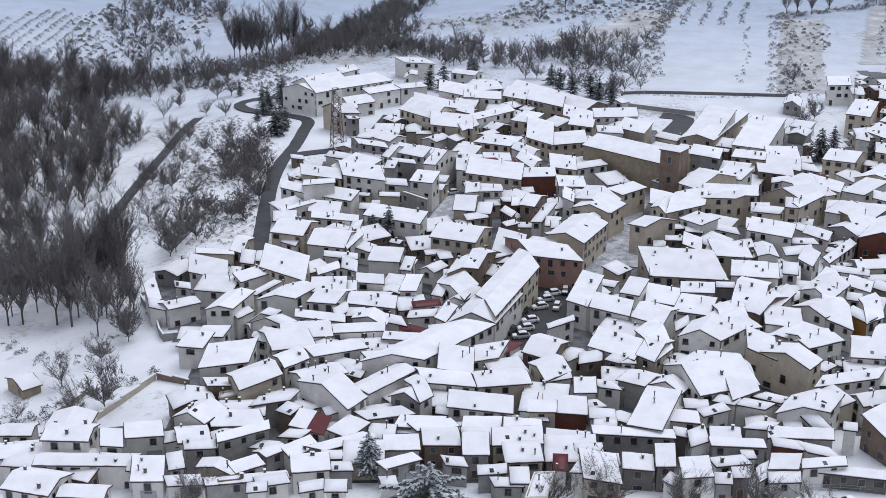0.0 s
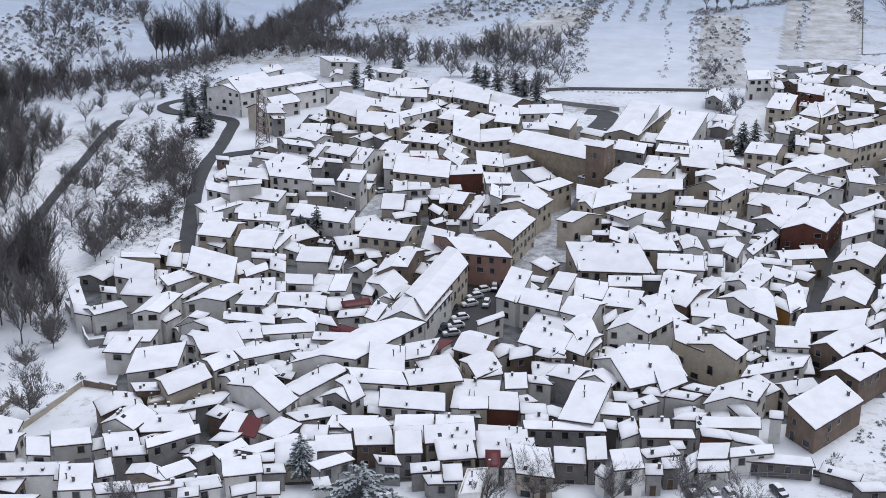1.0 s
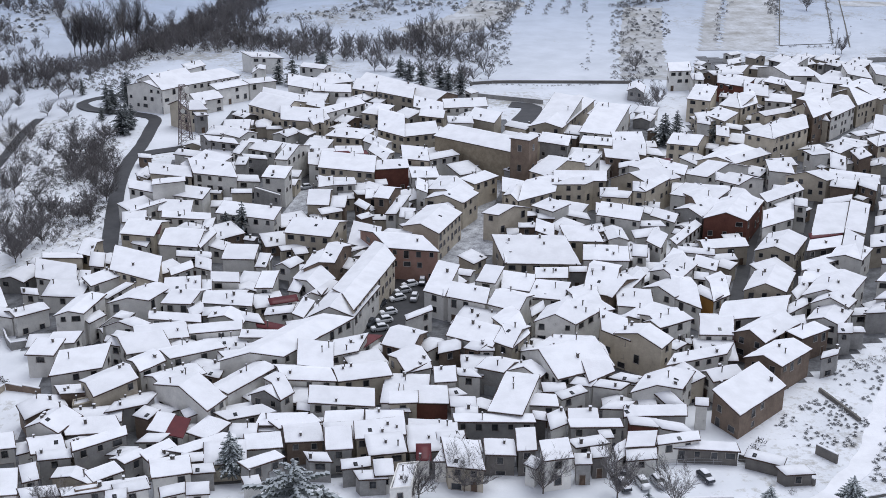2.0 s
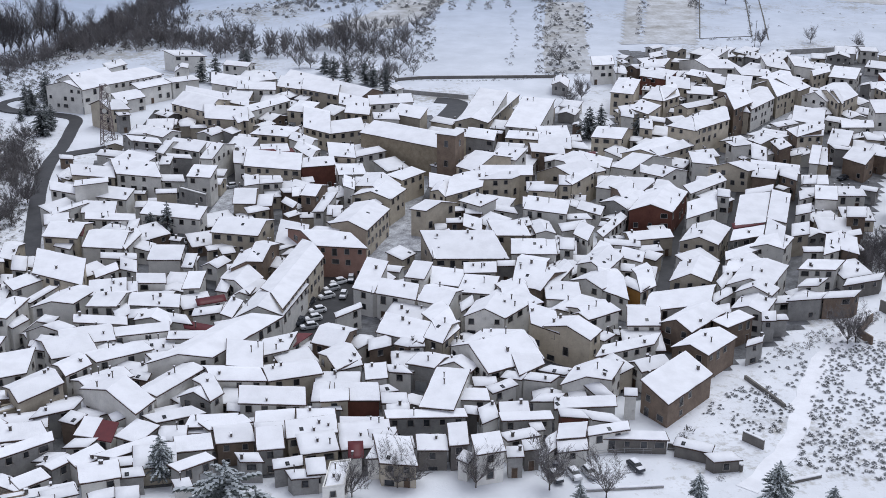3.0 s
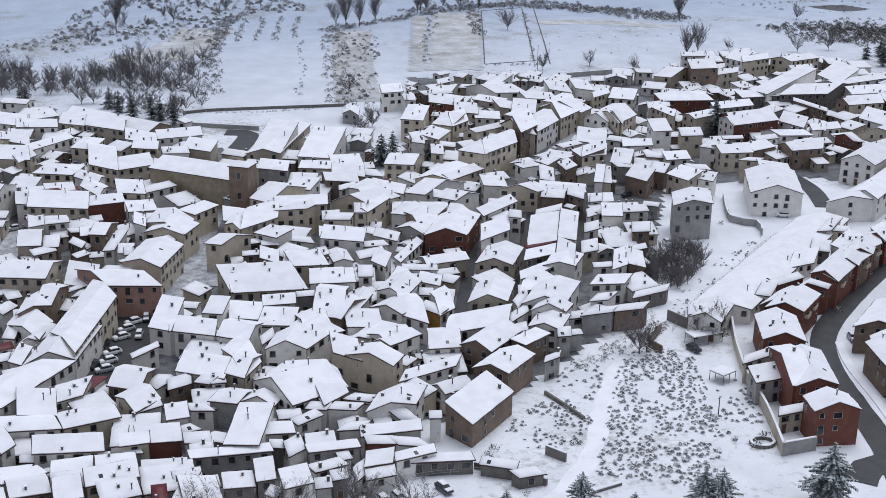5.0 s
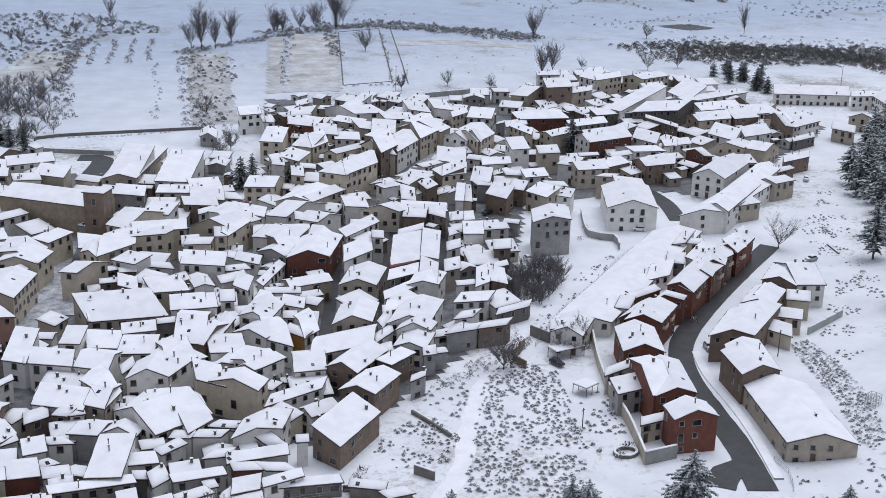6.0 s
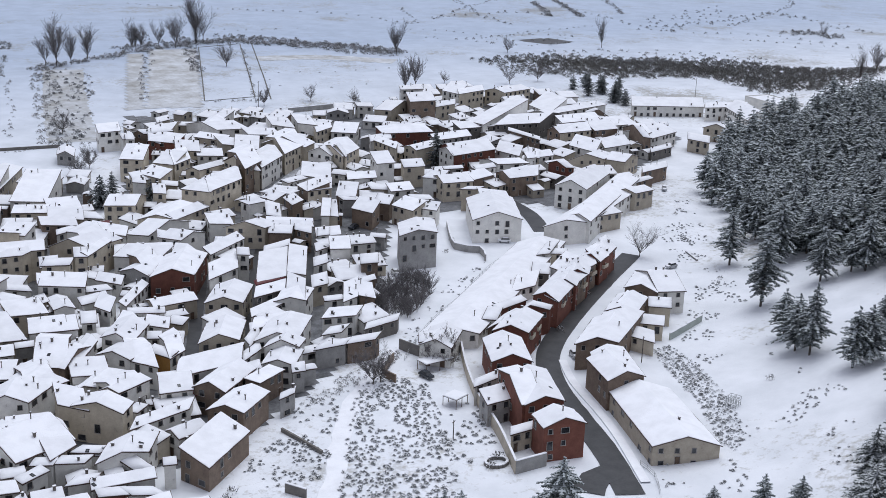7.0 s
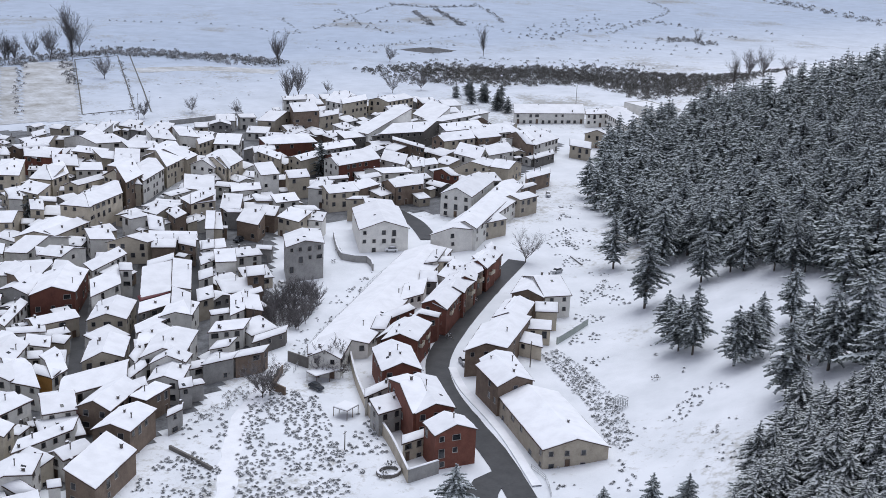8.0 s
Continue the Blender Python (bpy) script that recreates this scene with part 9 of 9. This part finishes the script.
joined("orchard", "small dark orchard trees on a snowy slope", "orchard", [(s,) for s in BUSH_SHAPES], spots([(591.0, 686.9), (677.6, 750.6), (802.1, 800.3), (737.2, 726.8), (636.0, 691.3)], 11, 109, 0.85), 1.2, 2.0, 110)
joined("orchard", "small dark orchard trees on a snowy slope", "orchard", [(s,) for s in BUSH_SHAPES], spots([(-25.6, 616.7), (6.4, 648.6), (35.9, 674.5), (34.2, 646.3), (3.1, 619.7)], 10, 111, 0.85), 1.2, 2.2, 112)
# the scrubby hill and orchard edges beyond the big field
SCRUBBY = TUSSOCK_SHAPES + [(s,) for s in BUSH_SHAPES]
joined("hillside_scrub", "dense patchy scrub on a snowy hill", "scrub", SCRUBBY, clumped(spots([(30.7, 625.4), (72.6, 651.6), (106.1, 643.7), (124.2, 699.7), (148.1, 727.5), (185.6, 731.0), (164.5, 788.3), (126.2, 830.2), (84.0, 797.4), (36.4, 711.7)], 6.0, 120, 0.85), 0.012, -0.15), 1.2, 3.0, 121)
joined("bare_thicket", "leafless trees at the edge of a snowy field", "thicket", BARE_FAR, spots([(46.8, 558.5), (55.1, 610.4), (73.0, 613.5), (98.8, 600.6), (91.0, 553.5), (79.9, 541.9), (60.8, 539.9)], 8.0, 122, 0.85), 0.6, 1.1, 123)
joined("bare_thicket", "leafless trees on a snowy hill", "thicket", BARE_FAR, spots([(34.3, 641.3), (73.8, 661.2), (112.6, 707.2), (178.9, 745.1), (123.2, 811.5), (64.5, 765.3)], 22.0, 124, 0.7), 0.7, 1.2, 125)
joined("field_scrub", "dry weeds and low bushes in a snowy plot", "scrub", SCRUBBY, clumped(spots([(175.2, 645.8), (198.2, 642.9), (173.1, 559.7), (144.5, 489.7), (136.5, 495.3), (149.1, 554.2)], 4.5, 126, 0.8), 0.03, -0.1), 0.9, 2.2, 127)
belt([(175.3, 660.9), (206.9, 676.1), (249.6, 702.2), (312.4, 727.0)], 10, 3.0, 1.2, 3.0, 128)
belt([(316.9, 735.8), (344.4, 699.2), (380.6, 650.8)], 26, 3.0, 1.2, 3.0, 129)
belt([(49.0, 726.9), (76.6, 789.8), (119.3, 831.6), (157.6, 806.6), (184.8, 741.0)], 10, 4.0, 1.2, 3.0, 130)
belt([(96.7, 582.6), (107.8, 635.6), (128.8, 702.5), (154.1, 739.8)], 8, 3.0, 1.0, 2.4, 131)
belt([(437.8, 699.7), (455.5, 680.9), (504.8, 689.3), (540.1, 676.0)], 8, 6.0, 0.8, 2.0, 132)
for x, y in [(180.6, 663.3), (186.9, 665.4), (195.1, 667.1), (206.9, 676.1), (242.2, 706.3), (248.6, 709.4), (261.6, 715.5), (274.9, 721.8), (289.9, 727.8), (294.0, 726.7), (167.9, 804.1), (382.1, 643.6)]:
    plant(*POPLAR, x, y, rng.uniform(0.7, 1.1), rng)
# dark brush behind the school and along the winding road
joined("bare_thicket", "dense leafless trees and brush behind the school", "thicket", BARE_FAR, clumped(spots([(-64.1, 570.0), (-80.5, 647.6), (-29.0, 649.5), (15.7, 594.8), (81.1, 559.0), (81.8, 505.4), (66.5, 487.7), (37.6, 526.0), (9.7, 564.4), (-26.0, 571.0)], 5.5, 180, 0.85), 0.03, -0.2), 0.5, 0.95, 181)
joined("hillside_scrub", "dark brush behind the school", "scrub", DARK_BUSH, clumped(spots([(-64.1, 570.0), (-80.5, 647.6), (-29.0, 649.5), (15.7, 594.8), (81.1, 559.0), (81.8, 505.4), (66.5, 487.7), (37.6, 526.0), (9.7, 564.4), (-26.0, 571.0)], 3.4, 182, 0.85), 0.03, -0.1), 0.9, 2.4, 183)
joined("hillside_scrub", "dark brush beside the winding road", "scrub", DARK_BUSH, clumped(spots([(-72.3, 499.9), (-59.3, 522.5), (-66.0, 563.9), (-90.7, 616.8), (-115.3, 587.4), (-113.7, 549.9)], 3.4, 184, 0.85), 0.04, -0.2), 0.9, 2.0, 185)
joined("hillside_scrub", "dark tangled brush on the bank below the road", "scrub", DARK_BUSH, clumped(spots([(-84.8, 405.4), (-77.0, 439.3), (-66.2, 451.8), (-58.4, 424.5), (-57.4, 381.5), (-55.4, 350.2), (-64.9, 338.9), (-78.7, 353.7)], 1.9, 186, 0.85), 0.05, -0.3), 0.6, 1.6, 187)
for x, y in [(-67.1, 475.7), (-60.8, 457.5), (-57.6, 444.0), (-60.0, 438.8), (-62.2, 478.0), (-68.3, 468.1), (-60.3, 487.6), (-69.9, 461.1)]:
    plant(*CONIFER, x, y, rng.uniform(0.6, 0.85), rng)
# olive rows
for k, (a, b, n) in enumerate((((112.2, 638.0), (130.8, 703.0), 7), ((120.8, 637.8), (139.6, 702.9), 7), ((130.8, 637.5), (149.0, 702.8), 7), ((140.8, 637.3), (159.1, 702.7), 7), ((151.7, 641.4), (169.1, 702.6), 7))):
    joined("orchard_row", "row of small dark orchard trees in snow", "orchard", [(s,) for s in BUSH_SHAPES], [(a[0] + (b[0] - a[0]) * i / n + rng.uniform(-1, 1), a[1] + (b[1] - a[1]) * i / n) for i in range(n + 1)], 2.0, 2.8, 50 + k)
OLIVE_SHAPES = [(bush_mesh(140 + k, 1.0, 0.95),) for k in range(3)]
joined("olive_grove", "even rows of small frosted olive trees on a snowy slope", "olive grove", OLIVE_SHAPES, spots([(-232.7, 612.8), (-204.2, 676.5), (-172.1, 632.4), (-155.1, 568.0), (-168.6, 539.9), (-198.6, 536.1)], 6.2, 60, 1.0, 0.1), 1.7, 2.3, 61)
joined("bare_thicket", "leafless trees and frosted brush on a far snowy hillside", "thicket", BARE_FAR, clumped(spots([(-190.2, 716.0), (-118.9, 751.5), (-117.2, 643.3), (-118.1, 599.4), (-150.1, 572.2), (-164.3, 613.1)], 7.0, 150, 0.8), 0.02, -0.15), 0.5, 1.0, 151)
joined("hillside_scrub", "patchy scrub on a far snowy hillside", "scrub", TUSSOCK_SHAPES + [(s,) for s in BUSH_SHAPES], spots([(-168.5, 557.6), (-129.5, 588.5), (-121.3, 704.9), (-182.6, 766.4), (-189.0, 642.7)], 4.2, 62, 0.75), 0.8, 2.4, 63)
joined("field_scrub", "sparse dry weeds in a snowy field", "scrub", [(s,) for s in BUSH_SHAPES], spots([(-22.8, 599.4), (88.8, 565.7), (108.8, 662.1), (36.4, 701.3), (-10.4, 681.1)], 8, 64, 0.45), 0.5, 1.5, 65)
joined("field_scrub", "sparse dry weeds in a snowy field", "scrub", [(s,) for s in BUSH_SHAPES], spots([(137.9, 492.0), (153.4, 487.1), (200.7, 661.6), (182.9, 661.6)], 6, 66, 0.6), 0.5, 1.5, 67)
joined("field_scrub", "sparse dry weeds in a snowy field", "scrub", [(s,) for s in BUSH_SHAPES], spots([(578.8, 606.0), (617.7, 496.2), (909.3, 617.6), (770.2, 741.3)], 40, 68, 0.5), 1.0, 2.2, 69)
# tussocks on the banks round the brick terraces
T = TUSSOCK_SHAPES
joined("tussocks", "grey dry tussocks poking through a snowy bank", "grass", T, clumped(spots([(126.9, 228.8), (137.6, 241.0), (144.8, 236.4), (147.5, 230.7), (138.5, 207.3), (127.8, 183.0), (121.8, 174.1), (101.1, 187.9), (113.3, 207.8)], 1.25, 70, 0.85), 0.16, -0.3), 0.4, 0.95, 71)
joined("tussocks", "grey dry tussocks poking through a snowy bank", "grass", T, clumped(spots([(142.5, 216.9), (151.9, 218.3), (144.5, 196.8), (133.6, 191.4), (134.5, 203.3)], 1.5, 84, 0.8), 0.2, 0.0), 0.5, 1.0, 85)
joined("tussocks", "grey dry tussocks poking through a snowy bank", "grass", T, clumped(spots([(94.5, 214.1), (103.6, 220.2), (109.7, 219.5), (110.9, 209.3), (103.3, 199.8), (94.9, 199.8), (89.2, 206.3)], 1.25, 72, 0.8), 0.2, -0.2), 0.4, 0.85, 73)
joined("tussocks", "grey dry tussocks poking through a snowy bank", "grass", T, clumped(spots([(110.7, 232.1), (120.3, 234.8), (125.8, 233.2), (115.6, 215.6), (110.9, 221.9)], 1.7, 74, 0.8), 0.2, -0.1), 0.5, 0.95, 75)
joined("bank_scrub", "rough brown scrub and stones on a snowy bank", "scrub", T + [(s,) for s in BUSH_SHAPES], spots([(210.5, 223.5), (216.9, 222.8), (212.6, 206.7), (200.7, 183.4), (190.6, 169.8), (183.4, 165.6), (183.5, 170.8), (196.2, 189.9), (204.3, 209.2)], 0.95, 76, 0.85), 0.4, 0.9, 77)
joined("bank_scrub", "rough brown scrub along a lane", "scrub", [(s,) for s in BUSH_SHAPES], spots([(115.8, 234.1), (129.8, 242.0), (151.8, 253.2), (152.2, 248.5), (128.9, 234.9), (118.2, 230.8)], 1.5, 78, 0.85), 0.5, 1.2, 79)
joined("bank_scrub", "dark leafless shrubs between houses", "scrub", BARE_FAR, spots([(156.0, 276.3), (170.1, 293.2), (186.5, 300.1), (182.8, 282.8), (166.9, 269.7)], 1.9, 80, 0.9), 0.35, 0.6, 81)
joined("bank_scrub", "rough scrub along a railed path", "scrub", T, clumped(spots([(162.4, 265.3), (191.7, 288.4), (211.8, 300.1), (194.7, 281.0), (165.3, 258.8), (154.8, 251.4)], 1.3, 86, 0.7), 0.25, 0.0), 0.35, 0.8, 87)
joined("snow_weeds", "scattered weeds poking through a snowy slope", "grass", T, clumped(spots([(297.5, 305.6), (270.3, 263.7), (225.6, 192.5), (213.0, 154.0), (180.8, 134.8), (173.4, 156.7), (197.2, 176.5), (218.2, 220.9), (252.8, 250.5), (281.4, 299.7)], 1.6, 82, 0.75), 0.09, 0.22), 0.3, 0.75, 83)
joined("snow_weeds", "scattered weeds and stones at the foot of a snowy slope", "grass", T, clumped(spots([(165.7, 170.0), (177.4, 173.9), (180.5, 165.2), (173.7, 150.9), (166.9, 153.4), (158.1, 160.1)], 1.4, 88, 0.7), 0.2, 0.1), 0.35, 0.75, 89)
joined("snow_weeds", "scattered weeds and stones at the edge of a pine wood", "grass", T, clumped(spots([(320.6, 335.0), (319.8, 326.4), (273.6, 259.6), (248.0, 223.2), (245.2, 229.2), (283.7, 290.9)], 1.7, 90, 0.7), 0.12, 0.15), 0.3, 0.8, 91)
for x, y, s in [(*(283.1, 287.6), 1.6), (*(300.6, 311.9), 1.4), (*(264.7, 253.2), 1.5), (*(216.0, 187.2), 1.6), (*(139.9, 190.3), 2.2), (*(136.7, 187.9), 2.0), (*(85.8, 185.5), 1.2), (*(86.1, 203.0), 1.8), (*(84.2, 201.2), 1.5), (*(198.9, 270.3), 1.6), (*(197.3, 243.6), 1.9), (*(221.1, 262.1), 2.0), (*(205.9, 313.1), 1.5), (*(213.6, 321.8), 1.6)]:
    plant(*BUSH, x, y, s, rng)


# ---- yard clutter round the terraces ----
def climbing_frame(x, y, turn):
    root = new("climbing_frame")
    root.matrix_world = pose(x, y, ground(x, y), 0, 0, turn)
    tagged(root, "grey tubular steel climbing frame standing in snow", "climbing frame")
    post = Geo()
    post.tube((0, 0, -0.3), (0, 0, 2.6), 0.06, 0.06, 6)
    bar = Geo()
    bar.tube((-1.3, 0, 0), (1.3, 0, 0), 0.05, 0.05, 6)
    post, bar = post.mesh("post", MAT["metal"]), bar.mesh("bar", MAT["metal"])
    for sx in (-1.25, 0, 1.25):
        for sy in (-1.25, 0, 1.25):
            child("post", post, root, pose(sx, sy, 0))
    for z in (0.9, 1.75, 2.55):
        for k in (-1.25, 0, 1.25):
            child("bar", bar, root, pose(0, k, z))
            child("bar", bar, root, pose(k, 0, z, 0, 0, 90))


climbing_frame(*(200.0, 183.2), 20)


def planter(x, y, r):
    """A round dry-stone bed with a bush in it."""
    root = new("stone_planter")
    root.matrix_world = pose(x, y, ground(x, y))
    tagged(root, "low round dry-stone bed capped with snow", "planter")
    n = 18
    for k in range(n):
        g = Geo()
        g.box(-0.45, -0.3, -0.4, 0.45, 0.3, 0.75, taper=0.9)
        g.box(-0.42, -0.28, 0.75, 0.42, 0.28, 0.9, 1, taper=0.8)
        a = 2 * math.pi * k / n
        child("stone", g.mesh("stone", [MAT["dark"], SNOW]), root, pose(r * math.cos(a), r * 0.8 * math.sin(a), 0.05 * math.sin(5 * a), 0, 0, math.degrees(a) + 90))


planter(*(138.5, 188.8), 2.4)


def carport(x, y, turn, w, d, h):
    root = new("carport")
    root.matrix_world = pose(x, y, ground(x, y), 0, 0, turn)
    tagged(root, "open timber carport with a snow-covered sheet roof", "carport")
    g = Geo()
    g.tube((0, 0, -0.3), (0, 0, h), 0.09, 0.08, 6)
    me = g.mesh("post", MAT["wood"])
    for sx in (-0.47, 0, 0.47):
        for sy in (-0.47, 0.47):
            child("post", me, root, pose(sx * w, sy * d, 0))
    g = Geo()
    g.box(-w / 2, -d / 2, h, w / 2, d / 2, h + 0.1)
    child("roof", g.mesh("roof", MAT["tile"]), root)
    g = Geo()
    g.box(-w / 2 + 0.05, -d / 2 + 0.05, h + 0.1, w / 2 - 0.05, d / 2 - 0.05, h + 0.28, taper=0.97)
    child("snow_cover", g.mesh("snow_cover", SNOW), root)


carport(*(154.4, 237.7), 4, 8.5, 4, 2.4)
carport(*(147.1, 217.6), 20, 4.5, 4, 2.2)
car(*(149.3, 233.6), 100, 2, False)
wall_run([(148.0, 246.9), (140.6, 239.1), (141.4, 234.6)], 2.0, 0.4, "brown", "brown block garden wall beside a lane", cap=False)
wall_run([(153.0, 252.5), (154.8, 246.1)], 2.8, 0.4, "dark", "dark stone retaining wall below a house", cap=False)
wall_run([(274.7, 278.6), (271.6, 270.2)], 0.5, 0.5, "dark", "dark stone edging in snow")
